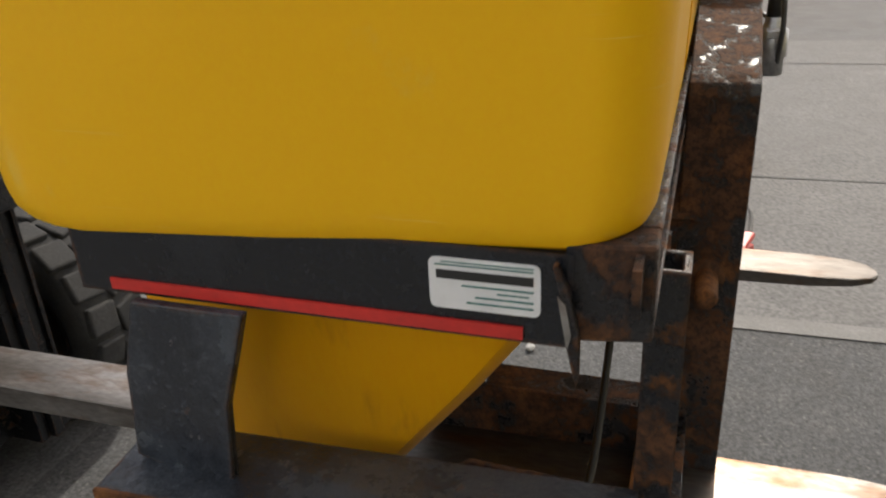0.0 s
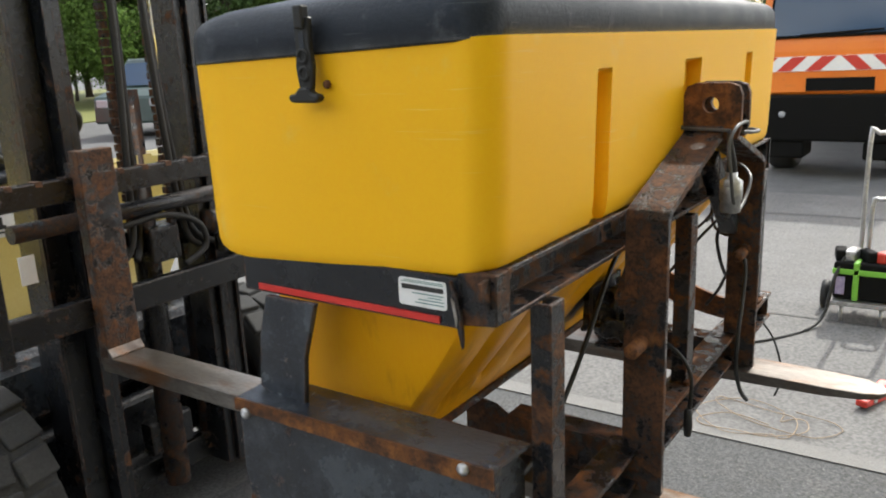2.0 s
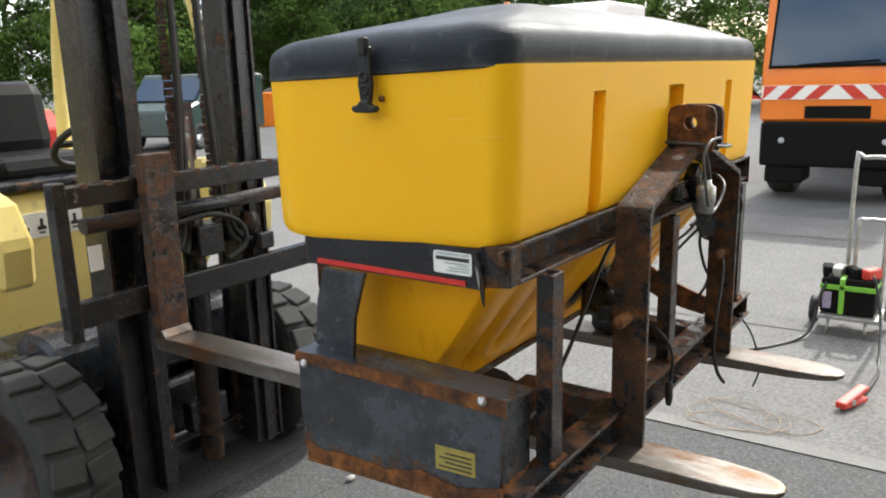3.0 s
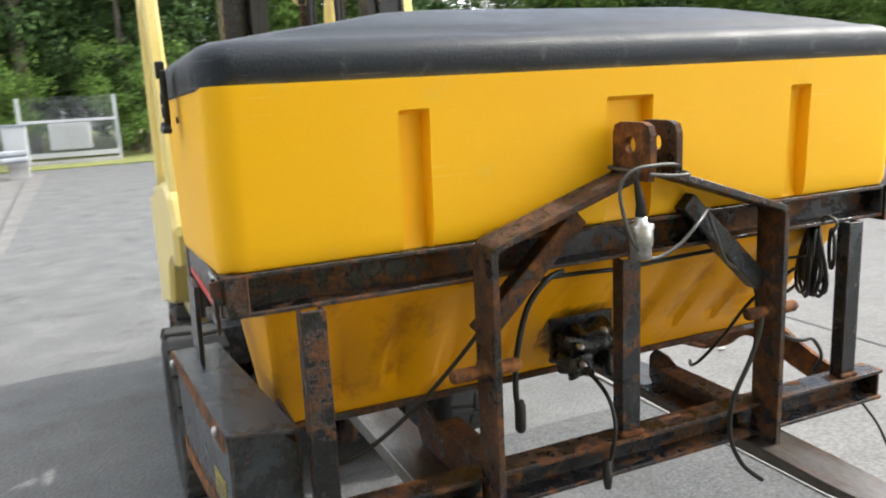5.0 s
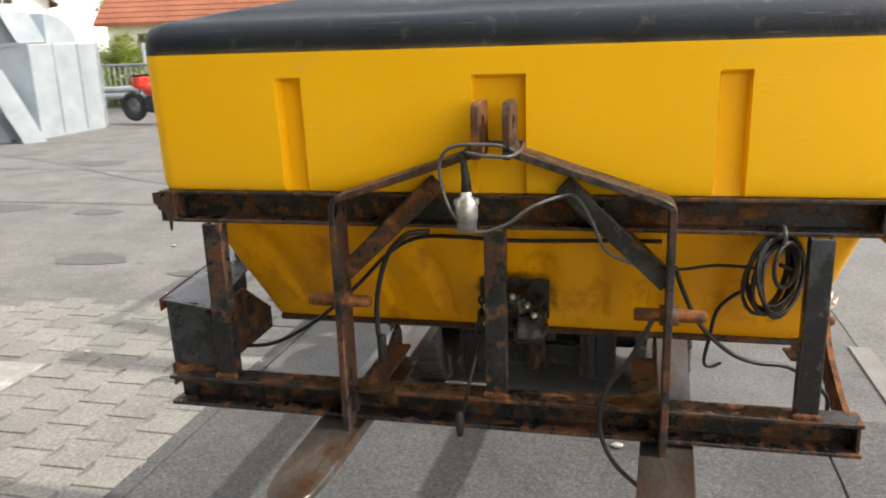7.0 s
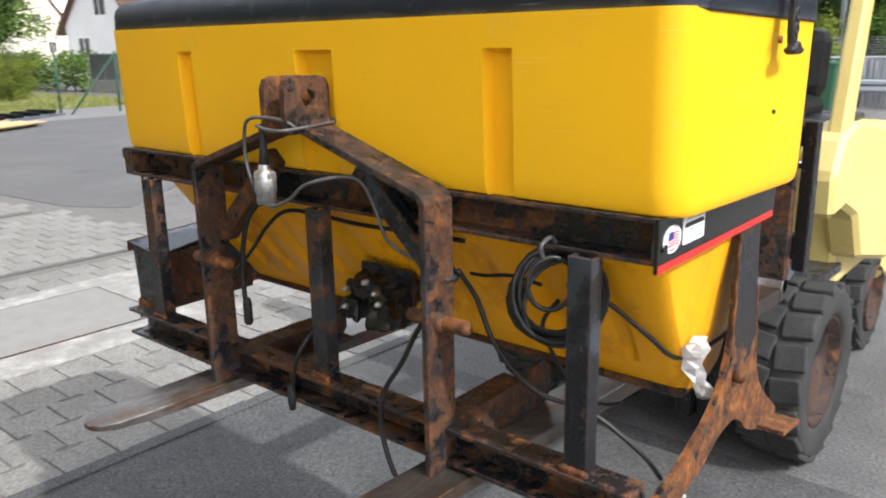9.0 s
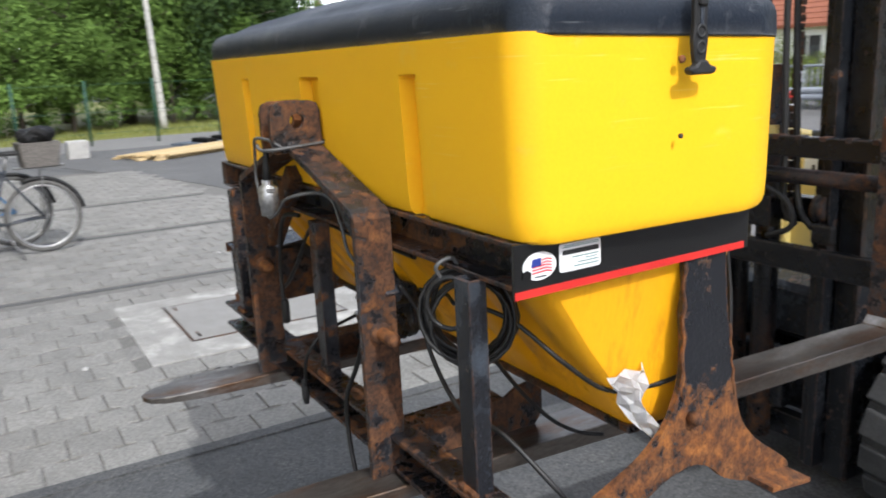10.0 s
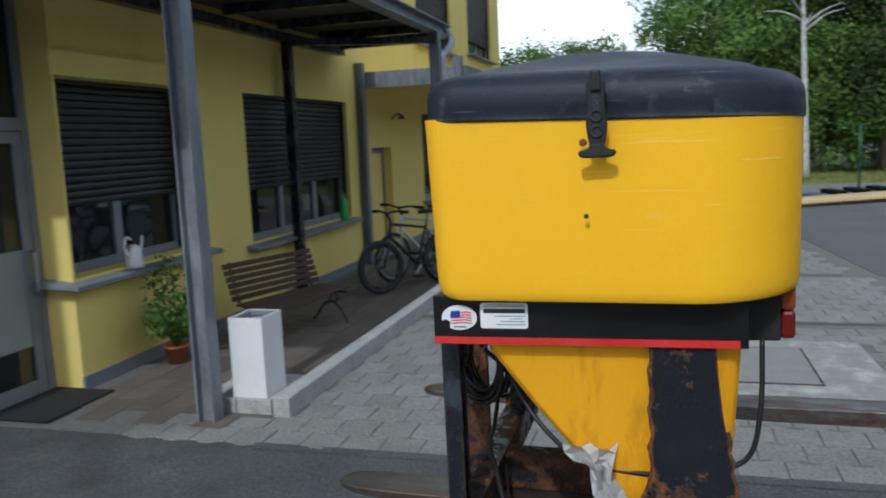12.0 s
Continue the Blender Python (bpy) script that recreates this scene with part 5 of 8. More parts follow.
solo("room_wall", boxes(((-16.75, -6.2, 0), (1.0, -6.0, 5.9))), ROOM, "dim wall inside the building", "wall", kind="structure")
solo("plinth", boxes(((-17.1, YW, 0.0), (-2.27, YW + 0.02, 0.10))), SILL, "grey plinth along the wall", "plinth", kind="structure")
solo("lintel", boxes(((-3.86, YW + 0.001, 2.082), (-2.20, YW + 0.06, 2.24))), STUC, "yellow shutter casing over the window", "lintel", kind="structure")


def shuttered_window(name, x0, x1, z0, z1, drop, label, sill=True, mull=1, deep=0.16):
    """A deep-set window, its dark slatted shutter let down by drop."""
    win = thing(name, ((x0 + x1) / 2, YW - 0.1, z0), label, "window", kind="structure")
    f = 0.06
    yf = YW - deep
    fr = bmesh.new()
    for lo, hi in (((x0, yf, z0), (x0 + f, yf + 0.06, z1)), ((x1 - f, yf, z0), (x1, yf + 0.06, z1)), ((x0 + f, yf, z0), (x1 - f, yf + 0.06, z0 + f)), ((x0 + f, yf, z1 - f), (x1 - f, yf + 0.06, z1))):
        box(fr, lo, hi)
    for k in range(mull):
        xm = x0 + (x1 - x0) * (k + 1) / (mull + 1)
        box(fr, (xm - 0.045, yf, z0 + f), (xm + 0.045, yf + 0.058, z1 - f))
    part("window_frame", fr, FRM, win, "grey window frame")
    part("pane", boxes(((x0 + f, yf + 0.025, z0 + f), (x1 - f, yf + 0.033, z1 - f))), GLASS, win)
    if drop:
        n = int(drop / 0.052)
        part("shutter_box", boxes(((x0 + 0.004, yf + 0.062, z1 - 0.03), (x1 - 0.004, yf + 0.13, z1 - 0.002))), SHUT, win)
        for k in range(n):
            z = z1 - 0.03 - (k + 1) * 0.052
            part("slat", prism([(yf + 0.075, z), (yf + 0.088, z + 0.006), (yf + 0.093, z + 0.026), (yf + 0.088, z + 0.046), (yf + 0.075, z + 0.050)], 0, x0 + 0.012, x1 - 0.012), SHUT, win)
        for xx in (x0 + 0.004, x1 - 0.034):
            part("shutter_guide", boxes(((xx, yf + 0.062, z0 + 0.01), (xx + 0.03, yf + 0.115, z1 - 0.03))), SHUT, win)
    if sill:
        part("window_sill", prism([(yf + 0.06, z0 + 0.004), (YW + 0.115, z0 - 0.03), (YW + 0.115, z0 - 0.062), (yf + 0.06, z0 - 0.045)], 0, x0 - 0.12, x1 + 0.12, 0.003), SILL, win, "grey metal sill")
    return win


shuttered_window("window_1", -3.84, -2.30, 0.76, 2.085, 0.88, "grey-framed window with a half-lowered dark shutter", deep=0.28)
shuttered_window("window_2", -7.19, -4.68, 0.68, 2.085, 0.90, "grey-framed window with a half-lowered dark shutter", mull=2)
shuttered_window("window_3", -12.32, -10.40, 0.62, 2.01, 0.95, "grey-framed window with a lowered dark shutter")
shuttered_window("window_4", -15.88, -13.96, 0.59, 1.98, 0.95, "grey-framed window with a lowered dark shutter")
shuttered_window("window_5", -12.50, -10.33, 3.15, 4.7, 1.3, "upper window with a lowered dark shutter")
shuttered_window("window_6", -16.1, -13.85, 3.3, 4.9, 1.3, "upper window with a lowered dark shutter")
shuttered_window("window_7", -6.85, -5.3, 3.15, 4.7, 1.3, "upper window with a lowered dark shutter")


def glazed_door():
    d = thing("door_1", (-1.70, -3.60, 0), "grey aluminium glazed entrance door with a pull handle", "door", kind="structure")
    y = -3.665
    fr = boxes(((-2.308, y, 0), (-2.225, y + 0.07, 2.74)), ((-1.19, y, 0), (-1.105, y + 0.07, 2.74)), ((-2.225, y, 1.745), (-1.19, y + 0.07, 1.825)), ((-2.225, y, 2.66), (-1.19, y + 0.07, 2.74)))
    part("door_frame", fr, FRM, d)
    part("door_leaf", boxes(((-2.222, y + 0.01, 0.01), (-2.150, y + 0.055, 1.74)), ((-1.265, y + 0.01, 0.01), (-1.193, y + 0.055, 1.74)), ((-2.150, y + 0.01, 0.01), (-1.265, y + 0.055, 0.11)), ((-2.150, y + 0.01, 1.665), (-1.265, y + 0.055, 1.74))), FRM, d)
    part("pane", boxes(((-2.150, y + 0.03, 0.11), (-1.265, y + 0.038, 1.665))), GLASS, d)
    part("pane", boxes(((-2.225, y + 0.03, 1.825), (-1.19, y + 0.038, 2.66))), GLASS, d)
    part("pull_handle", tube(bmesh.new(), smooth_path([(-2.19, y + 0.055, 0.955), (-2.185, y + 0.10, 0.96), (-2.17, y + 0.115, 0.92), (-2.17, y + 0.115, 0.74), (-2.185, y + 0.10, 0.70), (-2.19, y + 0.055, 0.705)], 4), 0.012, 10), ALU, d, "bent steel pull handle")
    part("frosted_strip", boxes(((-2.150, y + 0.039, 0.34), (-1.265, y + 0.041, 0.98))), surf("frosted_film", [(0.3, (0.24, 0.27, 0.26)), (0.7, (0.28, 0.31, 0.30))], 4, 0.6, fine_amt=0.05, bump=0), d)


glazed_door()
solo("window_post", boxes(((-2.36, -3.60, 0.765), (-2.30, -3.53, 2.08))), SHUT, "dark corner post between door and window", "post", kind="structure")
INTER = surf("pale_grey_plastic", [(0.3, (0.36, 0.37, 0.39)), (0.7, (0.42, 0.43, 0.45))], 9, 0.45, fine_amt=0.06, bump=0.03)
inter = thing("intercom", (-2.32, -3.56, 1.06), "grey door intercom with two call buttons", "intercom")
part("housing", boxes(((-2.370, -3.60, 1.06), (-2.292, -3.562, 1.265)), bev=0.006), INTER, inter)
part("hood", boxes(((-2.374, -3.60, 1.215), (-2.288, -3.550, 1.272)), bev=0.008), INTER, inter)
for z in (1.105, 1.155):
    part("button", boxes(((-2.357, -3.563, z), (-2.305, -3.558, z + 0.022))), WHITE, inter)
dm = thing("door_2", (-8.40, YW - 0.2, 0), "yellow-framed side door in the porch", "door", kind="structure")
part("door_frame", boxes(((-8.81, YW - 0.2, 0), (-8.78, YW - 0.12, 1.51)), ((-8.07, YW - 0.2, 0), (-8.00, YW - 0.12, 1.51)), ((-8.78, YW - 0.2, 1.43), (-8.07, YW - 0.12, 1.51))), FRM, dm)
part("door_leaf", boxes(((-8.78, YW - 0.19, 0.01), (-8.07, YW - 0.14, 1.43))), STUC, dm)
part("door_handle", rod((-8.15, YW - 0.10, 0.78), (-8.25, YW - 0.10, 0.78), 0.012), ALU, dm)
wl = thing("wall_lamp", (-8.9, YW + 0.06, 1.95), "small dark swan-neck wall lamp", "wall lamp")
part("arm", tube(bmesh.new(), smooth_path([(-8.9, YW, 1.90), (-8.9, YW + 0.08, 1.97), (-8.85, YW + 0.16, 1.96)], 4), 0.012), IRON, wl)
part("shade", lathe([(0.01, 0.05), (0.06, -0.02), (0.055, -0.02), (0.005, 0.04)], 2, (-8.85, YW + 0.16, 1.92), 14), IRON, wl)


def h_post(x, y, z1, s=0.055):
    prof = [(x - s, y - s), (x + s, y - s), (x + s, y - s + 0.012), (x + 0.008, y - s + 0.012), (x + 0.008, y + s - 0.012), (x + s, y + s - 0.012), (x + s, y + s), (x - s, y + s), (x - s, y + s - 0.012), (x - 0.008, y + s - 0.012), (x - 0.008, y - s + 0.012), (x - s, y - s + 0.012)]
    return prism(prof, 2, 0.0, z1)


canopy = thing("entrance_canopy", (-4.0, -2.6, 0), "grey steel canopy with dark boards over the entrance", "canopy")
part("post", h_post(-1.863, -2.155, 2.76), GALV, canopy, "grey steel post")
part("post", h_post(-6.33, -1.96, 2.72), GALV, canopy, "grey steel post")
part("post", h_post(-5.40, -3.24, 2.64, 0.045), PAINT, canopy)
part("front_beam", prism([(-2.06, 2.72), (-1.92, 2.72), (-1.92, 2.735), (-1.985, 2.735), (-1.985, 2.835), (-1.92, 2.835), (-1.92, 2.85), (-2.06, 2.85)], 0, -6.92, -0.6), GALV, canopy, "grey steel edge beam")
part("cross_beam", loft([[(-5.44, -3.27, 2.57), (-5.36, -3.23, 2.57), (-5.36, -3.23, 2.64), (-5.44, -3.27, 2.64)], [(-6.37, -1.98, 2.60), (-6.29, -1.94, 2.60), (-6.29, -1.94, 2.67), (-6.37, -1.98, 2.67)]], smooth=False), PAINT, canopy)
part("end_beam", boxes(((-6.90, YW + 0.005, 2.68), (-6.83, -2.06, 2.78))), PAINT, canopy)
part("back_beam", boxes(((-6.83, -3.29, 2.60), (-0.6, -3.20, 2.69))), PAINT, canopy)
for k in range(6):
    part("joist", boxes(((-6.2 + 1.0 * k, -3.2, 2.70), (-6.14 + 1.0 * k, -2.06, 2.785))), PAINT, canopy)
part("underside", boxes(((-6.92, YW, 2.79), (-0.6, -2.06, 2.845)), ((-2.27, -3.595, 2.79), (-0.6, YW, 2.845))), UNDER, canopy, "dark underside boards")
part("downpipe", tube(bmesh.new(), smooth_path([(-6.78, -1.95, 2.80), (-6.80, -1.90, 2.68), (-6.65, -1.89, 2.58), (-6.45, -1.90, 2.47), (-6.42, -1.90, 2.3), (-6.42, -1.90, 0.1)], 5), 0.036, 10), GALV, canopy, "grey downpipe")
porch = thing("porch_canopy", (-9.3, -2.6, 0), "grey steel porch with a flat roof over a side door", "canopy")
part("fascia", boxes(((-11.3, -2.00, 2.27), (-7.69, -1.93, 2.47))), GALV, porch)
part("fascia", boxes(((-7.69, YW, 2.27), (-7.62, -1.93, 2.47))), GALV, porch)
part("fascia", boxes(((-11.37, YW, 2.27), (-11.3, -1.93, 2.47))), GALV, porch)
part("porch_roof", boxes(((-11.3, YW, 2.33), (-7.69, -2.00, 2.43))), STUC, porch)
for px, py, pz in ((-7.56, YW + 0.06, 2.58), (-7.56, -2.02, 2.58), (-10.42, -2.06, 2.325)):
    part("post", h_post(px, py, pz, 0.05), GALV, porch, "grey steel post")
# terrace slabs and its kerb
terr = solo("terrace", boxes(((-13.5, YW, -0.05), (-1.70, -1.83, 0.0075)), ((-2.28, -3.70, -0.05), (-1.61, YW, 0.0075)), ((-1.70, YW, -0.05), (-1.61, -1.83, 0.0075))), JOINT, "terrace of brown concrete slabs", "terrace", kind="structure")
SLAB = bpy.data.meshes.new("slab")
bm = bmesh.new()
box(bm, (-0.197, -0.097, 0.0), (0.197, 0.097, 0.012), 0.003)
bm.to_mesh(SLAB)
bm.free()
SLAB.materials.append(TERR)
for j in range(10):
    for i in range(19):
        x = -1.95 - 0.4 * i - (0.2 if j % 2 else 0)
        y = -3.72 + 0.2 * j
        if y < YW + 0.1 and x < -2.05:
            continue
        s = new("slab", SLAB)
        s.location = (x, y, 0.004 + random.uniform(-0.0015, 0.002))
        s.rotation_euler = (random.uniform(-.006, .006), random.uniform(-.006, .006), 0)
        s.parent = terr
for k in range(9):
    x1 = -1.99 - 1.0 * k
    solo("kerb", boxes(((x1 - 0.992, -1.825, 0.0), (x1, -1.715, 0.128 + random.uniform(-.002, .002))), bev=0.008), KERB, "pale concrete kerb stone along the terrace", "kerb", "terrace kerb", kind="structure")
for k in range(2):
    solo("kerb", boxes(((-2.51, -2.30 + 0.235 * k, 0.0), (-1.995, -2.070 + 0.235 * k, 0.108)), bev=0.006), KERB, "pale concrete block at the terrace corner", "kerb", "terrace corner blocks", kind="structure")
solo("doormat", boxes(((-2.26, -3.58, 0.016), (-1.66, -3.12, 0.03)), bev=0.004), MATM, "black ribbed doormat before the entrance", "doormat")


def litter_bin():
    b = thing("planter_bin", (-2.13, -1.97, 0.11), "tall white metal bin standing on the terrace kerb", "bin")
    t = 0.012
    x0, x1, y0, y1, z0, z1 = -2.262, -2.012, -2.085, -1.868, 0.109, 0.590
    for lo, hi in (((x0, y0, z0), (x1, y0 + t, z1)), ((x0, y1 - t, z0), (x1, y1, z1)), ((x0, y0 + t, z0), (x0 + t, y1 - t, z1)), ((x1 - t, y0 + t, z0), (x1, y1 - t, z1))):
        part("side_panel", boxes((lo, hi), bev=0.0015), WMET, b)
    part("insert", boxes(((x0 + t, y0 + t, 0.12), (x1 - t, y1 - t, z1 - 0.06))), FRM, b)
    part("rim", boxes(((x0 + t, y0 + t, z1 - 0.03), (x1 - t, y0 + t + 0.02, z1 - 0.004)), ((x0 + t, y1 - t - 0.02, z1 - 0.03), (x1 - t, y1 - t, z1 - 0.004)), ((x0 + t, y0 + t + 0.02, z1 - 0.03), (x0 + t + 0.02, y1 - t - 0.02, z1 - 0.004)), ((x1 - t - 0.02, y0 + t + 0.02, z1 - 0.03), (x1 - t, y1 - t - 0.02, z1 - 0.004))), FRM, b)


litter_bin()


def park_bench():
    b = thing("park_bench", (-4.2, -2.98, 0.01), "weathered brown slatted bench with cast-iron legs against the wall", "bench")
    x0, x1 = -5.02, -3.78
    for k in range(6):
        part("seat_slat", box(bmesh.new(), (x0, -3.02 + 0.068 * k, 0.372 + 0.006 * abs(k - 3)), (x1, -2.962 + 0.068 * k, 0.394 + 0.006 * abs(k - 3)), 0.004), BENCH, b)
    for k in range(6):
        part("back_slat", box(bmesh.new(), (x0, -3.075 - 0.022 * k, 0.43 + 0.062 * k), (x1, -3.055 - 0.022 * k, 0.482 + 0.062 * k), 0.004), BENCH, b)
    for x in (x0 + 0.10, x1 - 0.10):
        leg = part("leg_frame", tube(bmesh.new(), smooth_path([(x, -2.58, 0.0), (x, -2.66, 0.14), (x, -2.74, 0.22), (x, -2.82, 0.24), (x, -2.92, 0.2), (x, -3.0, 0.1), (x, -3.10, 0.0)], 5), 0.014), IRON, b, "curled black cast-iron leg")
        part("seat_iron", tube(bmesh.new(), smooth_path([(x, -2.60, 0.36), (x, -2.80, 0.355), (x, -3.03, 0.37), (x, -3.10, 0.46), (x, -3.20, 0.80)], 5), 0.014), IRON, leg)
        part("scroll", tube(bmesh.new(), smooth_path([(x, -2.82, 0.24), (x, -2.80, 0.35), (x, -2.74, 0.33), (x, -2.72, 0.27), (x, -2.76, 0.25)], 5), 0.010), IRON, leg)

    b.matrix_basis = pose(-3.82, -2.77, 0.012, 0, 0, -18) @ Matrix.Diagonal((0.82, 0.82, 0.82, 1))


park_bench()


def can():
    c = thing("watering_can", (-2.880, YW + 0.04, 0.74), "small white plastic watering can on the sill", "watering can")
    part("body", lathe([(0, 0), (0.062, 0), (0.066, 0.02), (0.052, 0.13), (0.030, 0.165), (0.026, 0.17), (0.0, 0.17)], 2, (-2.880, YW + 0.03, 0.742), 18), WMET, c)
    part("handle", tube(bmesh.new(), smooth_path([(-2.820, YW + 0.03, 0.83), (-2.785, YW + 0.03, 0.90), (-2.810, YW + 0.03, 0.97), (-2.860, YW + 0.03, 0.95)], 4), 0.010), WMET, c)
    part("spout", tube(bmesh.new(), [(-2.930, YW + 0.03, 0.82), (-2.975, YW + 0.03, 0.90), (-2.995, YW + 0.03, 0.965)], [0.016, 0.011, 0.008], 10), WMET, c)


can()
bt = thing("drink_bottle", (-6.87, YW + 0.03, 0.67), "green plastic drinks bottle on the sill", "bottle")
part("body", lathe([(0, 0), (0.045, 0), (0.048, 0.02), (0.048, 0.20), (0.018, 0.27), (0.016, 0.30), (0, 0.30)], 2, (-6.87, YW + 0.03, 0.672), 16), plain("green_plastic", (0.05, 0.42, 0.10), 0.2), bt)
part("cap", lathe([(0, 0.30), (0.02, 0.30), (0.02, 0.325), (0, 0.325)], 2, (-6.87, YW + 0.03, 0.672), 12), plain("green_cap", (0.02, 0.28, 0.05), 0.4), bt)
for xa, xb, zb in ((-3.84, -2.31, 0.80), (-7.19, -4.68, 0.70)):
    solo("window_board", boxes(((xa, YW - 0.62, zb - 0.03), (xb, YW - 0.30, zb - 0.001)), bev=0.003), FRM, "pale inner window board", "window board", kind="structure")
for i, (x, w_, h_, c) in enumerate(((-2.5, 0.28, 0.10, (0.32, 0.2, 0.1)), (-2.72, 0.24, 0.14, (0.6, 0.62, 0.62)), (-3.3, 0.3, 0.08, (0.25, 0.3, 0.4)), (-5.9, 0.3, 0.18, (0.5, 0.45, 0.4)), (-6.35, 0.16, 0.22, (0.2, 0.4, 0.2)), (-6.7, 0.2, 0.25, (0.6, 0.6, 0.58)))):
    solo("storage_box", boxes(((x - w_, YW - 0.56, 0.8 if x > -5 else 0.7), (x, YW - 0.38, (0.8 if x > -5 else 0.7) + h_)), bev=0.006), surf("box_card_%s" % "abcdef"[i], [(0.3, c), (0.7, tuple(0.85 * q for q in c))], 6, 0.8, fine_amt=0.1, bump=0.1), "small box behind the window glass", "box", "boxes on the window board")


# ---- bicycles ----
BLKP = surf("black_bike_paint", [(0.3, grey(0.012)), (0.7, grey(0.02))], 20, 0.3, fine_amt=0.05, bump=0.0)
BLUP = surf("blue_bike_paint", [(0.3, (0.02, 0.17, 0.42)), (0.7, (0.03, 0.22, 0.50))], 20, 0.3, fine_amt=0.05, bump=0)
WHTP = surf("white_bike_paint", [(0.3, grey(0.6)), (0.7, grey(0.7))], 20, 0.3, fine_amt=0.05, bump=0)
GRYP = surf("grey_bike_paint", [(0.3, grey(0.10)), (0.7, grey(0.14))], 20, 0.35, fine_amt=0.05, bump=0)
DGRY = surf("dark_blue_grey_bike_paint", [(0.3, (0.03, 0.035, 0.045)), (0.7, (0.045, 0.05, 0.06))], 20, 0.35, fine_amt=0.05, bump=0)
DTYR = surf("dusty_bike_tyre", [(0.3, (0.075, 0.073, 0.070)), (0.7, (0.13, 0.127, 0.12))], 20, 0.9, fine_amt=0.2, bump=0.2)
BTYR = surf("bike_tyre", [(0.3, grey(0.02)), (0.7, grey(0.035))], 20, 0.8, fine_amt=0.2, bump=0.2)
WICK = surf("grey_wicker", [(0.3, (0.075, 0.068, 0.06)), (0.7, (0.19, 0.175, 0.16))], 60, 0.8, fine_amt=0.3, bump=0.6, bump_scale=120)


def bicycle(label, paint, r, steer, m, fat=0.022, basket_front=False, rack=False, fender=False, bell=None):
    """A bicycle built along +x (front) on the ground, then set by m."""
    b = thing("bicycle", (0, 0, 0), label, "bicycle", "parked bicycles")
    wb = 1.04 * r / 0.33
    k = r / 0.33
    ax_f, ax_r = Vector((wb / 2, 0, r)), Vector((-wb / 2, 0, r))
    bb = Vector((-0.08 * k, 0, 0.29 * k))
    seat_t, head_t, head_b = Vector((-0.26 * k, 0, 0.78 * k)), Vector((0.33 * k, 0, 0.84 * k)), Vector((0.37 * k, 0, 0.70 * k))
    rake = (head_t - head_b).normalized()
    for nm, p, q, rr in (("top_tube", seat_t * 0.93 + bb * 0.07, head_t, 0.017), ("down_tube", bb, head_b, 0.024), ("seat_tube", bb, seat_t, 0.017), ("head_tube", head_b, head_t + Vector((0, 0, 0.03)), 0.022)):
        part(nm, rod(p, q, rr * k, 10), paint, b)
    for s in (-1, 1):
        part("chain_stay", rod(bb + Vector((0, s * 0.03, 0)), ax_r + Vector((0, s * 0.06, 0)), 0.010 * k), paint, b)
        part("seat_stay", rod(seat_t * 0.9 + bb * 0.1 + Vector((0, s * 0.02, 0)), ax_r + Vector((0, s * 0.06, 0)), 0.009 * k), paint, b)
    part("seat_post", rod(seat_t, seat_t + Vector((-0.03, 0, 0.12)), 0.014), ALU, b)
    sd = bmesh.new()
    loft([[(seat_t.x + xx, -wy, seat_t.z + 0.125), (seat_t.x + xx, wy, seat_t.z + 0.125), (seat_t.x + xx, wy * 0.7, seat_t.z + 0.165), (seat_t.x + xx, -wy * 0.7, seat_t.z + 0.165)] for xx, wy in ((-0.18, 0.055), (-0.12, 0.075), (-0.02, 0.045), (0.10, 0.018))], bm=sd)
    part("saddle", sd, RUB, b)

    def wheel_at(c, turn, name):
        T = Matrix.Translation(c) @ Matrix.Rotation(turn, 4, rake) @ Matrix.Translation(-c)
        ty = lathe([(r - fat + fat * math.cos(a), fat * math.sin(a)) for a in [2 * math.pi * j / 8 for j in range(8)]], 1, c, 40)
        bmesh.ops.transform(ty, matrix=T, verts=ty.verts)
        wh = part(name, ty, DTYR if fender else BTYR, b)
        rm = lathe([(r - 2 * fat - 0.012, -0.010), (r - 2 * fat + 0.006, -0.012), (r - 2 * fat + 0.006, 0.012), (r - 2 * fat - 0.012, 0.010)], 1, c, 40)
        bmesh.ops.transform(rm, matrix=T, verts=rm.verts)
        part("rim", rm, ALU if paint is not BLKP else BLKP, wh)
        sp = bmesh.new()
        for j in range(24):
            a = 2 * math.pi * j / 24
            tube(sp, [c + Vector((0.02 * math.cos(a + 1), 0.02 * (-1) ** j, 0.02 * math.sin(a + 1))), c + Vector(((r - 2 * fat) * math.cos(a), 0, (r - 2 * fat) * math.sin(a)))], 0.0014, 3, cap=False)
        bmesh.ops.transform(sp, matrix=T, verts=sp.verts)
        part("spokes", sp, ALU, wh)["kind"] = "stuff"
        hb = lathe([(0, -0.05), (0.02, -0.05), (0.028, -0.02), (0.028, 0.02), (0.02, 0.05), (0, 0.05)], 1, c, 12)
        bmesh.ops.transform(hb, matrix=T, verts=hb.verts)
        part("hub", hb, GRYP, wh)
        if fender:
            arc = [c + Vector(((r + 0.02) * math.cos(radians(q)), 0, (r + 0.02) * math.sin(radians(q)))) for q in range(65, 178, 12)]
            part("mudguard", tube(bmesh.new(), [T @ p for p in arc], 0.020, 6), RUB, wh)
    wheel_at(ax_r, 0, "rear_wheel")
    st = radians(steer)
    S = Matrix.Translation(head_b) @ Matrix.Rotation(st, 4, rake) @ Matrix.Translation(-head_b)
    wheel_at(S @ ax_f, st, "front_wheel")
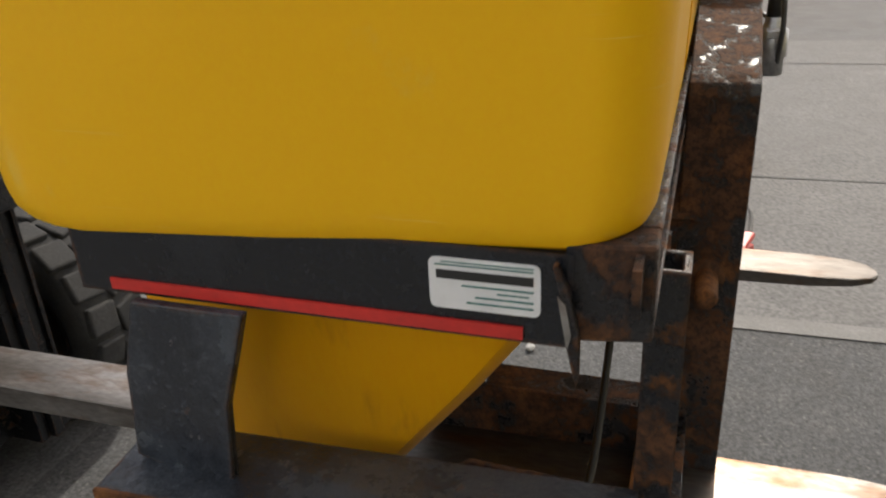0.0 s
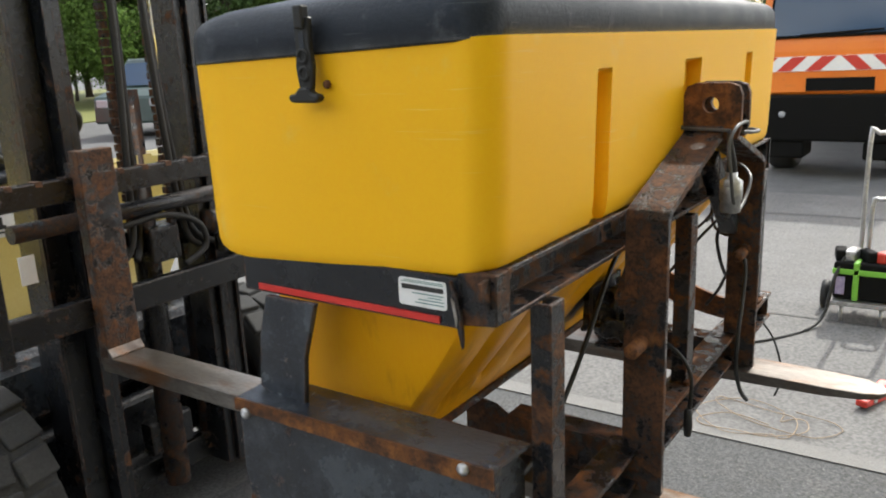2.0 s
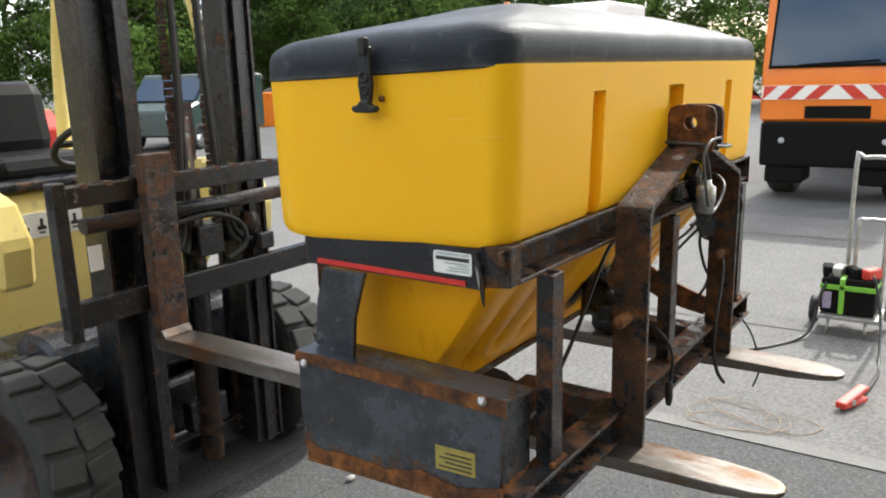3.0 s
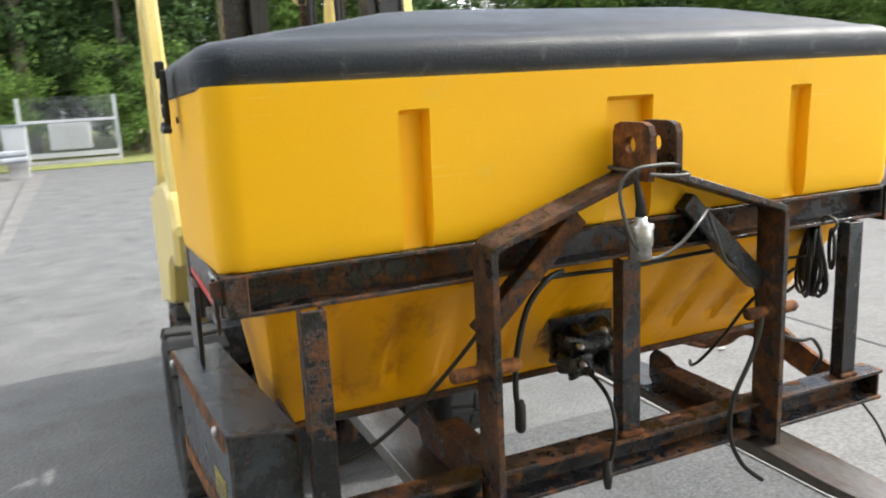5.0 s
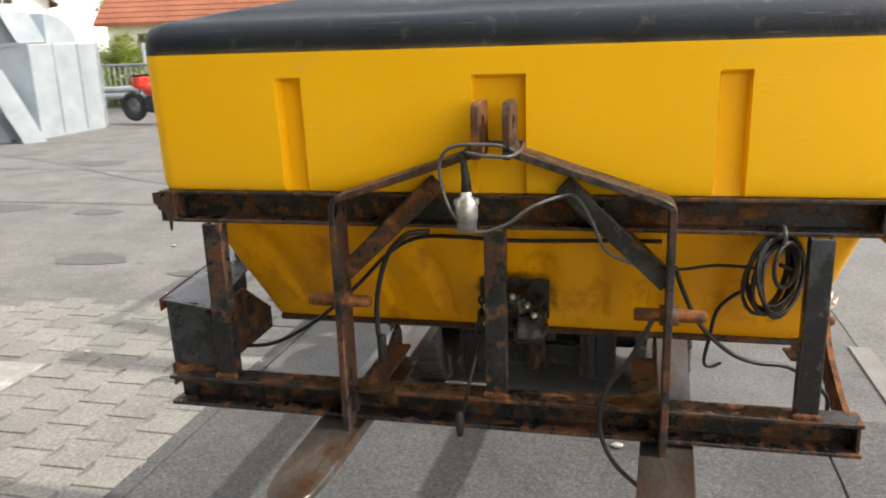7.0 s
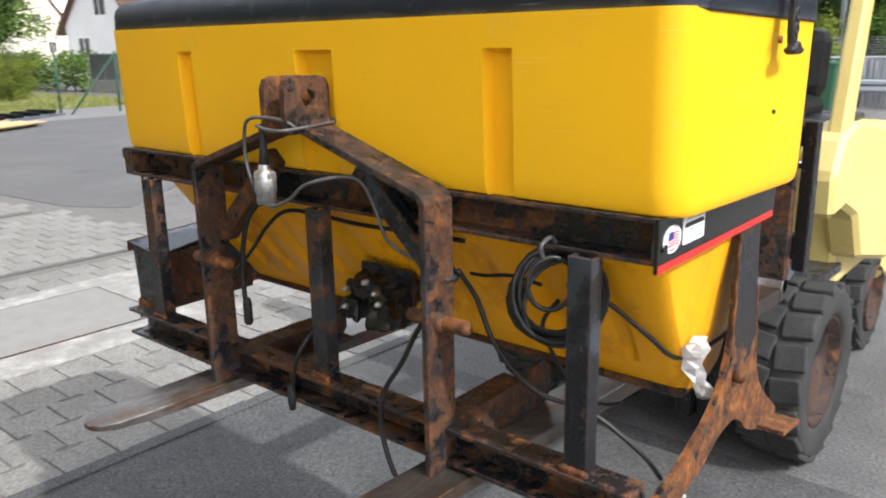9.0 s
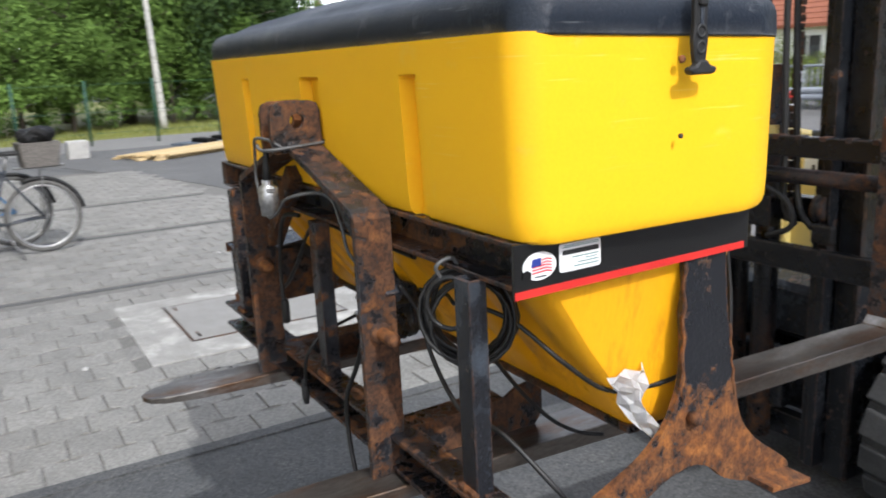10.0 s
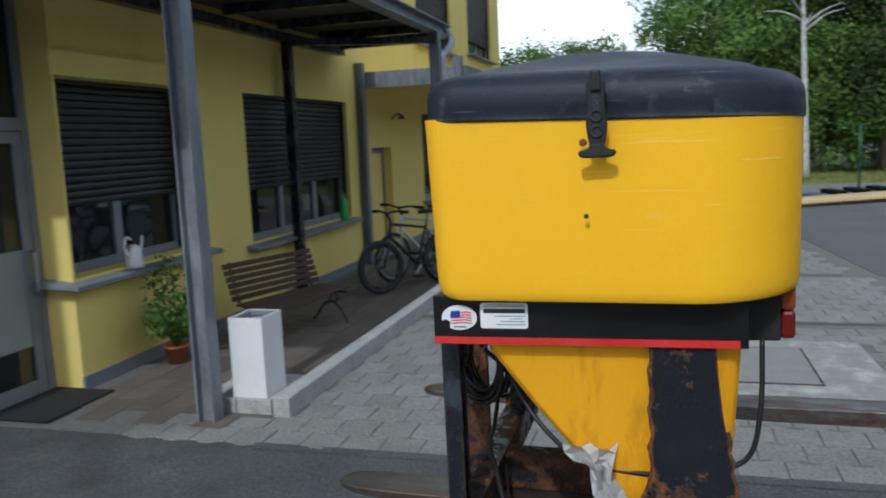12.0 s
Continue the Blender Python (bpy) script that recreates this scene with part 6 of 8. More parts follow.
    for s in (-1, 1):
        part("fork_leg", tube(bmesh.new(), [S @ p for p in (head_b + Vector((0, s * 0.05, 0)), (head_b * 0.4 + ax_f * 0.6) + Vector((0, s * 0.055, 0)), ax_f + Vector((0, s * 0.055, 0)))], 0.014 * k, 8), paint, b)
    part("stem", rod(S @ (head_t + Vector((0, 0, 0.03))), S @ (head_t + Vector((0.05, 0, 0.12))), 0.016), BLKP, b)
    bar = [head_t + Vector((0.0, -0.31, 0.13)), head_t + Vector((0.03, -0.16, 0.14)), head_t + Vector((0.05, 0, 0.12)), head_t + Vector((0.03, 0.16, 0.14)), head_t + Vector((0.0, 0.31, 0.13))]
    part("handlebar", tube(bmesh.new(), [S @ p for p in smooth_path(bar, 4)], 0.012, 8), BLKP, b)
    for s in (-1, 1):
        part("grip", rod(S @ (head_t + Vector((0.012, s * 0.22, 0.135))), S @ (head_t + Vector((0.0, s * 0.33, 0.13))), 0.018), RUB, b)
    if bell:
        part("bell_cover", lathe([(0, -0.04), (0.03, -0.035), (0.05, 0.0), (0.03, 0.035), (0, 0.04)], 1, S @ (head_t + Vector((0.0, 0.36, 0.15))), 12), bell, b, "turquoise bell cover")
    cr = lathe([(0.02, -0.05), (0.085 * k, -0.048), (0.085 * k, -0.042), (0.02, -0.04)], 1, bb, 24)
    part("chainring", cr, GRYP, b)
    for s in (-1, 1):
        q = bb + Vector((s * 0.12 * k, s * 0.07, s * -0.12 * k))
        cm = part("crank", rod(bb + Vector((0, s * 0.06, 0)), q, 0.011), ALU, b)
        part("pedal", boxes((tuple(q + Vector((-0.045, min(0, s * 0.10), -0.012))), tuple(q + Vector((0.045, max(0, s * 0.10), 0.012)))), bev=0.004), RUB, cm)
    part("stand", rod(bb + Vector((-0.1, 0.05, -0.05)), Vector((bb.x - 0.20, 0.22, 0.0)), 0.010), GRYP, b)
    if basket_front:
        c = S @ (head_t + Vector((0.15, 0, 0.0)))
        bs = loft([rounded(c.x - 0.11, c.x + 0.11, c.y - 0.15, c.y + 0.15, 0.05, c.z - 0.14, n=3), rounded(c.x - 0.14, c.x + 0.14, c.y - 0.19, c.y + 0.19, 0.05, c.z + 0.10, n=3)], smooth=False)
        part("front_basket", bs, RUB, b, "black wire front basket")
        hm = bmesh.new()
        bmesh.ops.create_uvsphere(hm, u_segments=20, v_segments=10, radius=1, matrix=Matrix.Translation((c.x, c.y, c.z + 0.09)) @ Matrix.Diagonal((0.125, 0.17, 0.085, 1)))
        hl = part("cycle_helmet", hm, WHTP, b, "white vented cycle helmet in the basket")
        for q in (-0.09, -0.03, 0.03, 0.09):
            part("vent", boxes(((c.x - 0.085, c.y + q - 0.013, c.z + 0.135 - abs(q) * 0.3), (c.x + 0.085, c.y + q + 0.013, c.z + 0.178 - abs(q) * 0.4)), bev=0.005), RUB, hl)
    if rack:
        c = ax_r + Vector((-0.03, 0, r + 0.13))
        part("rack", boxes((tuple(c + Vector((-0.2, -0.06, -0.015))), tuple(c + Vector((0.22, 0.06, 0.0)))), bev=0.004), GRYP, b)
        for s in (-1, 1):
            part("rack_stay", rod(c + Vector((0, s * 0.06, 0)), ax_r + Vector((0, s * 0.07, 0)), 0.006), GRYP, b)
        bs = part("rear_basket", loft([rounded(c.x - 0.15, c.x + 0.15, -0.12, 0.12, 0.03, c.z + 0.002, n=3), rounded(c.x - 0.18, c.x + 0.18, -0.15, 0.15, 0.03, c.z + 0.22, n=3)], smooth=False), WICK, b, "grey wicker rear basket")
        bag = bmesh.new()
        bmesh.ops.create_icosphere(bag, subdivisions=3, radius=1, matrix=Matrix.Translation((c.x, 0, c.z + 0.27)) @ Matrix.Diagonal((0.17, 0.13, 0.09, 1)))
        for v in bag.verts:
            v.co += v.normal * 0.045 * noise.noise(v.co * 11)
        part("bag", bag, BLKV, bs, "black bag in the basket")
    b.matrix_basis = m
    return b


def between(rear, front):
    a = math.atan2(front[1] - rear[1], front[0] - rear[0])
    return Matrix.Translation(((rear[0] + front[0]) / 2, (rear[1] + front[1]) / 2, rear[2] if len(rear) > 2 else 0.014)) @ Matrix.Rotation(a, 4, "Z")


bicycle("black mountain bike with fat tyres on the terrace", BLKP, 0.28, -8, between((-6.36, -1.99), (-5.60, -2.43)), fat=0.030)
bicycle("white and black bicycle behind the mountain bike", WHTP, 0.28, 6, between((-7.05, -2.06), (-6.25, -2.55)))
bicycle("blue city bicycle parked on the pavers", BLUP, 0.34, 46, between((-6.96, -0.42), (-6.92, -1.42)), fender=True, bell=plain("turquoise_plastic", (0.02, 0.36, 0.42), 0.4))
bicycle("grey bicycle with a helmet basket and wicker basket", DGRY, 0.335, 62, between((-6.48, -0.18), (-6.36, -1.20)), basket_front=True, rack=True, fender=True)

# ---- yard: vehicles, kit, fences ----
ORA = surf("municipal_orange", [(0.3, (0.72, 0.17, 0.012)), (0.7, (0.78, 0.21, 0.02))], 3, 0.4, fine_amt=0.06, bump=0.03, stain=((0.5, 0.15, 0.03), 4, 0.65, 0.8))
VBLK = surf("black_bumper", [(0.3, grey(0.004)), (0.7, grey(0.008))], 8, 0.85, fine_amt=0.1, bump=0.1, spec=0.15)
VWHT = surf("white_vehicle_paint", [(0.3, grey(0.66)), (0.7, grey(0.74))], 3, 0.35, fine_amt=0.04, bump=0.0)
VRED = surf("red_paint", [(0.3, (0.5, 0.03, 0.02)), (0.7, (0.58, 0.05, 0.03))], 5, 0.4, fine_amt=0.06, bump=0.02)
WSCR = pane_glass("windscreen", (0.020, 0.045, 0.090), 0.0)
CLEAR = plain("headlamp_glass", (0.30, 0.31, 0.33), 0.1)
PALEG = surf("pale_grey_enamel", [(0.3, (0.40, 0.41, 0.42)), (0.7, (0.47, 0.48, 0.49))], 4, 0.5, fine_amt=0.06, bump=0.03)


def lorry(name, label, x, y0, y1, paint, chevron, bumper, h=2.75):
    """A short-nosed lorry that faces -x, its front at x."""
    t = thing(name, (x + 1.5, (y0 + y1) / 2, 0), label, "lorry")
    cab = part("cab", prism([(x, 0.92), (x, 1.44), (x + 0.22, h - 0.15), (x + 0.4, h), (x + 1.9, h), (x + 1.95, 0.92)], 1, y0, y1, 0.04), paint, t)
    n = Vector((-(h - 0.15 - 1.44), 0, 0.22)).normalized()
    ws = []
    for u, v in ((0.055, 0.10), (0.075, 0.90), (0.925, 0.90), (0.945, 0.10)):
        ws.append((x + 0.22 * v - 0.012, y0 + (y1 - y0) * u, 1.44 + (h - 0.15 - 1.44) * v))
    bm = bmesh.new()
    loft([ws, [(a - 0.012, b, c) for a, b, c in ws]], bm=bm, smooth=False)
    wn = part("windscreen", bm, WSCR, cab)
    part("wiper", rod((x - 0.02, y0 + 0.75 * (y1 - y0), 1.57), (x - 0.015, y0 + 0.25 * (y1 - y0), 1.60), 0.010), VBLK, wn)
    gasket = [(a - 0.014, b, c) for a, b, c in ws]
    part("windscreen_gasket", tube(bmesh.new(), gasket, 0.022, 6, True), VBLK, wn)
    part("side_glass", boxes(((x + 0.35, y1 - 0.005, 1.62), (x + 1.4, y1 + 0.008, h - 0.3))), WSCR, cab)
    b = part("bumper", boxes(((x - 0.10, y0 + 0.04, 0.42), (x + 0.5, y1 - 0.04, 0.93)), ((x - 0.06, y0 + 0.10, 0.22), (x + 0.45, y0 + 0.52, 0.42)), ((x - 0.06, y1 - 0.52, 0.22), (x + 0.45, y1 - 0.10, 0.42)), bev=0.03), bumper, t)
    for y in (y0 + 0.28, y1 - 0.28):
        part("headlamp", lathe([(0, -0.02), (0.034, -0.02), (0.04, 0.02), (0, 0.02)], 0, (x - 0.10, y, 0.72), 16), CLEAR, b)
    part("tow_plate", boxes(((x - 0.106, (y0 + y1) / 2 - 0.26, 0.50), (x - 0.101, (y0 + y1) / 2 + 0.26, 0.60))), VBLK, b)
    part("grille", boxes(((x - 0.012, (y0 + y1) / 2 - 0.36, 0.97), (x - 0.001, (y0 + y1) / 2 + 0.32, 1.11))), VBLK, cab)
    if chevron:
        z0, z1 = 1.185, 1.345
        bd = part("warning_board", boxes(((x - 0.022, y0 + 0.02, z0), (x - 0.004, y1 - 0.02, z1))), WHITE, t, "red and white chevron warning board")
        mid = (y0 + y1) / 2
        k = 0
        for s in (-1, 1):
            for j in range(4):
                ya = mid + s * (0.02 + 0.30 * j)
                yb = ya + s * 0.15
                sh = -s * 0.20
                part("chevron", prism([(ya + sh * 0 + s * 0.16, z0 + 0.004), (min(max(yb + s * 0.16, y0 + 0.03), y1 - 0.03), z0 + 0.004), (yb, z1 - 0.004), (ya, z1 - 0.004)] if s > 0 else [(ya, z1 - 0.004), (yb, z1 - 0.004), (max(yb - 0.16, y0 + 0.03), z0 + 0.004), (ya - 0.16, z0 + 0.004)], 0, x - 0.026, x - 0.023), VRED, bd)
    for xx in (x + 0.75, x + 4.2):
        for y in (y0 + 0.03, y1 - 0.33):
            wl_ = part("wheel", lathe([(0, -0.02), (0.25, -0.02), (0.27, -0.11), (0.30, -0.11), (0.30, 0.11), (0.27, 0.11), (0.2, 0.02), (0, 0.02)], 1, (xx, y + 0.15, 0.48), 24), GRYP, t)
            part("tyre", lathe([(0.29, -0.15), (0.45, -0.15), (0.48, -0.10), (0.48, 0.10), (0.45, 0.15), (0.29, 0.15)], 1, (xx, y + 0.15, 0.48), 32), TYRE, wl_)
    part("chassis", boxes(((x + 0.4, y0 + 0.5, 0.5), (x + 5.4, y1 - 0.5, 0.8))), VBLK, t)
    part("tipper_body", boxes(((x + 2.1, y0, 0.95), (x + 5.4, y1, 1.75)), bev=0.03), paint, t)
    part("beacon", lathe([(0, 0), (0.07, 0), (0.07, 0.05), (0.05, 0.14), (0, 0.15)], 2, (x + 0.8, y1 - 0.3, h), 14), ORGL, t)
    return t


lorry("municipal_lorry", "orange municipal lorry with a chevron warning board", 8.05, 0.05, 1.68, ORA, True, VBLK)
lorry("road_lorry", "white lorry with a red front bumper", 9.3, 4.3, 6.6, VWHT, False, VRED, 2.6)


def van(label, m, paint, L=4.6, h=2.1, w_=1.9, name="van"):
    v = thing(name, (0, 0, 0), label, "van", "parked vans")
    bd = part("body", prism([(-L / 2, 0.35), (-L / 2, h - 0.1), (-L / 2 + 0.1, h), (L / 2 - 1.5, h), (L / 2 - 0.85, 1.15), (L / 2 - 0.05, 0.95), (L / 2, 0.35)], 1, -w_ / 2, w_ / 2, 0.05), paint, v)
    part("windscreen", prism([(L / 2 - 1.42, h - 0.12), (L / 2 - 0.86, 1.18), (L / 2 - 0.80, 1.18), (L / 2 - 1.36, h - 0.10)], 1, -w_ / 2 + 0.1, w_ / 2 - 0.1), WSCR, bd)
    for s in (-1, 1):
        part("side_window", boxes(((L / 2 - 2.2, s * w_ / 2 - 0.006, 1.2), (L / 2 - 1.35, s * w_ / 2 + 0.006, h - 0.3))), WSCR, bd)
        for x in (-L / 2 + 0.8, L / 2 - 0.8):
            wv = part("wheel", lathe([(0, -0.02), (0.2, -0.02), (0.2, 0.08), (0, 0.02)], 1, (x, s * (w_ / 2 - 0.08), 0.32), 18), ALU, v)
            part("tyre", lathe([(0.19, -0.1), (0.30, -0.1), (0.32, -0.06), (0.32, 0.06), (0.30, 0.1), (0.19, 0.1)], 1, (x, s * (w_ / 2 - 0.08), 0.32), 26), TYRE, wv)
        part("lamp", boxes(((L / 2 - 0.12, s * 0.7 - 0.15, 0.72), (L / 2 - 0.02, s * 0.7 + 0.15, 0.90)), bev=0.02), CLEAR, bd)
    v.matrix_basis = m
    return v


van("dark green van parked across the yard", pose(11.5, 16.5, 0, rz=200), surf("dark_green_van_paint", [(0.3, (0.020, 0.040, 0.035)), (0.7, (0.03, 0.055, 0.05))], 3, 0.35, fine_amt=0.04, bump=0), 4.2, 1.8)
van("white box van parked across the yard", pose(6.3, 20.5, 0, rz=250), PALEG, 5.2, 2.5, 2.0)
van("blue-grey van parked across the yard", pose(15.5, 13.0, 0, rz=190), surf("blue_van_paint", [(0.3, (0.10, 0.16, 0.22)), (0.7, (0.13, 0.19, 0.26))], 3, 0.35, fine_amt=0.04, bump=0), 4.4, 1.8)
sk_ = thing("skip_container", (18.2, 21.0, 0), "orange steel container on the far yard", "container")
part("body", prism([(20.2, 0.0), (20.0, 1.1), (22.2, 1.1), (22.0, 0.0)], 0, 17.5, 18.9, 0.02), ORA, sk_)
part("rim", boxes(((17.45, 19.95, 1.1), (18.95, 22.25, 1.16)), bev=0.01), ORA, sk_)
rm_ = thing("red_implement", (7.4, 17.2, 0), "red mounted implement on the far yard", "implement")
part("body", prism([(16.6, 0.0), (16.5, 0.7), (17.0, 1.1), (17.8, 0.9), (17.9, 0.0)], 0, 6.8, 8.0, 0.04), VRED, rm_)

# starter kit on a hand truck, cable clamp and loose wires
kit = thing("starter_pack", (3.25, -0.13, 0), "black battery starter with green strap on a small hand truck", "starter pack")
GRN = surf("green_strap", [(0.3, (0.16, 0.42, 0.04)), (0.7, (0.20, 0.50, 0.06))], 20, 0.6, fine_amt=0.1, bump=0.1)
part("battery", boxes(((3.14, -0.26, 0.13), (3.34, 0.03, 0.34)), bev=0.01), VBLK, kit)
part("strap", boxes(((3.13, -0.265, 0.275), (3.35, 0.035, 0.305)), bev=0.004), GRN, kit)
part("strap", boxes(((3.13, -0.10, 0.128), (3.35, -0.07, 0.345)), bev=0.004), GRN, kit)
part("label", boxes(((3.128, -0.03, 0.16), (3.136, 0.015, 0.26))), surf("purple_label", [(0.3, (0.25, 0.2, 0.4)), (0.7, (0.5, 0.45, 0.6))], 40, 0.5, fine_amt=0.1, bump=0), kit)
for i, (y, c) in enumerate(((-0.22, VRED), (-0.05, ALU), (0.01, VBLK), (-0.13, VBLK))):
    part("terminal_clamp", box(bmesh.new(), (3.18, y - 0.03, 0.335), (3.30, y + 0.03, 0.40), 0.012, Matrix.Rotation(0.4 * (i - 1.5), 3, "Z")), c, kit)
for dy, hh, xx in ((0.115, 1.03, 3.38), (0.075, 0.66, 3.36)):
    part("handle", tube(bmesh.new(), smooth_path([(xx, -0.19 - dy, 0.05), (xx + 0.02, -0.19 - dy, hh - 0.05), (xx + 0.02, -0.17 - dy * 0.8, hh), (xx + 0.02, -0.21 + dy * 0.8, hh), (xx + 0.02, -0.19 + dy, hh - 0.05), (xx, -0.19 + dy, 0.05)], 3), 0.013, 10), ALU, kit, "silver tube handle")
part("toe_plate", boxes(((3.10, -0.30, 0.10), (3.38, 0.05, 0.125)), bev=0.003), ALU, kit)
for y in (-0.02, -0.22):
    part("leg", rod((3.15, y, 0.10), (3.13, y, 0.0), 0.010), ALU, kit)
for y in (-0.37, 0.09):
    wk = part("castor", lathe([(0, -0.02), (0.03, -0.02), (0.03, 0.02), (0, 0.02)], 1, (3.36, y, 0.085), 12), ALU, kit)
    part("tyre", lathe([(0.045, -0.02), (0.08, -0.022), (0.085, 0), (0.08, 0.022), (0.045, 0.02)], 1, (3.36, y, 0.085), 22), RUB, wk)
    part("spoke_disc", lathe([(0.028, -0.008), (0.047, -0.008), (0.047, 0.008), (0.028, 0.008)], 1, (3.36, y, 0.085), 12), GRYP, wk)
part("jump_cable", tube(bmesh.new(), smooth_path([(3.2, -0.02, 0.37), (3.10, 0.02, 0.25), (3.02, 0.05, 0.06), (2.85, 0.12, 0.012), (2.6, 0.28, 0.012), (2.4, 0.5, 0.012), (2.2, 0.75, 0.012)], 6), 0.010, 8), CABLE, kit)
part("jump_cable", tube(bmesh.new(), smooth_path([(3.18, -0.24, 0.37), (3.05, -0.30, 0.2), (2.75, -0.34, 0.012), (2.5, -0.36, 0.012), (2.2, -0.34, 0.02)], 6), 0.008, 8), CABLE, kit)
cl = thing("jump_clamp", (2.12, -0.30, 0), "red insulated jump-lead clamp lying on the concrete", "cable clamp")
for a, z in ((6, 0.02), (-7, 0.05)):
    part("jaw", box(bmesh.new(), (2.02, -0.325, z - 0.012), (2.25, -0.275, z + 0.014), 0.008, Matrix.Rotation(radians(a), 3, "Y")), VRED, cl)
part("spring", rod((2.10, -0.33, 0.035), (2.10, -0.27, 0.035), 0.014), ALU, cl)
cl.rotation_euler = (0, 0, radians(-18))
cl.location += Vector((-0.10, 0.09, 0))
kit.location += Vector((-0.03, 0.09, 0))
TWINE = surf("tan_twine", [(0.3, (0.30, 0.22, 0.15)), (0.7, (0.38, 0.29, 0.2))], 30, 0.8, fine_amt=0.2, bump=0.2)
tw = []
for k in range(34):
    a = 2 * math.pi * k / 11.3 + 0.5 * math.sin(k * 0.9)
    q = 0.07 + 0.19 * abs(math.sin(k * 0.57) * math.cos(k * 0.23))
    tw.append((1.52 + 0.02 * k * 0.3 + q * math.cos(a), 0.12 + q * 1.2 * math.sin(a), 0.014 + 0.004 * math.sin(k)))
solo("loose_twine", tube(bmesh.new(), smooth_path(tw, 4), 0.002, 6), TWINE, "loose loops of tan twine on the ground", "twine")
for p in ((2.25, 2.1), (0.25, 1.35), (-3.4, 4.1), (-2.6, 1.9), (1.1, 0.5), (-2.9, -0.3), (-5.3, 1.1), (1.35, 3.0)):
    st_ = bmesh.new()
    bmesh.ops.create_icosphere(st_, subdivisions=2, radius=1, matrix=Matrix.Translation((*p, 0.016)) @ Matrix.Diagonal((0.022, 0.016, 0.010, 1)))
    for v in st_.verts:
        v.co += Vector((0.005, 0.004, 0.002)) * noise.noise(v.co * 90)
    solo("pebble", st_, KERB, "small pale pebble on the ground", "pebble", "pebbles")

# crash barrier, railing, bins and boxes at the far edge
GAL = surf("galvanised_steel", [(0.3, (0.21, 0.23, 0.255)), (0.6, (0.28, 0.30, 0.33)), (0.8, (0.36, 0.38, 0.41))], 2.5, 0.5, metal=0.2, fine_amt=0.12, bump=0.06)
P0, P1 = Vector((-14.5, 14.9, 0)), Vector((-2.3, 19.95, 0))
DV = (P1 - P0).normalized()
NV = Vector((-DV.y, DV.x, 0))
LEN = (P1 - P0).length


def along(d, out=0.0, z=0.0):
    p = P0 + DV * d + NV * out
    return Vector((p.x, p.y, z))


bar = thing("crash_barrier", tuple(along(LEN / 2)), "grey galvanised crash barrier along the yard", "crash barrier")
prof = [(0.0, 0.40), (0.05, 0.45), (0.05, 0.50), (0.0, 0.55), (0.05, 0.60), (0.05, 0.66), (0.0, 0.70), (-0.02, 0.70), (0.03, 0.655), (0.03, 0.605), (-0.02, 0.55), (0.03, 0.495), (0.03, 0.455), (-0.02, 0.40)]
bm = bmesh.new()
loft([[tuple(along(d, -o - 0.02, z)) for o, z in prof] for d in (0, LEN / 2, LEN)], bm=bm, smooth=False)
part("rail", bm, GAL, bar)
for k in range(7):
    d = 0.4 + k * 1.9
    p = along(d, 0.06)
    part("post", boxes(((p.x - 0.05, p.y - 0.04, 0), (p.x + 0.05, p.y + 0.04, 0.68)), bev=0.004), GAL, bar)
fen = thing("picket_railing", tuple(along(LEN / 2, 1.0)), "grey steel picket railing behind the barrier", "railing")
for z in (1.18, 0.55):
    part("rail", tube(bmesh.new(), [along(0, 1.0, z), along(LEN, 1.0, z)], 0.03, 8), GAL, fen)
for k in range(97):
    part("picket", tube(bmesh.new(), [along(0.15 + 0.135 * k, 1.0, 0.1), along(0.15 + 0.135 * k, 1.0, 1.17)], 0.014, 5), GAL, fen)
for k in range(7):
    part("post", tube(bmesh.new(), [along(0.1 + 2.0 * k, 1.02, 0.0), along(0.1 + 2.0 * k, 1.02, 1.20)], 0.035, 6), GAL, fen)
mf = thing("mesh_fence", tuple(along(10, 2.2)), "grey wire-mesh fence above the railing", "fence")
for k in range(5):
    part("post", tube(bmesh.new(), [along(3 + 2.5 * k, 2.2, 0), along(3 + 2.5 * k, 2.2, 1.72)], 0.045, 6), GAL, mf)
wires = bmesh.new()
for k in range(9):
    tube(wires, [along(3, 2.2, 1.16 + 0.062 * k), along(13.0, 2.2, 1.16 + 0.062 * k)], 0.004, 4)
for k in range(50):
    tube(wires, [along(3 + 0.2 * k, 2.2, 1.16), along(3 + 0.2 * k, 2.2, 1.66)], 0.0025, 3, cap=False)
part("wire_mesh", wires, GAL, mf)["kind"] = "stuff"


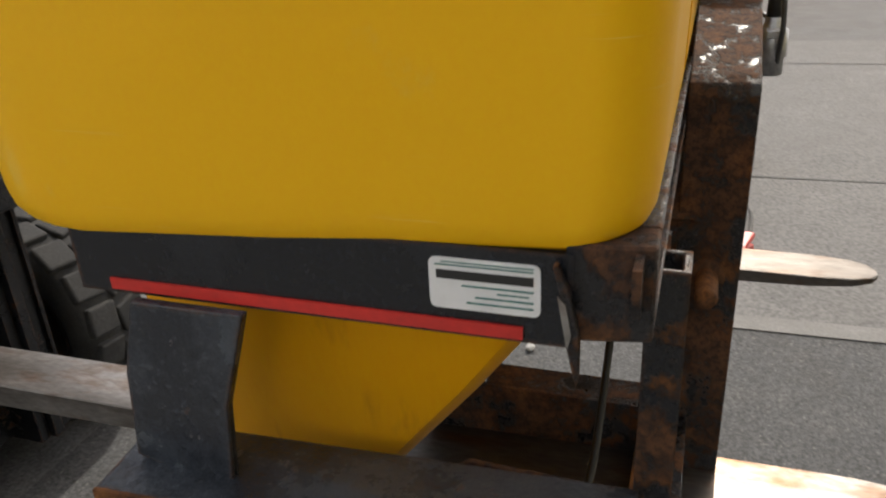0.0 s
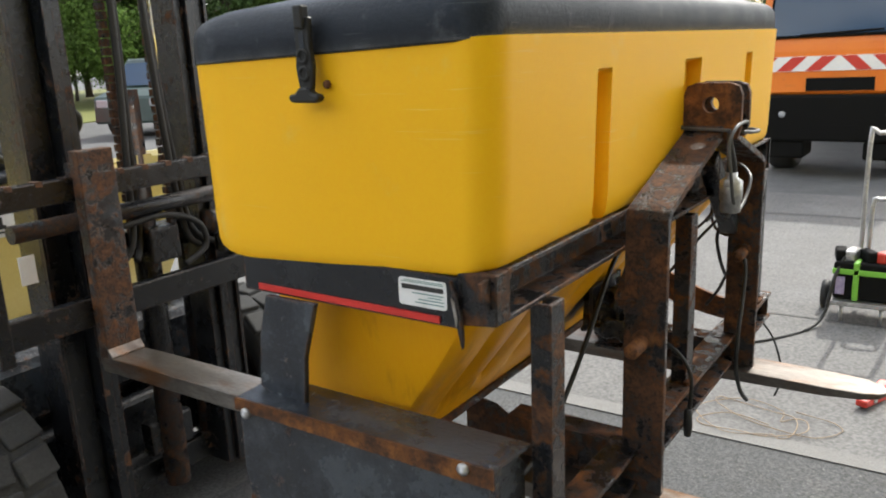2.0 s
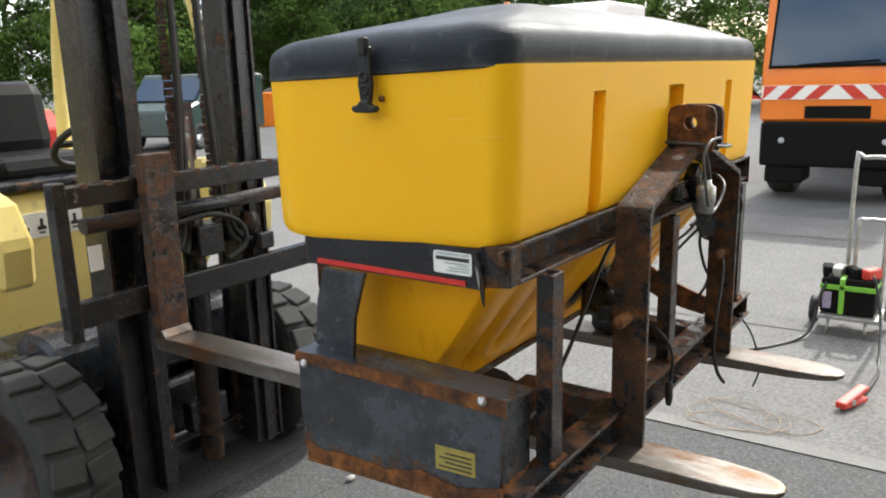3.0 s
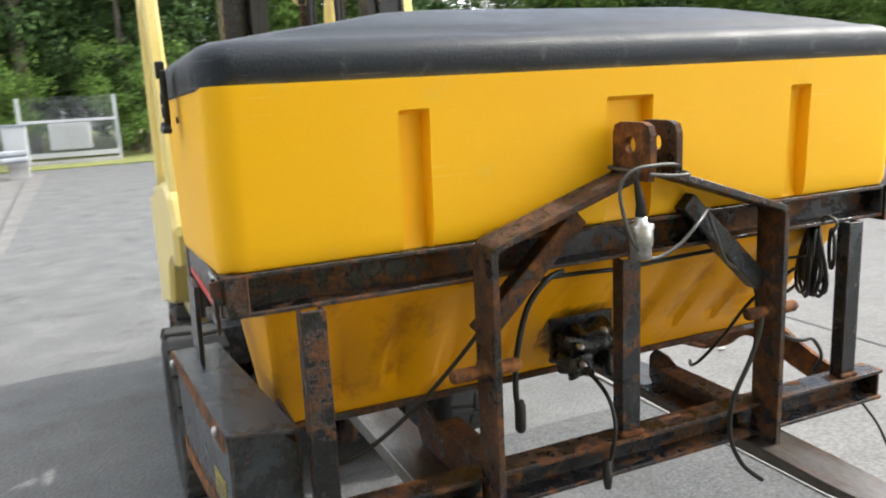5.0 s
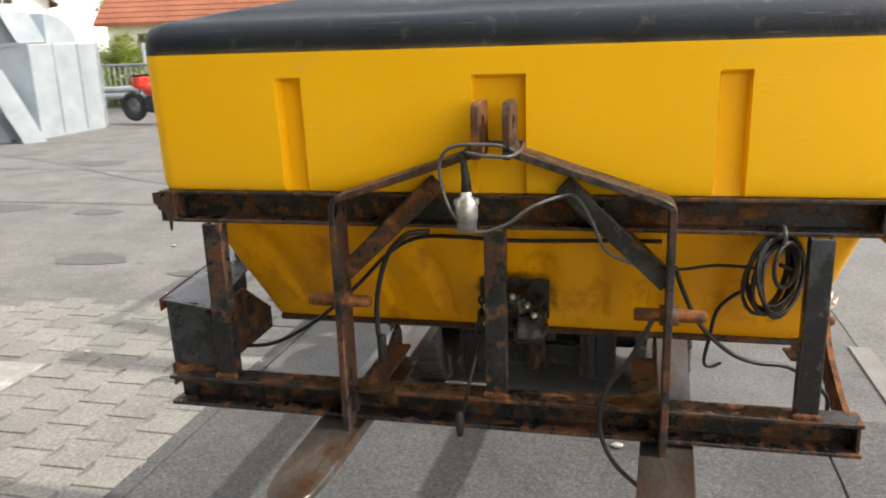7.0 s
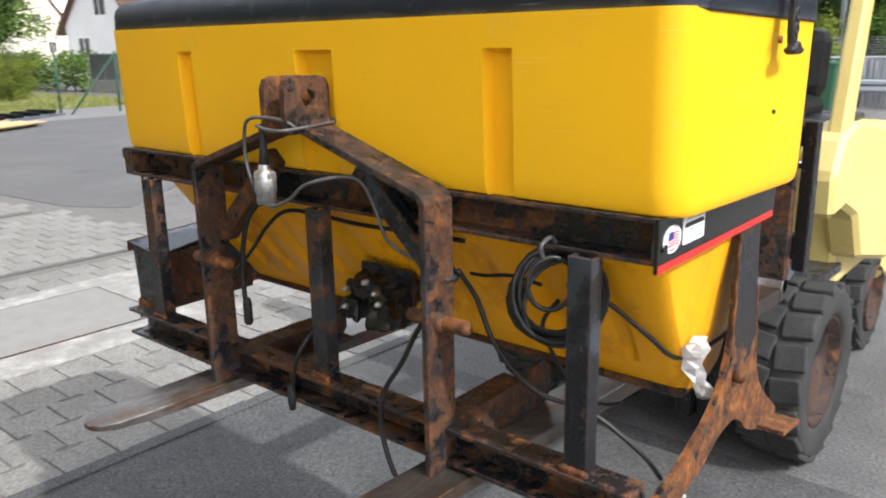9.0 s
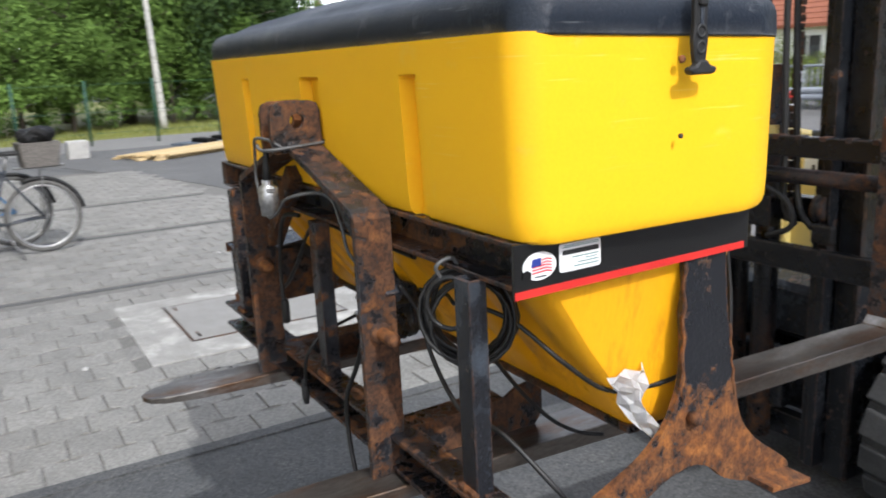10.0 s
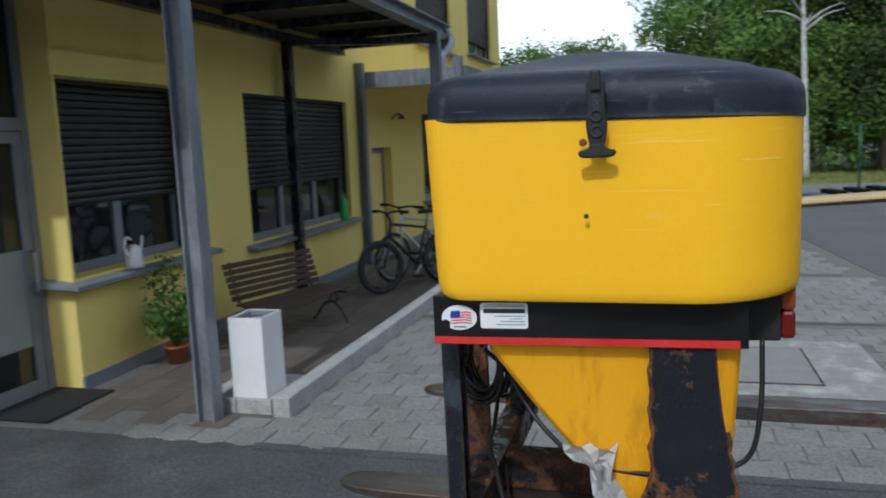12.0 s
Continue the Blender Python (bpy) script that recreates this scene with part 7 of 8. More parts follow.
def wheelie_bin(label, x, y, w_, h, c):
    b = thing("wheelie_bin", (x, y, 0), label, "wheelie bin", "wheelie bins")
    pm = surf("bin_plastic_" + label.split()[0], [(0.3, c), (0.7, tuple(q * 1.15 for q in c))], 3, 0.5, fine_amt=0.06, bump=0.05)
    part("body", loft([rounded(x - w_ * 0.40, x + w_ * 0.40, y - w_ * 0.38, y + w_ * 0.38, 0.04, 0.05, n=3), rounded(x - w_ / 2, x + w_ / 2, y - w_ / 2, y + w_ / 2, 0.04, h * 0.92, n=3)], smooth=False), pm, b)
    part("lid", loft([rounded(x - w_ * 0.55, x + w_ * 0.55, y - w_ * 0.56, y + w_ * 0.54, 0.05, h * 0.92, n=3), rounded(x - w_ * 0.54, x + w_ * 0.54, y - w_ * 0.55, y + w_ * 0.53, 0.05, h * 0.96, n=3), rounded(x - w_ * 0.42, x + w_ * 0.42, y - w_ * 0.42, y + w_ * 0.42, 0.05, h, n=3)], smooth=False), pm, b)
    part("label_plate", boxes(((x - 0.13, y - w_ / 2 - 0.02, h * 0.68), (x + 0.13, y - w_ / 2 - 0.004, h * 0.72))), WHITE, b)
    for s in (-1, 1):
        part("wheel", lathe([(0, -0.03), (0.1, -0.03), (0.1, 0.03), (0, 0.03)], 0, (x + s * w_ * 0.42, y + w_ * 0.4, 0.1), 14), RUB, b)
    part("handle", rod((x - w_ * 0.4, y + w_ * 0.55, h * 0.93), (x + w_ * 0.4, y + w_ * 0.55, h * 0.93), 0.02), pm, b)


wheelie_bin("brown plastic wheelie bin by the barrier", -5.10, 18.38, 0.50, 1.03, (0.11, 0.05, 0.028))
wheelie_bin("dark grey plastic wheelie bin by the barrier", -4.62, 18.60, 0.48, 0.99, (0.022, 0.024, 0.03))
wheelie_bin("green plastic wheelie bin by the barrier", -4.06, 18.78, 0.58, 1.14, (0.022, 0.085, 0.042))
eb = thing("meter_cabinet", (-2.5, 20.25, 0), "pale grey outdoor meter cabinet", "cabinet")
part("plinth", boxes(((-2.72, 20.12, 0.0), (-2.28, 20.4, 0.30)), bev=0.01), KERB, eb)
part("body", boxes(((-2.76, 20.08, 0.30), (-2.24, 20.44, 1.24)), bev=0.01), PALEG, eb)
part("door", boxes(((-2.72, 20.065, 0.36), (-2.28, 20.08, 1.20)), bev=0.004), PALEG, eb)
part("roof", boxes(((-2.79, 20.04, 1.24), (-2.21, 20.46, 1.29)), bev=0.01), GAL, eb)


def ribbed_panel(label, x0, y, n, z0, z1):
    """A white panel of folded sheet on two bars."""
    p = thing("corrugated_panel", (x0, y, z0), label, "panel")
    for k in range(n):
        x = x0 + 0.11 * k
        part("rib", prism([(x, y + 0.06), (x + 0.03, y), (x + 0.075, y), (x + 0.105, y + 0.06)], 2, z0, z1), PALEG, p)
    for z in (z0 + 0.05, z1 - 0.1):
        part("frame_bar", boxes(((x0 - 0.05, y + 0.06, z), (x0 + 0.11 * n + 0.05, y + 0.09, z + 0.05))), GAL, p)


ribbed_panel("white corrugated metal panel standing at the railing", -4.15, 20.62, 10, 0.0, 1.14)


def sliding_gate():
    """A low barred gate with wire mesh above it, between two posts."""
    g = thing("yard_gate", (-1.3, 24.4, 0), "grey barred yard gate with mesh above", "gate")
    x0, x1, y = -2.62, -0.06, 24.4
    part("top_bar", boxes(((x0, y - 0.03, 1.22), (x1, y + 0.03, 1.30)), bev=0.006), PALEG, g)
    part("bottom_bar", boxes(((x0, y - 0.04, 0.22), (x1, y + 0.04, 0.36)), bev=0.006), PALEG, g)
    part("ground_beam", boxes(((x0, y - 0.08, 0.0), (x1, y + 0.08, 0.14)), bev=0.01), KERB, g)
    for k in range(24):
        x = x0 + 0.05 + 0.108 * k
        part("bar", boxes(((x, y - 0.011, 0.36), (x + 0.022, y + 0.011, 1.22))), GAL, g)
    for x, h in ((x0, 1.95), (x1, 1.95)):
        part("post", boxes(((x - 0.05, y + 0.045, 0.0), (x + 0.05, y + 0.145, h)), bev=0.006), PALEG, g)
    net = bmesh.new()
    for k in range(10):
        tube(net, [(x0, y + 0.09, 1.34 + 0.065 * k), (x1, y + 0.09, 1.34 + 0.065 * k)], 0.005, 4)
    for k in range(13):
        tube(net, [(x0 + 0.2 * k, y + 0.09, 1.30), (x0 + 0.2 * k, y + 0.09, 1.93)], 0.003, 3, cap=False)
    part("wire_mesh", net, GAL, g)["kind"] = "stuff"


sliding_gate()
ribbed_panel("white corrugated metal panel fixed on the gate", -1.90, 24.26, 10, 0.44, 1.20)
lp = thing("lamp_post", (-5.2, 24.2, 0), "grey steel lamp post behind the fence", "lamp post")
part("pole", tube(bmesh.new(), [(-5.2, 24.2, 0), (-5.15, 24.2, 7.5)], [0.08, 0.05], 12), GAL, lp)
part("lamp_head", boxes(((-5.25, 23.6, 7.45), (-5.05, 24.25, 7.6)), bev=0.03), GAL, lp)


def motorbike():
    m = thing("motorcycle", (0, 0, 0), "red and black motorcycle parked by the barrier", "motorcycle")
    for x in (-0.68, 0.68):
        part("wheel", lathe([(0.20, -0.05), (0.30, -0.055), (0.32, 0), (0.30, 0.055), (0.20, 0.05)], 1, (x, 0, 0.32), 28), TYRE, m)
        part("rim", lathe([(0.0, -0.02), (0.20, -0.03), (0.20, 0.03), (0.0, 0.02)], 1, (x, 0, 0.32), 14), GRYP, m)
    part("engine", boxes(((-0.3, -0.14, 0.25), (0.3, 0.14, 0.6)), bev=0.05), MAST, m)
    part("tank", loft([rounded(-0.15, 0.35, -0.13, 0.13, 0.1, 0.62, n=4), rounded(-0.2, 0.4, -0.15, 0.15, 0.1, 0.75, n=4), rounded(-0.1, 0.3, -0.1, 0.1, 0.08, 0.85, n=4)]), VRED, m)
    part("seat", box(bmesh.new(), (-0.75, -0.12, 0.72), (-0.1, 0.12, 0.82), 0.04), BLKV, m)
    part("tail", box(bmesh.new(), (-0.95, -0.1, 0.74), (-0.6, 0.1, 0.86), 0.04), VRED, m)
    part("fairing", box(bmesh.new(), (0.38, -0.16, 0.72), (0.62, 0.16, 1.0), 0.06), VRED, m)
    part("front_fork", rod((0.68, 0, 0.32), (0.45, 0, 0.95), 0.045), ALU, m)
    part("handlebar", rod((0.4, -0.35, 1.0), (0.4, 0.35, 1.0), 0.02), VBLK, m)
    part("plate", boxes(((-0.98, -0.09, 0.55), (-0.95, 0.09, 0.7))), WHITE, m)
    m.matrix_basis = pose(-9.45, 13.6, 0.0, 0, -6, 172)


motorbike()

DUCT = surf("pale_galvanised_sheet", [(0.3, (0.30, 0.345, 0.38)), (0.6, (0.38, 0.43, 0.465)), (0.8, (0.46, 0.51, 0.545))], 2.5, 0.5, metal=0.2, fine_amt=0.12, bump=0.06)
# galvanised ducts and troughs stacked on the yard
duct = thing("duct_cabinet", (-10.9, 12.2, 0), "large box of galvanised sheet-metal ducting", "duct")
part("box", boxes(((-12.0, 11.15, 0.0), (-10.4, 13.1, 1.72)), bev=0.01), DUCT, duct)
for y in (11.15, 11.8, 12.5, 13.1):
    part("edge_trim", boxes(((-10.4, y - 0.02, 0.05), (-10.37, y + 0.02, 1.74))), DUCT, duct)
part("edge_trim", boxes(((-12.0, 11.11, 1.70), (-10.38, 11.16, 1.75))), DUCT, duct)
part("latch", boxes(((-10.37, 12.45, 0.95), (-10.35, 12.56, 0.99))), ALU, duct)


def trough(label, m, w_=0.55, h=1.3, d=0.62):
    """An open sheet-metal scoop whose mouth leans out towards its top."""
    t = thing("sheet_metal_trough", (0, 0, 0), label, "trough", "galvanised troughs")
    e, lean = 0.012, 0.42 * h
    part("back", prism([(0, 0), (e, 0), (lean + e, h), (lean, h)], 1, -w_ / 2, w_ / 2), DUCT, t)
    for y in (-w_ / 2 - e, w_ / 2):
        part("side", prism([(0, 0), (d * 0.62, 0), (d * 0.62 + lean, h), (lean, h)], 1, y, y + e), DUCT, t)
    part("floor", boxes(((e, -w_ / 2, 0), (d * 0.62, w_ / 2, e))), DUCT, t)
    part("top", boxes(((lean + e, -w_ / 2, h - e), (lean + d * 0.62, w_ / 2, h))), DUCT, t)
    part("rim", boxes(((lean + d * 0.62, -w_ / 2 - e, h - 0.05), (lean + d * 0.62 + 0.02, w_ / 2 + e, h + 0.005))), DUCT, t)
    t.matrix_basis = m
    return t


for k in range(4):
    trough("open galvanised trough standing on end", pose(-10.25 - 0.66 * k, 11.0 - 0.12 * k, 0.005, 0, 0, -128))
for k in range(3):
    trough("open galvanised trough lying on the duct", pose(-10.72 - 0.58 * k, 11.95, 1.755, 0, 0, -128), 0.5, 0.55, 0.8)
el = thing("duct_elbow", (-10.8, 12.7, 1.74), "curved galvanised duct elbow", "duct")
part("elbow", prism([(12.1 + 0.9 * math.sin(radians(q)), 1.745 + 0.55 * math.cos(radians(q))) for q in range(0, 91, 10)] + [(12.1, 1.745)], 0, -11.5, -10.75), DUCT, el)

# car, caravan, timber
CARP = surf("dark_blue_car_paint", [(0.3, (0.008, 0.010, 0.02)), (0.7, (0.012, 0.015, 0.03))], 3, 0.18, fine_amt=0.02, bump=0)


def saloon(m):
    c = thing("estate_car", (0, 0, 0), "dark blue estate car parked by the houses", "car")
    body = loft([rounded(-2.2, 2.2, -0.86, 0.86, 0.3, 0.22, n=4), rounded(-2.25, 2.25, -0.9, 0.9, 0.35, 0.5, n=4), rounded(-2.22, 2.18, -0.88, 0.88, 0.35, 0.78, n=4), rounded(-2.15, 1.9, -0.80, 0.80, 0.35, 0.92, n=4)])
    bd = part("body", body, CARP, c)
    part("cabin", loft([rounded(-2.1, 1.0, -0.78, 0.78, 0.25, 0.9, n=4), rounded(-1.9, 0.35, -0.62, 0.62, 0.25, 1.40, n=4), rounded(-1.7, 0.1, -0.5, 0.5, 0.2, 1.45, n=4)]), CARP, bd)
    part("glass", loft([rounded(-2.0, 0.93, -0.765, 0.765, 0.25, 0.95, n=4), rounded(-1.90, 0.48, -0.655, 0.655, 0.25, 1.33, n=4)]), WSCR, bd)
    for s in (-1, 1):
        part("headlamp", boxes(((1.95, s * 0.62 - 0.18, 0.58), (2.2, s * 0.62 + 0.18, 0.72)), bev=0.04), CLEAR, bd)
        for x in (-1.35, 1.35):
            wv = part("wheel", lathe([(0, -0.02), (0.2, -0.03), (0.22, 0.05), (0, 0.04)], 1, (x, s * 0.82, 0.32), 10), ALU, c)
            part("tyre", lathe([(0.21, -0.1), (0.30, -0.1), (0.32, -0.05), (0.32, 0.05), (0.30, 0.1), (0.21, 0.1)], 1, (x, s * 0.82, 0.32), 26), RUB, wv)
    part("grille", boxes(((2.18, -0.4, 0.42), (2.24, 0.4, 0.62))), VBLK, bd)
    part("number_plate", boxes(((2.24, -0.26, 0.40), (2.255, 0.26, 0.50))), WHITE, bd)
    c.matrix_basis = m


saloon(pose(-21.1, 17.7, 0.0, rz=-76))
cv = thing("caravan", (0, 0, 0), "white touring caravan with a rounded roof", "caravan")
shell = prism([(-4.3, 0.45), (-4.35, 1.9), (-4.0, 2.42), (-0.25, 2.45), (0.0, 2.2), (0.06, 1.2), (-0.05, 0.45)], 1, 0.0, 2.1, 0.07)
part("body", shell, WMET, cv)
for x in (-3.6, -1.6):
    part("window", boxes(((x, -0.02, 1.25), (x + 0.75, 0.02, 1.85)), bev=0.015), WSCR, cv)
part("window", box(bmesh.new(), (0.03, 0.35, 1.35), (0.07, 1.75, 1.95), 0.015), WSCR, cv)
part("stripe", boxes(((-4.2, -0.012, 0.80), (-0.1, 0.0, 0.95))), surf("grey_stripe", [(0.3, (0.3, 0.33, 0.38)), (0.7, (0.36, 0.39, 0.44))], 5, 0.5, fine_amt=0.05, bump=0), cv)
for y in (0.12, 1.98):
    part("wheel", lathe([(0, -0.08), (0.3, -0.08), (0.3, 0.08), (0, 0.08)], 1, (-2.2, y, 0.3), 20), RUB, cv)
cv.matrix_basis = pose(-23.9, 16.9, 0, rz=15)
PLK = surf("fresh_pine_planks", [(0.3, (0.52, 0.38, 0.19)), (0.7, (0.62, 0.47, 0.26))], 3, 0.8, fine_amt=0.15, bump=0.2, rand=0.25, stretch=(1, 0.2, 1))
plank = bpy.data.meshes.new("plank")
bm = box(bmesh.new(), (-0.06, -2.3, 0), (0.06, 2.3, 0.035), 0.003)
bm.to_mesh(plank)
bm.free()
plank.materials.append(PLK)
for k in range(26):
    o = tagged(new("plank", plank), "fresh pine plank in a low pile", "plank", "pine planks")
    lay = k // 9
    o.matrix_basis = pose(-15.3 - 0.12 * (k % 9) + 0.02 * lay, 4.4 - 0.06 * (k % 9) + random.uniform(-.3, .3), 0.012 + 0.037 * lay, 0, 0, 31 + random.uniform(-1.5, 1.5))
LAY = Matrix.Rotation(radians(32), 3, "Z")
for k in range(8):
    solo("steel_grate", box(bmesh.new(), (-17.25 - 0.34 * k, 3.85 + 0.53 * k, 0.07), (-16.45 - 0.34 * k, 4.10 + 0.53 * k, 0.16), 0.01, Matrix.Rotation(radians(12), 3, "Z")), VBLK, "dark steel grate lying on a grey sheet", "grate", "steel grates")
solo("steel_sheet", box(bmesh.new(), (-18.6, 3.2, 0.01), (-17.5, 8.2, 0.07), 0.0, LAY), surf("blue_grey_sheet", [(0.3, (0.07, 0.085, 0.11)), (0.7, (0.11, 0.13, 0.16))], 4, 0.5, fine_amt=0.15, bump=0.1), "blue-grey steel sheet lying on the verge", "sheet")
solo("concrete_block", boxes(((-16.45, 1.02, 0.0), (-16.0, 1.42, 0.36)), bev=0.015), KERB, "pale concrete block by the road", "block")

# green fence on the verge
GFN = surf("green_fence_paint", [(0.3, (0.012, 0.06, 0.035)), (0.7, (0.02, 0.08, 0.045))], 6, 0.5, fine_amt=0.1, bump=0.05)
gf = thing("green_wire_fence", (-19.2, 0, 0), "green posts of a wire fence on the verge", "fence")
for k in range(13):
    y = -9.0 + 1.55 * k
    part("post", rod((-19.2 + 0.02 * k, y, 0), (-19.2 + 0.02 * k, y, 1.55), 0.03, 8), GFN, gf)
for z in (0.3, 0.8, 1.45):
    part("wire", rod((-19.2, -9, z), (-18.95, 9.6, z), 0.006, 4), GFN, gf)
for q in (-1, 1):
    part("brace", rod((-18.95, 9.6, 1.5), (-18.95, 9.6 + q * 1.3, 0.0), 0.025, 8), GFN, gf)

# houses behind
TILE = surf("red_roof_tiles", [(0.3, (0.23, 0.075, 0.04)), (0.7, (0.33, 0.12, 0.065))], 0.7, 0.85, fine=9, fine_amt=0.3, bump=0.3, rand=0.25)
TILEB = surf("brown_roof_tiles", [(0.3, (0.10, 0.05, 0.035)), (0.7, (0.15, 0.08, 0.055))], 0.7, 0.85, fine=9, fine_amt=0.3, bump=0.3, rand=0.25)
RENW = surf("white_house_render", [(0.3, (0.66, 0.65, 0.62)), (0.7, (0.74, 0.73, 0.70))], 1, 0.9, fine_amt=0.06, bump=0.1)
RENC = surf("cream_house_render", [(0.3, (0.62, 0.57, 0.45)), (0.7, (0.68, 0.63, 0.50))], 1, 0.9, fine_amt=0.06, bump=0.1)
HWIN = surf("dark_window", [(0.3, grey(0.03)), (0.7, grey(0.06))], 2, 0.15, fine_amt=0, bump=0)


def house(label, m, L, W, eave, ridge, wallm, roofm, wins=(), chimney=True):
    """A gabled house, its ridge along x, built round the origin."""
    hs = thing("house", (0, 0, 0), label, "house", "houses behind the yard")
    part("wall", prism([(-W / 2, 0), (W / 2, 0), (W / 2, eave), (0, ridge - 0.05), (-W / 2, eave)], 0, -L / 2, L / 2), wallm, hs)
    sl = math.atan2(ridge - eave, W / 2)
    for s in (-1, 1):
        run = math.hypot(W / 2, ridge - eave) + 0.45
        rf = part("roof", prism([(0, ridge + 0.12), (s * (W / 2 + 0.45), ridge + 0.12 - (W / 2 + 0.45) * math.tan(sl)), (s * (W / 2 + 0.45), ridge - (W / 2 + 0.45) * math.tan(sl)), (0, ridge)], 0, -L / 2 - 0.4, L / 2 + 0.4), roofm, hs)
        rows = bmesh.new()
        n = int(run / 0.34)
        for k in range(n):
            q = k / n
            y, z = s * (W / 2 + 0.45) * q, ridge + 0.125 - (W / 2 + 0.45) * math.tan(sl) * q
            y2, z2 = s * (W / 2 + 0.45) * (k + 1) / n, ridge + 0.125 - (W / 2 + 0.45) * math.tan(sl) * (k + 1) / n
            prism([(y, z), (y2, z2 + 0.045), (y2, z2), (y, z - 0.01)], 0, -L / 2 - 0.42, L / 2 + 0.42, bm=rows)
        part("tile_course", rows, roofm, rf)["kind"] = "stuff"
    if chimney:
        part("chimney", boxes(((L * 0.15, -0.35, ridge - 0.8), (L * 0.15 + 0.7, 0.35, ridge + 0.9))), roofm, hs)
    for side, a, z, w_, h in wins:
        if side == "g":
            wd = part("window", boxes(((L / 2 - 0.02, a - w_ / 2, z), (L / 2 + 0.03, a + w_ / 2, z + h))), HWIN, hs)
            part("window_frame", boxes(((L / 2 + 0.03, a - 0.03, z), (L / 2 + 0.045, a + 0.03, z + h))), RENW, wd)
        else:
            wd = part("window", boxes(((a - w_ / 2, -W / 2 - 0.03, z), (a + w_ / 2, -W / 2 + 0.02, z + h))), HWIN, hs)
            part("window_frame", boxes(((a - 0.03, -W / 2 - 0.045, z), (a + 0.03, -W / 2 - 0.03, z + h))), RENW, wd)
    hs.matrix_basis = m
    return hs


house("low white house with a long red tiled roof", pose(-19.1, 37.4, 0, rz=6), 10.2, 9, 2.95, 6.9, RENW, TILE, [("g", -0.9, 4.4, 0.5, 0.8), ("g", 0.6, 4.4, 0.5, 0.8), ("f", -3, 1.0, 1.2, 1.2), ("f", 2, 1.0, 1.2, 1.2)])
house("white gabled house with a tiled roof", pose(-39.5, 40.6, 0, rz=-40), 11, 8, 4.4, 7.8, RENW, TILEB, [("g", -1.6, 4.2, 1, 1.1), ("g", 1.6, 4.2, 1, 1.1), ("g", -1.6, 1.3, 1, 1.2)])
house("white house with a broad red tiled roof", pose(-35.5, 28.0, 0, rz=2), 9.4, 8.4, 3.75, 7.4, RENW, TILE, [("f", -4, 1.6, 1.2, 1.2), ("f", 3, 1.6, 1.2, 1.2)])
house("cream gabled house with a brown tiled roof", pose(-103.6, 41.7, 0, rz=17), 9, 7.4, 5.4, 9.7, RENC, TILEB, [("g", 0.0, 8.2, 0.5, 0.5), ("g", -0.2, 4.9, 1.1, 1.0), ("g", 1.6, 1.5, 1.0, 1.2)])
house("white house with a steep dark tiled roof", pose(-45.4, 27.1, 0, rz=-84), 9, 7, 3.0, 7.0, RENW, TILEB, [("g", 0.2, 3.6, 1.0, 1.1), ("g", -1.7, 1.2, 1.0, 1.1)])
solo("garden_wall", boxes(((-29.4, 14.0, 0), (-20.6, 14.2, 0.50))), KERB, "low pale wall along the verge", "wall", kind="structure")

GRYF = surf("grey_fence_boards", [(0.3, (0.13, 0.14, 0.155)), (0.7, (0.20, 0.21, 0.225))], 3, 0.7, fine_amt=0.15, bump=0.1)
bf = thing("board_fence", (-25, 14.1, 0.5), "grey board fence on a low pale wall", "fence")
for k in range(8):
    x = -29.35 + 1.1 * k
    part("fence_panel", boxes(((x, 14.07, 0.50), (x + 1.02, 14.12, 1.40))), GRYF, bf)
    part("post", boxes(((x + 1.02, 14.05, 0.50), (x + 1.10, 14.14, 1.48)), bev=0.004), GRYF, bf)
part("top_rail", boxes(((-29.35, 14.04, 1.40), (-20.6, 14.15, 1.46))), GAL, bf)

# ---- vegetation ----
def leaf_mat(name, a, b):
    m, nt, bs = nodes_of(name)
    geo = nt.nodes.new("ShaderNodeNewGeometry")
    col = ramp(nt, geo.outputs["Random Per Island"], [(0.0, a), (0.6, b), (1.0, tuple(min(1, q * 1.2) for q in b))])
    col = mixed(nt, 0.6, col, ramp(nt, noise_node(nt, geo.outputs["Position"], 0.8, 4), [(0.3, grey(0.35)), (0.7, grey(0.95))]), "OVERLAY")
    nt.links.new(col, bs.inputs["Base Color"])
    bs.inputs["Roughness"].default_value = 0.75
    bs.inputs["Specular IOR Level"].default_value = 0.12
    return m


LEAF = leaf_mat("green_leaves", (0.040, 0.074, 0.014), (0.090, 0.150, 0.032))
LEAFD = leaf_mat("dark_leaves", (0.016, 0.034, 0.012), (0.040, 0.070, 0.020))
LEAFR = leaf_mat("copper_leaves", (0.035, 0.012, 0.010), (0.075, 0.028, 0.020))
LEAFY = leaf_mat("yellow_green_leaves", (0.06, 0.085, 0.012), (0.13, 0.165, 0.028))
BARK = surf("grey_brown_bark", [(0.3, (0.05, 0.04, 0.03)), (0.7, (0.12, 0.10, 0.08))], 7, 0.95, fine=60, fine_amt=0.4, bump=0.7, bump_scale=40, stretch=(1, 1, 0.3))
BIRCH = surf("pale_birch_bark", [(0.3, (0.16, 0.15, 0.14)), (0.45, (0.42, 0.41, 0.38)), (0.7, (0.55, 0.54, 0.51))], 6, 0.85, fine=50, fine_amt=0.3, bump=0.3, stretch=(1, 1, 2.5))


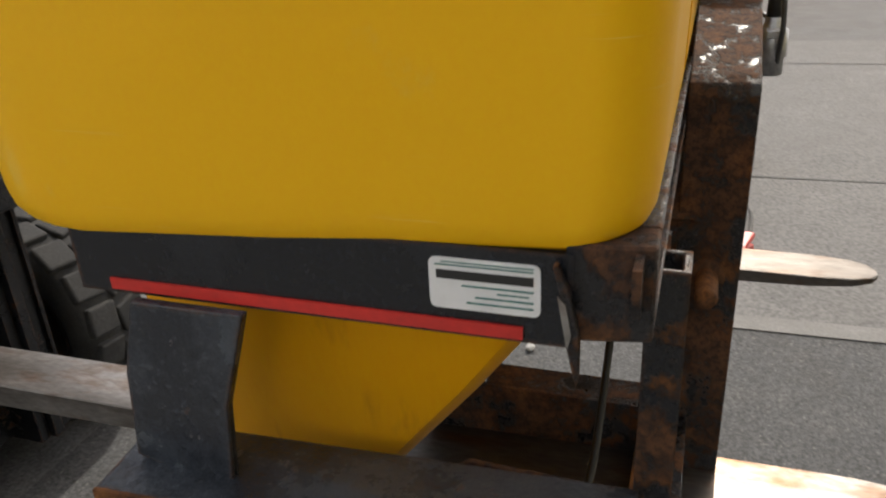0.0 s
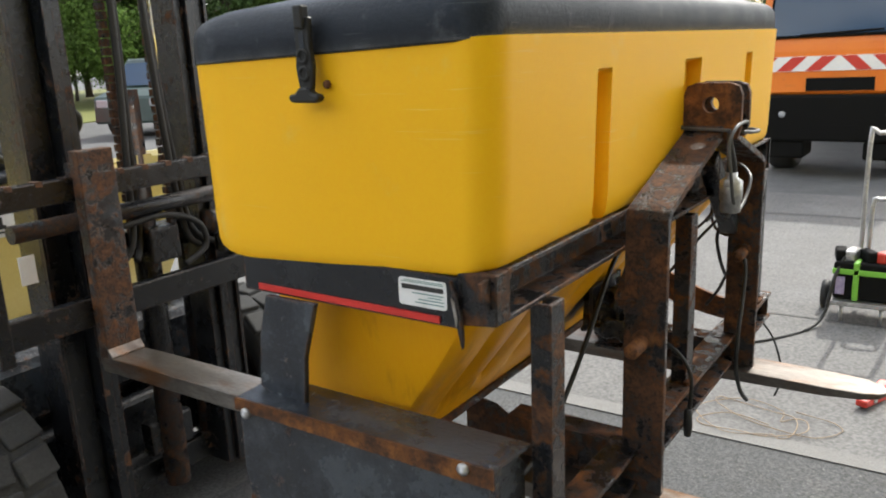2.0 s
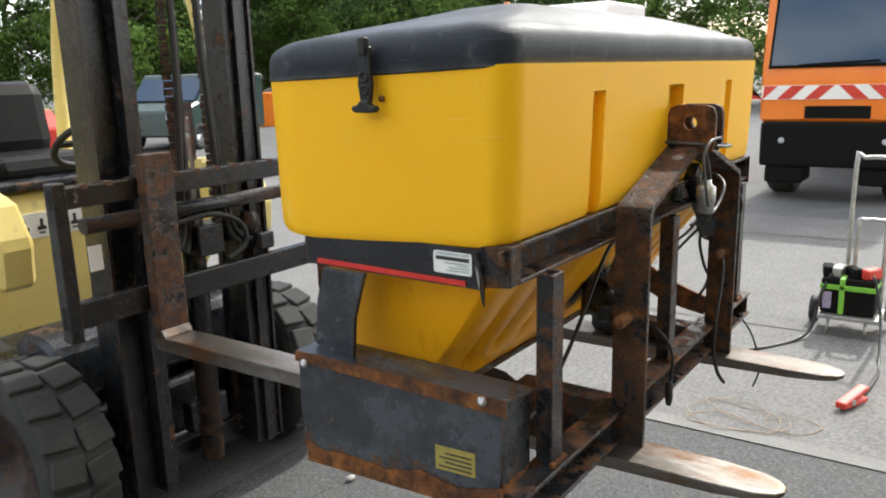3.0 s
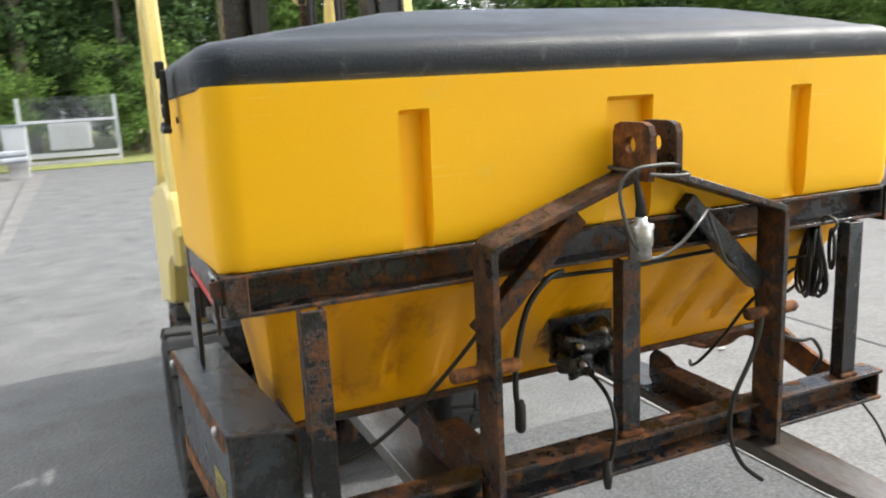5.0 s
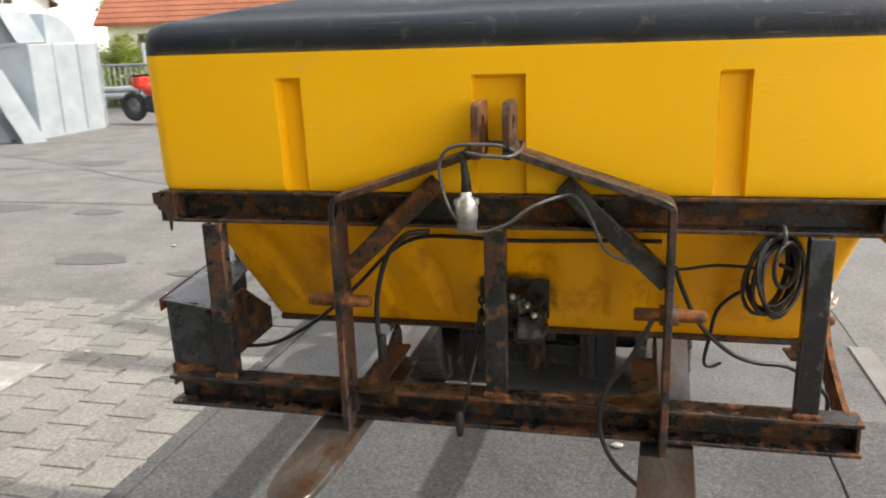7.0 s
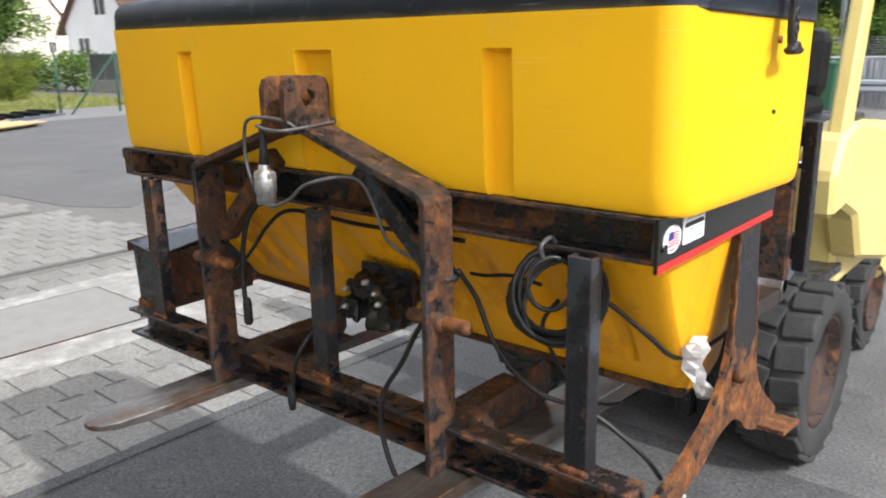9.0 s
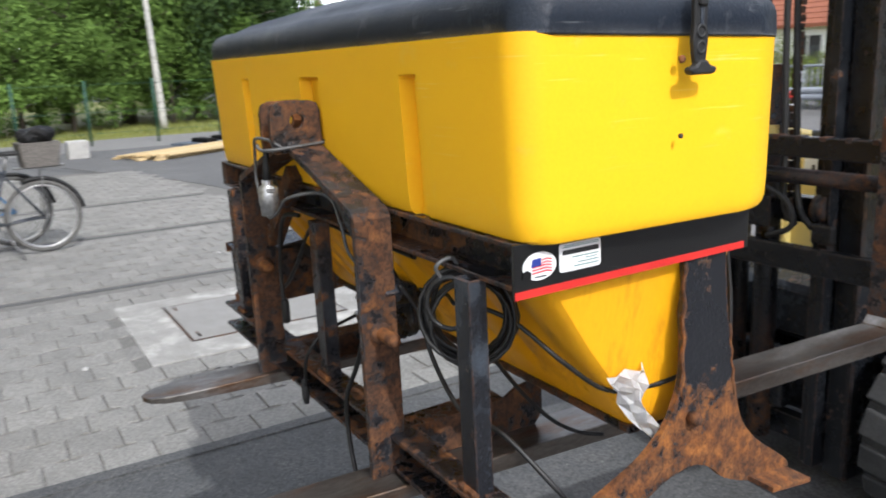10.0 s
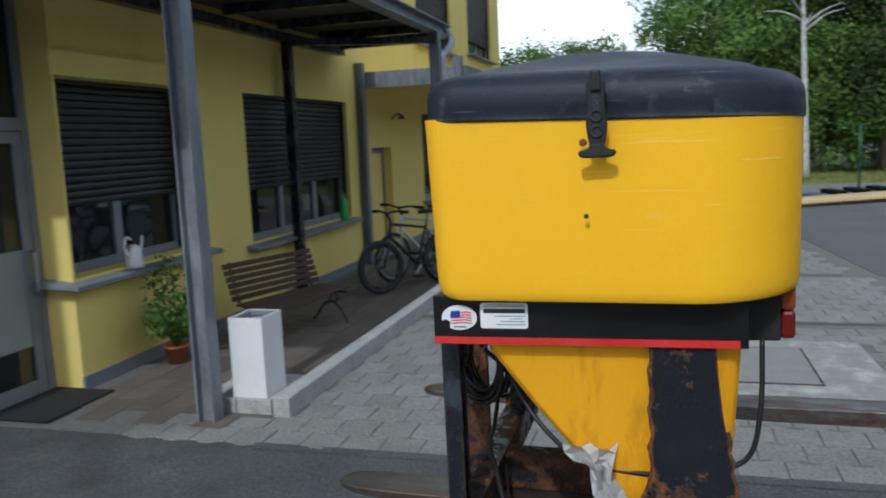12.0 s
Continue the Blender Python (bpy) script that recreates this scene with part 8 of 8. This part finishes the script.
def leaves(clumps, per, size, rng, drop=0.0):
    """Small leaf blades scattered round the clumps (centre, radius)."""
    V, F = [], []
    for c, rad in clumps:
        for _ in range(per):
            d = Vector((rng.gauss(0, 1), rng.gauss(0, 1), rng.gauss(0, 0.8)))
            d = d.normalized() * rad * rng.random() ** 0.45
            p = c + d
            n = (d.normalized() + Vector((rng.gauss(0, .5), rng.gauss(0, .5), rng.gauss(0.5, .5)))).normalized()
            u = n.orthogonal().normalized()
            u = Matrix.Rotation(rng.random() * 6.28, 3, n) @ u
            v = n.cross(u)
            s = size * rng.uniform(0.6, 1.3)
            k = len(V)
            V += [tuple(p - u * s), tuple(p + v * s * 0.55 + n * s * 0.12), tuple(p + u * s), tuple(p - v * s * 0.55 + n * s * 0.12)]
            F.append((k, k + 1, k + 2, k + 3))
    return V, F


def mesh_from(name, V, F, mt):
    me_ = bpy.data.meshes.new(name)
    me_.from_pydata(V, [], F)
    me_.materials.append(mt)
    return me_


def make_tree(label, h, cr, seed, leafm, barkm=None, low=0.25, clump_n=75, per=60, lsize=0.12, name="tree", group="trees", girth=0.022):
    rng = random.Random(seed)
    t = thing(name, (0, 0, 0), label, "tree", group)
    lean = Vector((rng.uniform(-.3, .3), rng.uniform(-.3, .3), 0))
    trunk = bmesh.new()
    path = [Vector((0, 0, -0.1)), lean * 0.3 + Vector((0, 0, h * 0.3)), lean * 0.7 + Vector((0, 0, h * 0.6)), lean + Vector((0, 0, h * 0.93))]
    sp = smooth_path(path, 4)
    tube(trunk, sp, [max(0.02, (girth * h) * (1 - 0.93 * i / (len(sp) - 1))) for i in range(len(sp))], 8)
    clumps = []
    for k in range(13):
        z = h * rng.uniform(low, 0.8)
        a = k * 2.4 + rng.uniform(-.4, .4)
        base = lean * (z / h) + Vector((0, 0, z))
        reach = cr * rng.uniform(0.55, 1.0) * math.sqrt(max(0.15, 1 - ((z / h - 0.5) / 0.62) ** 2))
        tip = base + Vector((math.cos(a) * reach, math.sin(a) * reach, reach * rng.uniform(0.2, 0.7)))
        mid = (base + tip) / 2 + Vector((0, 0, 0.1 * reach))
        tube(trunk, smooth_path([base, mid, tip], 3), [0.36 * girth * h * (1 - 0.14 * i) for i in range(7)], 5)
        for q in (0.55, 0.8, 1.0):
            clumps.append((base.lerp(tip, q) + Vector((rng.gauss(0, .2), rng.gauss(0, .2), rng.gauss(0, .2))), cr * rng.uniform(0.2, 0.34)))
    while len(clumps) < clump_n:
        d = Vector((rng.gauss(0, 1), rng.gauss(0, 1), rng.gauss(0, 1))).normalized() * rng.random() ** 0.4
        c = lean * 0.6 + Vector((d.x * cr, d.y * cr, h * (low + (1 - low) * 0.5) + d.z * h * (1 - low) * 0.5))
        clumps.append((c, cr * rng.uniform(0.16, 0.30)))
    part("trunk", trunk, barkm or BARK, t)
    V, F = leaves(clumps, per, lsize, rng)
    cm = new("crown", mesh_from("crown", V, F, leafm))
    cm.parent = t
    return t


T = {
    "oak": make_tree("broad green deciduous tree behind the yard", 8.5, 3.2, 1, LEAF, low=0.12, lsize=0.080, per=230, clump_n=80),
    "dark": make_tree("tall dark green tree behind the yard", 11, 3.4, 2, LEAFD, low=0.12, lsize=0.095, per=220, clump_n=80),
    "bush": make_tree("dense green shrub on the verge", 4.4, 2.2, 3, LEAF, low=0.02, lsize=0.062, per=170, clump_n=75),
    "ybush": make_tree("yellow-green shrub behind the fence", 2.6, 1.7, 4, LEAFY, low=0.0, lsize=0.045, per=150, clump_n=70),
    "pine": make_tree("dark pine with a bare trunk", 12, 2.6, 5, LEAFD, low=0.35, lsize=0.08, per=190),
}
PLACED = {k: 0 for k in T}


def put(kind, x, y, s=1.0, turn=None):
    turn = random.uniform(0, 360) if turn is None else turn
    m = pose(x, y, 0, 0, 0, turn) @ Matrix.Diagonal((s, s, s * random.uniform(0.92, 1.08), 1))
    if PLACED[kind] == 0:
        T[kind].matrix_basis = m
        ob = T[kind]
    else:
        ob = copy_thing(T[kind], Matrix.Identity(4))
        ob.matrix_basis = m
    PLACED[kind] += 1
    return ob


random.seed(11)
# dense wood behind the far barrier
for k in range(22):
    put("dark" if k % 3 else "oak", -34 + 4.0 * k + random.uniform(-1, 1), 46 + random.uniform(-3, 4) + (8 if k < 7 else 0), random.uniform(1.15, 1.5))
for k in range(13):
    put(("oak", "dark", "pine")[k % 3], -6.4 + 4.4 * k + random.uniform(-1, 1), 31 + random.uniform(-2, 2) + 0.35 * k, random.uniform(1.1, 1.35))
for x, y, s in ((-6.3, 28.0, 0.9), (-3.8, 30, 1.0), (0.6, 29, 0.8), (3.0, 31, 0.9)):
    put("dark", x, y, s)
for k in range(9):
    put("ybush", -15.5 + 1.25 * k, 18.2 + 0.45 * k + random.uniform(-.2, .3), random.uniform(0.55, 0.8))
put("ybush", -6.6, 24.0, 1.0)
put("bush", -3.4, 26.6, 0.75)
put("bush", 0.9, 26.8, 0.85)
put("pine", -2.6, 29.0, 1.1)
for k in range(25):
    put("bush", -9.7 + 2.9 * k + random.uniform(-.6, .6), 38.5 + random.uniform(-1, 1.5), random.uniform(1.0, 1.3))
for k in range(14):
    put("bush", 31.5 + random.uniform(-1, 1), -8 + 3.0 * k, random.uniform(1.0, 1.3))
# verge on the far side of the forecourt
for k in range(10):
    put("bush", -24.0 + random.uniform(-.8, .8), -10.5 + 1.4 * k, random.uniform(0.85, 1.02))
for x, y, s in ((-25.4, 3.4, 0.9), (-26.2, 5.4, 1.0), (-26.0, 7.2, 0.95), (-28.4, 4.2, 1.1), (-28.8, 6.8, 1.15), (-28.6, 8.6, 1.0)):
    put("bush", x, y, s)
for k in range(5):
    put("oak", -28 + random.uniform(-1.5, 1), -11 + 2.6 * k, random.uniform(0.52, 0.60))
for x, y, s, kd in ((-27, 4.2, 1.0, "oak"), (-26, 7.2, 0.95, "dark"), (-30, 9.0, 1.0, "oak"), (-26.5, 1.4, 0.8, "oak"), (-32, 5, 1.1, "dark"), (-30, 9.4, 0.85, "dark"), (-36, 12, 1.0, "oak"), (-34, 8, 1.1, "dark"), (-31, 2.6, 0.9, "dark")):
    put(kd, x, y, s)
for k in range(9):
    put("ybush", -26.5 - 1.2 * k, 9.8 + 0.42 * k, random.uniform(0.5, 0.6))
for x, y in ((-28.2, 21.5), (-25.2, 21.4)):
    put("bush", x, y, 0.5)
for k in range(9):
    put("dark" if k % 2 else "oak", -70 + 2.0 * k, 45 + 1.5 * k, 1.1)
for k in range(6):
    put("dark" if k % 2 else "oak", -62 + random.uniform(-4, 4), -18 + 5.5 * k, 0.62 if k < 4 else 0.95)
for k in range(9):
    put("dark" if k % 2 else "oak", 34 + random.uniform(-2, 3), -8 + 5.0 * k, 1.3)
birch = make_tree("half-dead birch with a pale trunk and bare limbs", 10.5, 2.0, 9, LEAF, BIRCH, low=0.36, clump_n=40, per=5, lsize=0.05, name="birch_tree", girth=0.011)
copper = make_tree("small copper-leaved tree by the houses", 4.6, 1.25, 12, LEAFR, low=0.3, clump_n=50, per=70, lsize=0.06)
copper.matrix_basis = pose(-26.8, 21.0, 0)
birch.matrix_basis = pose(-23.6, 4.5, 0, 1, -1, 40)

solo("road", boxes(((-21.0, -16, -0.05), (-17.55, 13.6, 0.012))), EDGE, "pale worn road along the verge", "road", kind="structure")
for k in range(9):
    solo("kerb", boxes(((-17.54, -9.4 + 1.0 * k, 0.0), (-17.36, -8.408 + 1.0 * k, 0.13)), bev=0.01), KERB, "pale concrete kerb stone along the road", "kerb", "road kerb", kind="structure")
solo("grass_verge", boxes(((-60, -16, -0.05), (-21.0, 12.5, 0.03))), GRASS, "strip of dry grass along the road", "grass", kind="structure")
solo("grass_bank", boxes(((-60, 22.6, -0.05), (60, 60, 0.03))), GRASS, "rough grass under the trees", "grass", kind="structure")
rng = random.Random(5)
V, F = [], []
for _ in range(9000):
    x, y = -21.02 - 6 * rng.random() ** 1.6, rng.uniform(-12, 12.3)
    hh = rng.uniform(0.05, 0.22)
    a = rng.random() * 6.28
    dx, dy = 0.012 * math.cos(a), 0.012 * math.sin(a)
    lx, ly = rng.gauss(0, .05), rng.gauss(0, .05)
    k = len(V)
    V += [(x - dx, y - dy, 0.02), (x + dx, y + dy, 0.02), (x + lx, y + ly, 0.02 + hh)]
    F.append((k, k + 1, k + 2))
tagged(new("grass_blades", mesh_from("grass_blades", V, F, leaf_mat("grass_blade", (0.08, 0.10, 0.02), (0.17, 0.18, 0.05)))), "dry grass blades on the verge", "grass", kind="stuff")
# clipped hedge before the houses
rng = random.Random(8)
cl_ = [(Vector((-34 + rng.uniform(-4.3, 4.3), 14.0 + rng.uniform(-.5, .5), rng.uniform(0.15, 1.5))), 0.42) for _ in range(120)]
V, F = leaves(cl_, 45, 0.075, rng)
tagged(new("hedge", mesh_from("hedge", V, F, LEAF)), "clipped green hedge before the houses", "hedge")
cl_ = [(along(rng.uniform(-3, 9), 2.0 + rng.uniform(0, 0.9), rng.uniform(0.2, 1.25)), 0.42) for _ in range(110)]
V, F = leaves(cl_, 45, 0.07, rng)
tagged(new("hedge", mesh_from("hedge", V, F, LEAFY)), "loose yellow-green hedge behind the railing", "hedge")
# climbing plant and pot on the terrace
pl = thing("potted_plant", (-2.95, -3.1, 0), "leggy green tomato plant in a terracotta pot", "plant")
part("pot", lathe([(0, 0.015), (0.065, 0.015), (0.085, 0.135), (0.094, 0.135), (0.094, 0.155), (0.078, 0.155), (0.075, 0.13), (0, 0.12)], 2, (-2.95, -3.1, 0), 20), surf("terracotta", [(0.3, (0.30, 0.10, 0.05)), (0.7, (0.36, 0.13, 0.065))], 9, 0.85, fine_amt=0.1, bump=0.1), pl)
stems = bmesh.new()
cl_ = []
for k in range(16):
    a = k * 2.4
    reach = rng.uniform(0.10, 0.34)
    p = [Vector((-2.95, -3.1, 0.13)), Vector((-2.95 + 0.5 * reach * math.cos(a), -3.1 + 0.4 * reach * math.sin(a), rng.uniform(0.25, 0.4))), Vector((-2.95 + reach * math.cos(a), -3.1 + 0.7 * reach * math.sin(a), rng.uniform(0.25, 0.80)))]
    tube(stems, smooth_path(p, 4), 0.005, 5)
    cl_ += [(p[2], 0.10), (p[1].lerp(p[2], 0.5), 0.10), (p[1], 0.08)]
part("stems", stems, LEAF, pl)
V, F = leaves(cl_, 34, 0.022, rng)
fo = new("foliage", mesh_from("foliage", V, F, LEAF))
fo.parent = pl
fo.matrix_parent_inverse = Matrix.Translation(-pl.location)
# sheeted heaps behind the hedge
SHEET = surf("grey_plastic_sheet", [(0.3, (0.13, 0.16, 0.18)), (0.7, (0.24, 0.28, 0.30))], 5, 0.5, fine_amt=0.1, bump=0.5, bump_scale=3)
for cx, cy, rx, ry, rz in ((-8.6, 26.5, 1.75, 1.3, 2.75), (-11.4, 26.6, 0.95, 0.9, 2.35)):
    dome = bmesh.new()
    bmesh.ops.create_icosphere(dome, subdivisions=4, radius=1, matrix=Matrix.Translation((cx, cy, 0.0)) @ Matrix.Diagonal((rx, ry, rz, 1)))
    dome.normal_update()
    for v in dome.verts:
        v.co += v.normal * (0.34 * noise.noise(v.co * 1.7) + 0.10 * noise.noise(v.co * 5.0))
        v.co.z = max(v.co.z, 0)
    solo("tarpaulin_cover", dome, SHEET, "grey plastic sheeting draped over stored material", "tarpaulin", "grey tarpaulins")
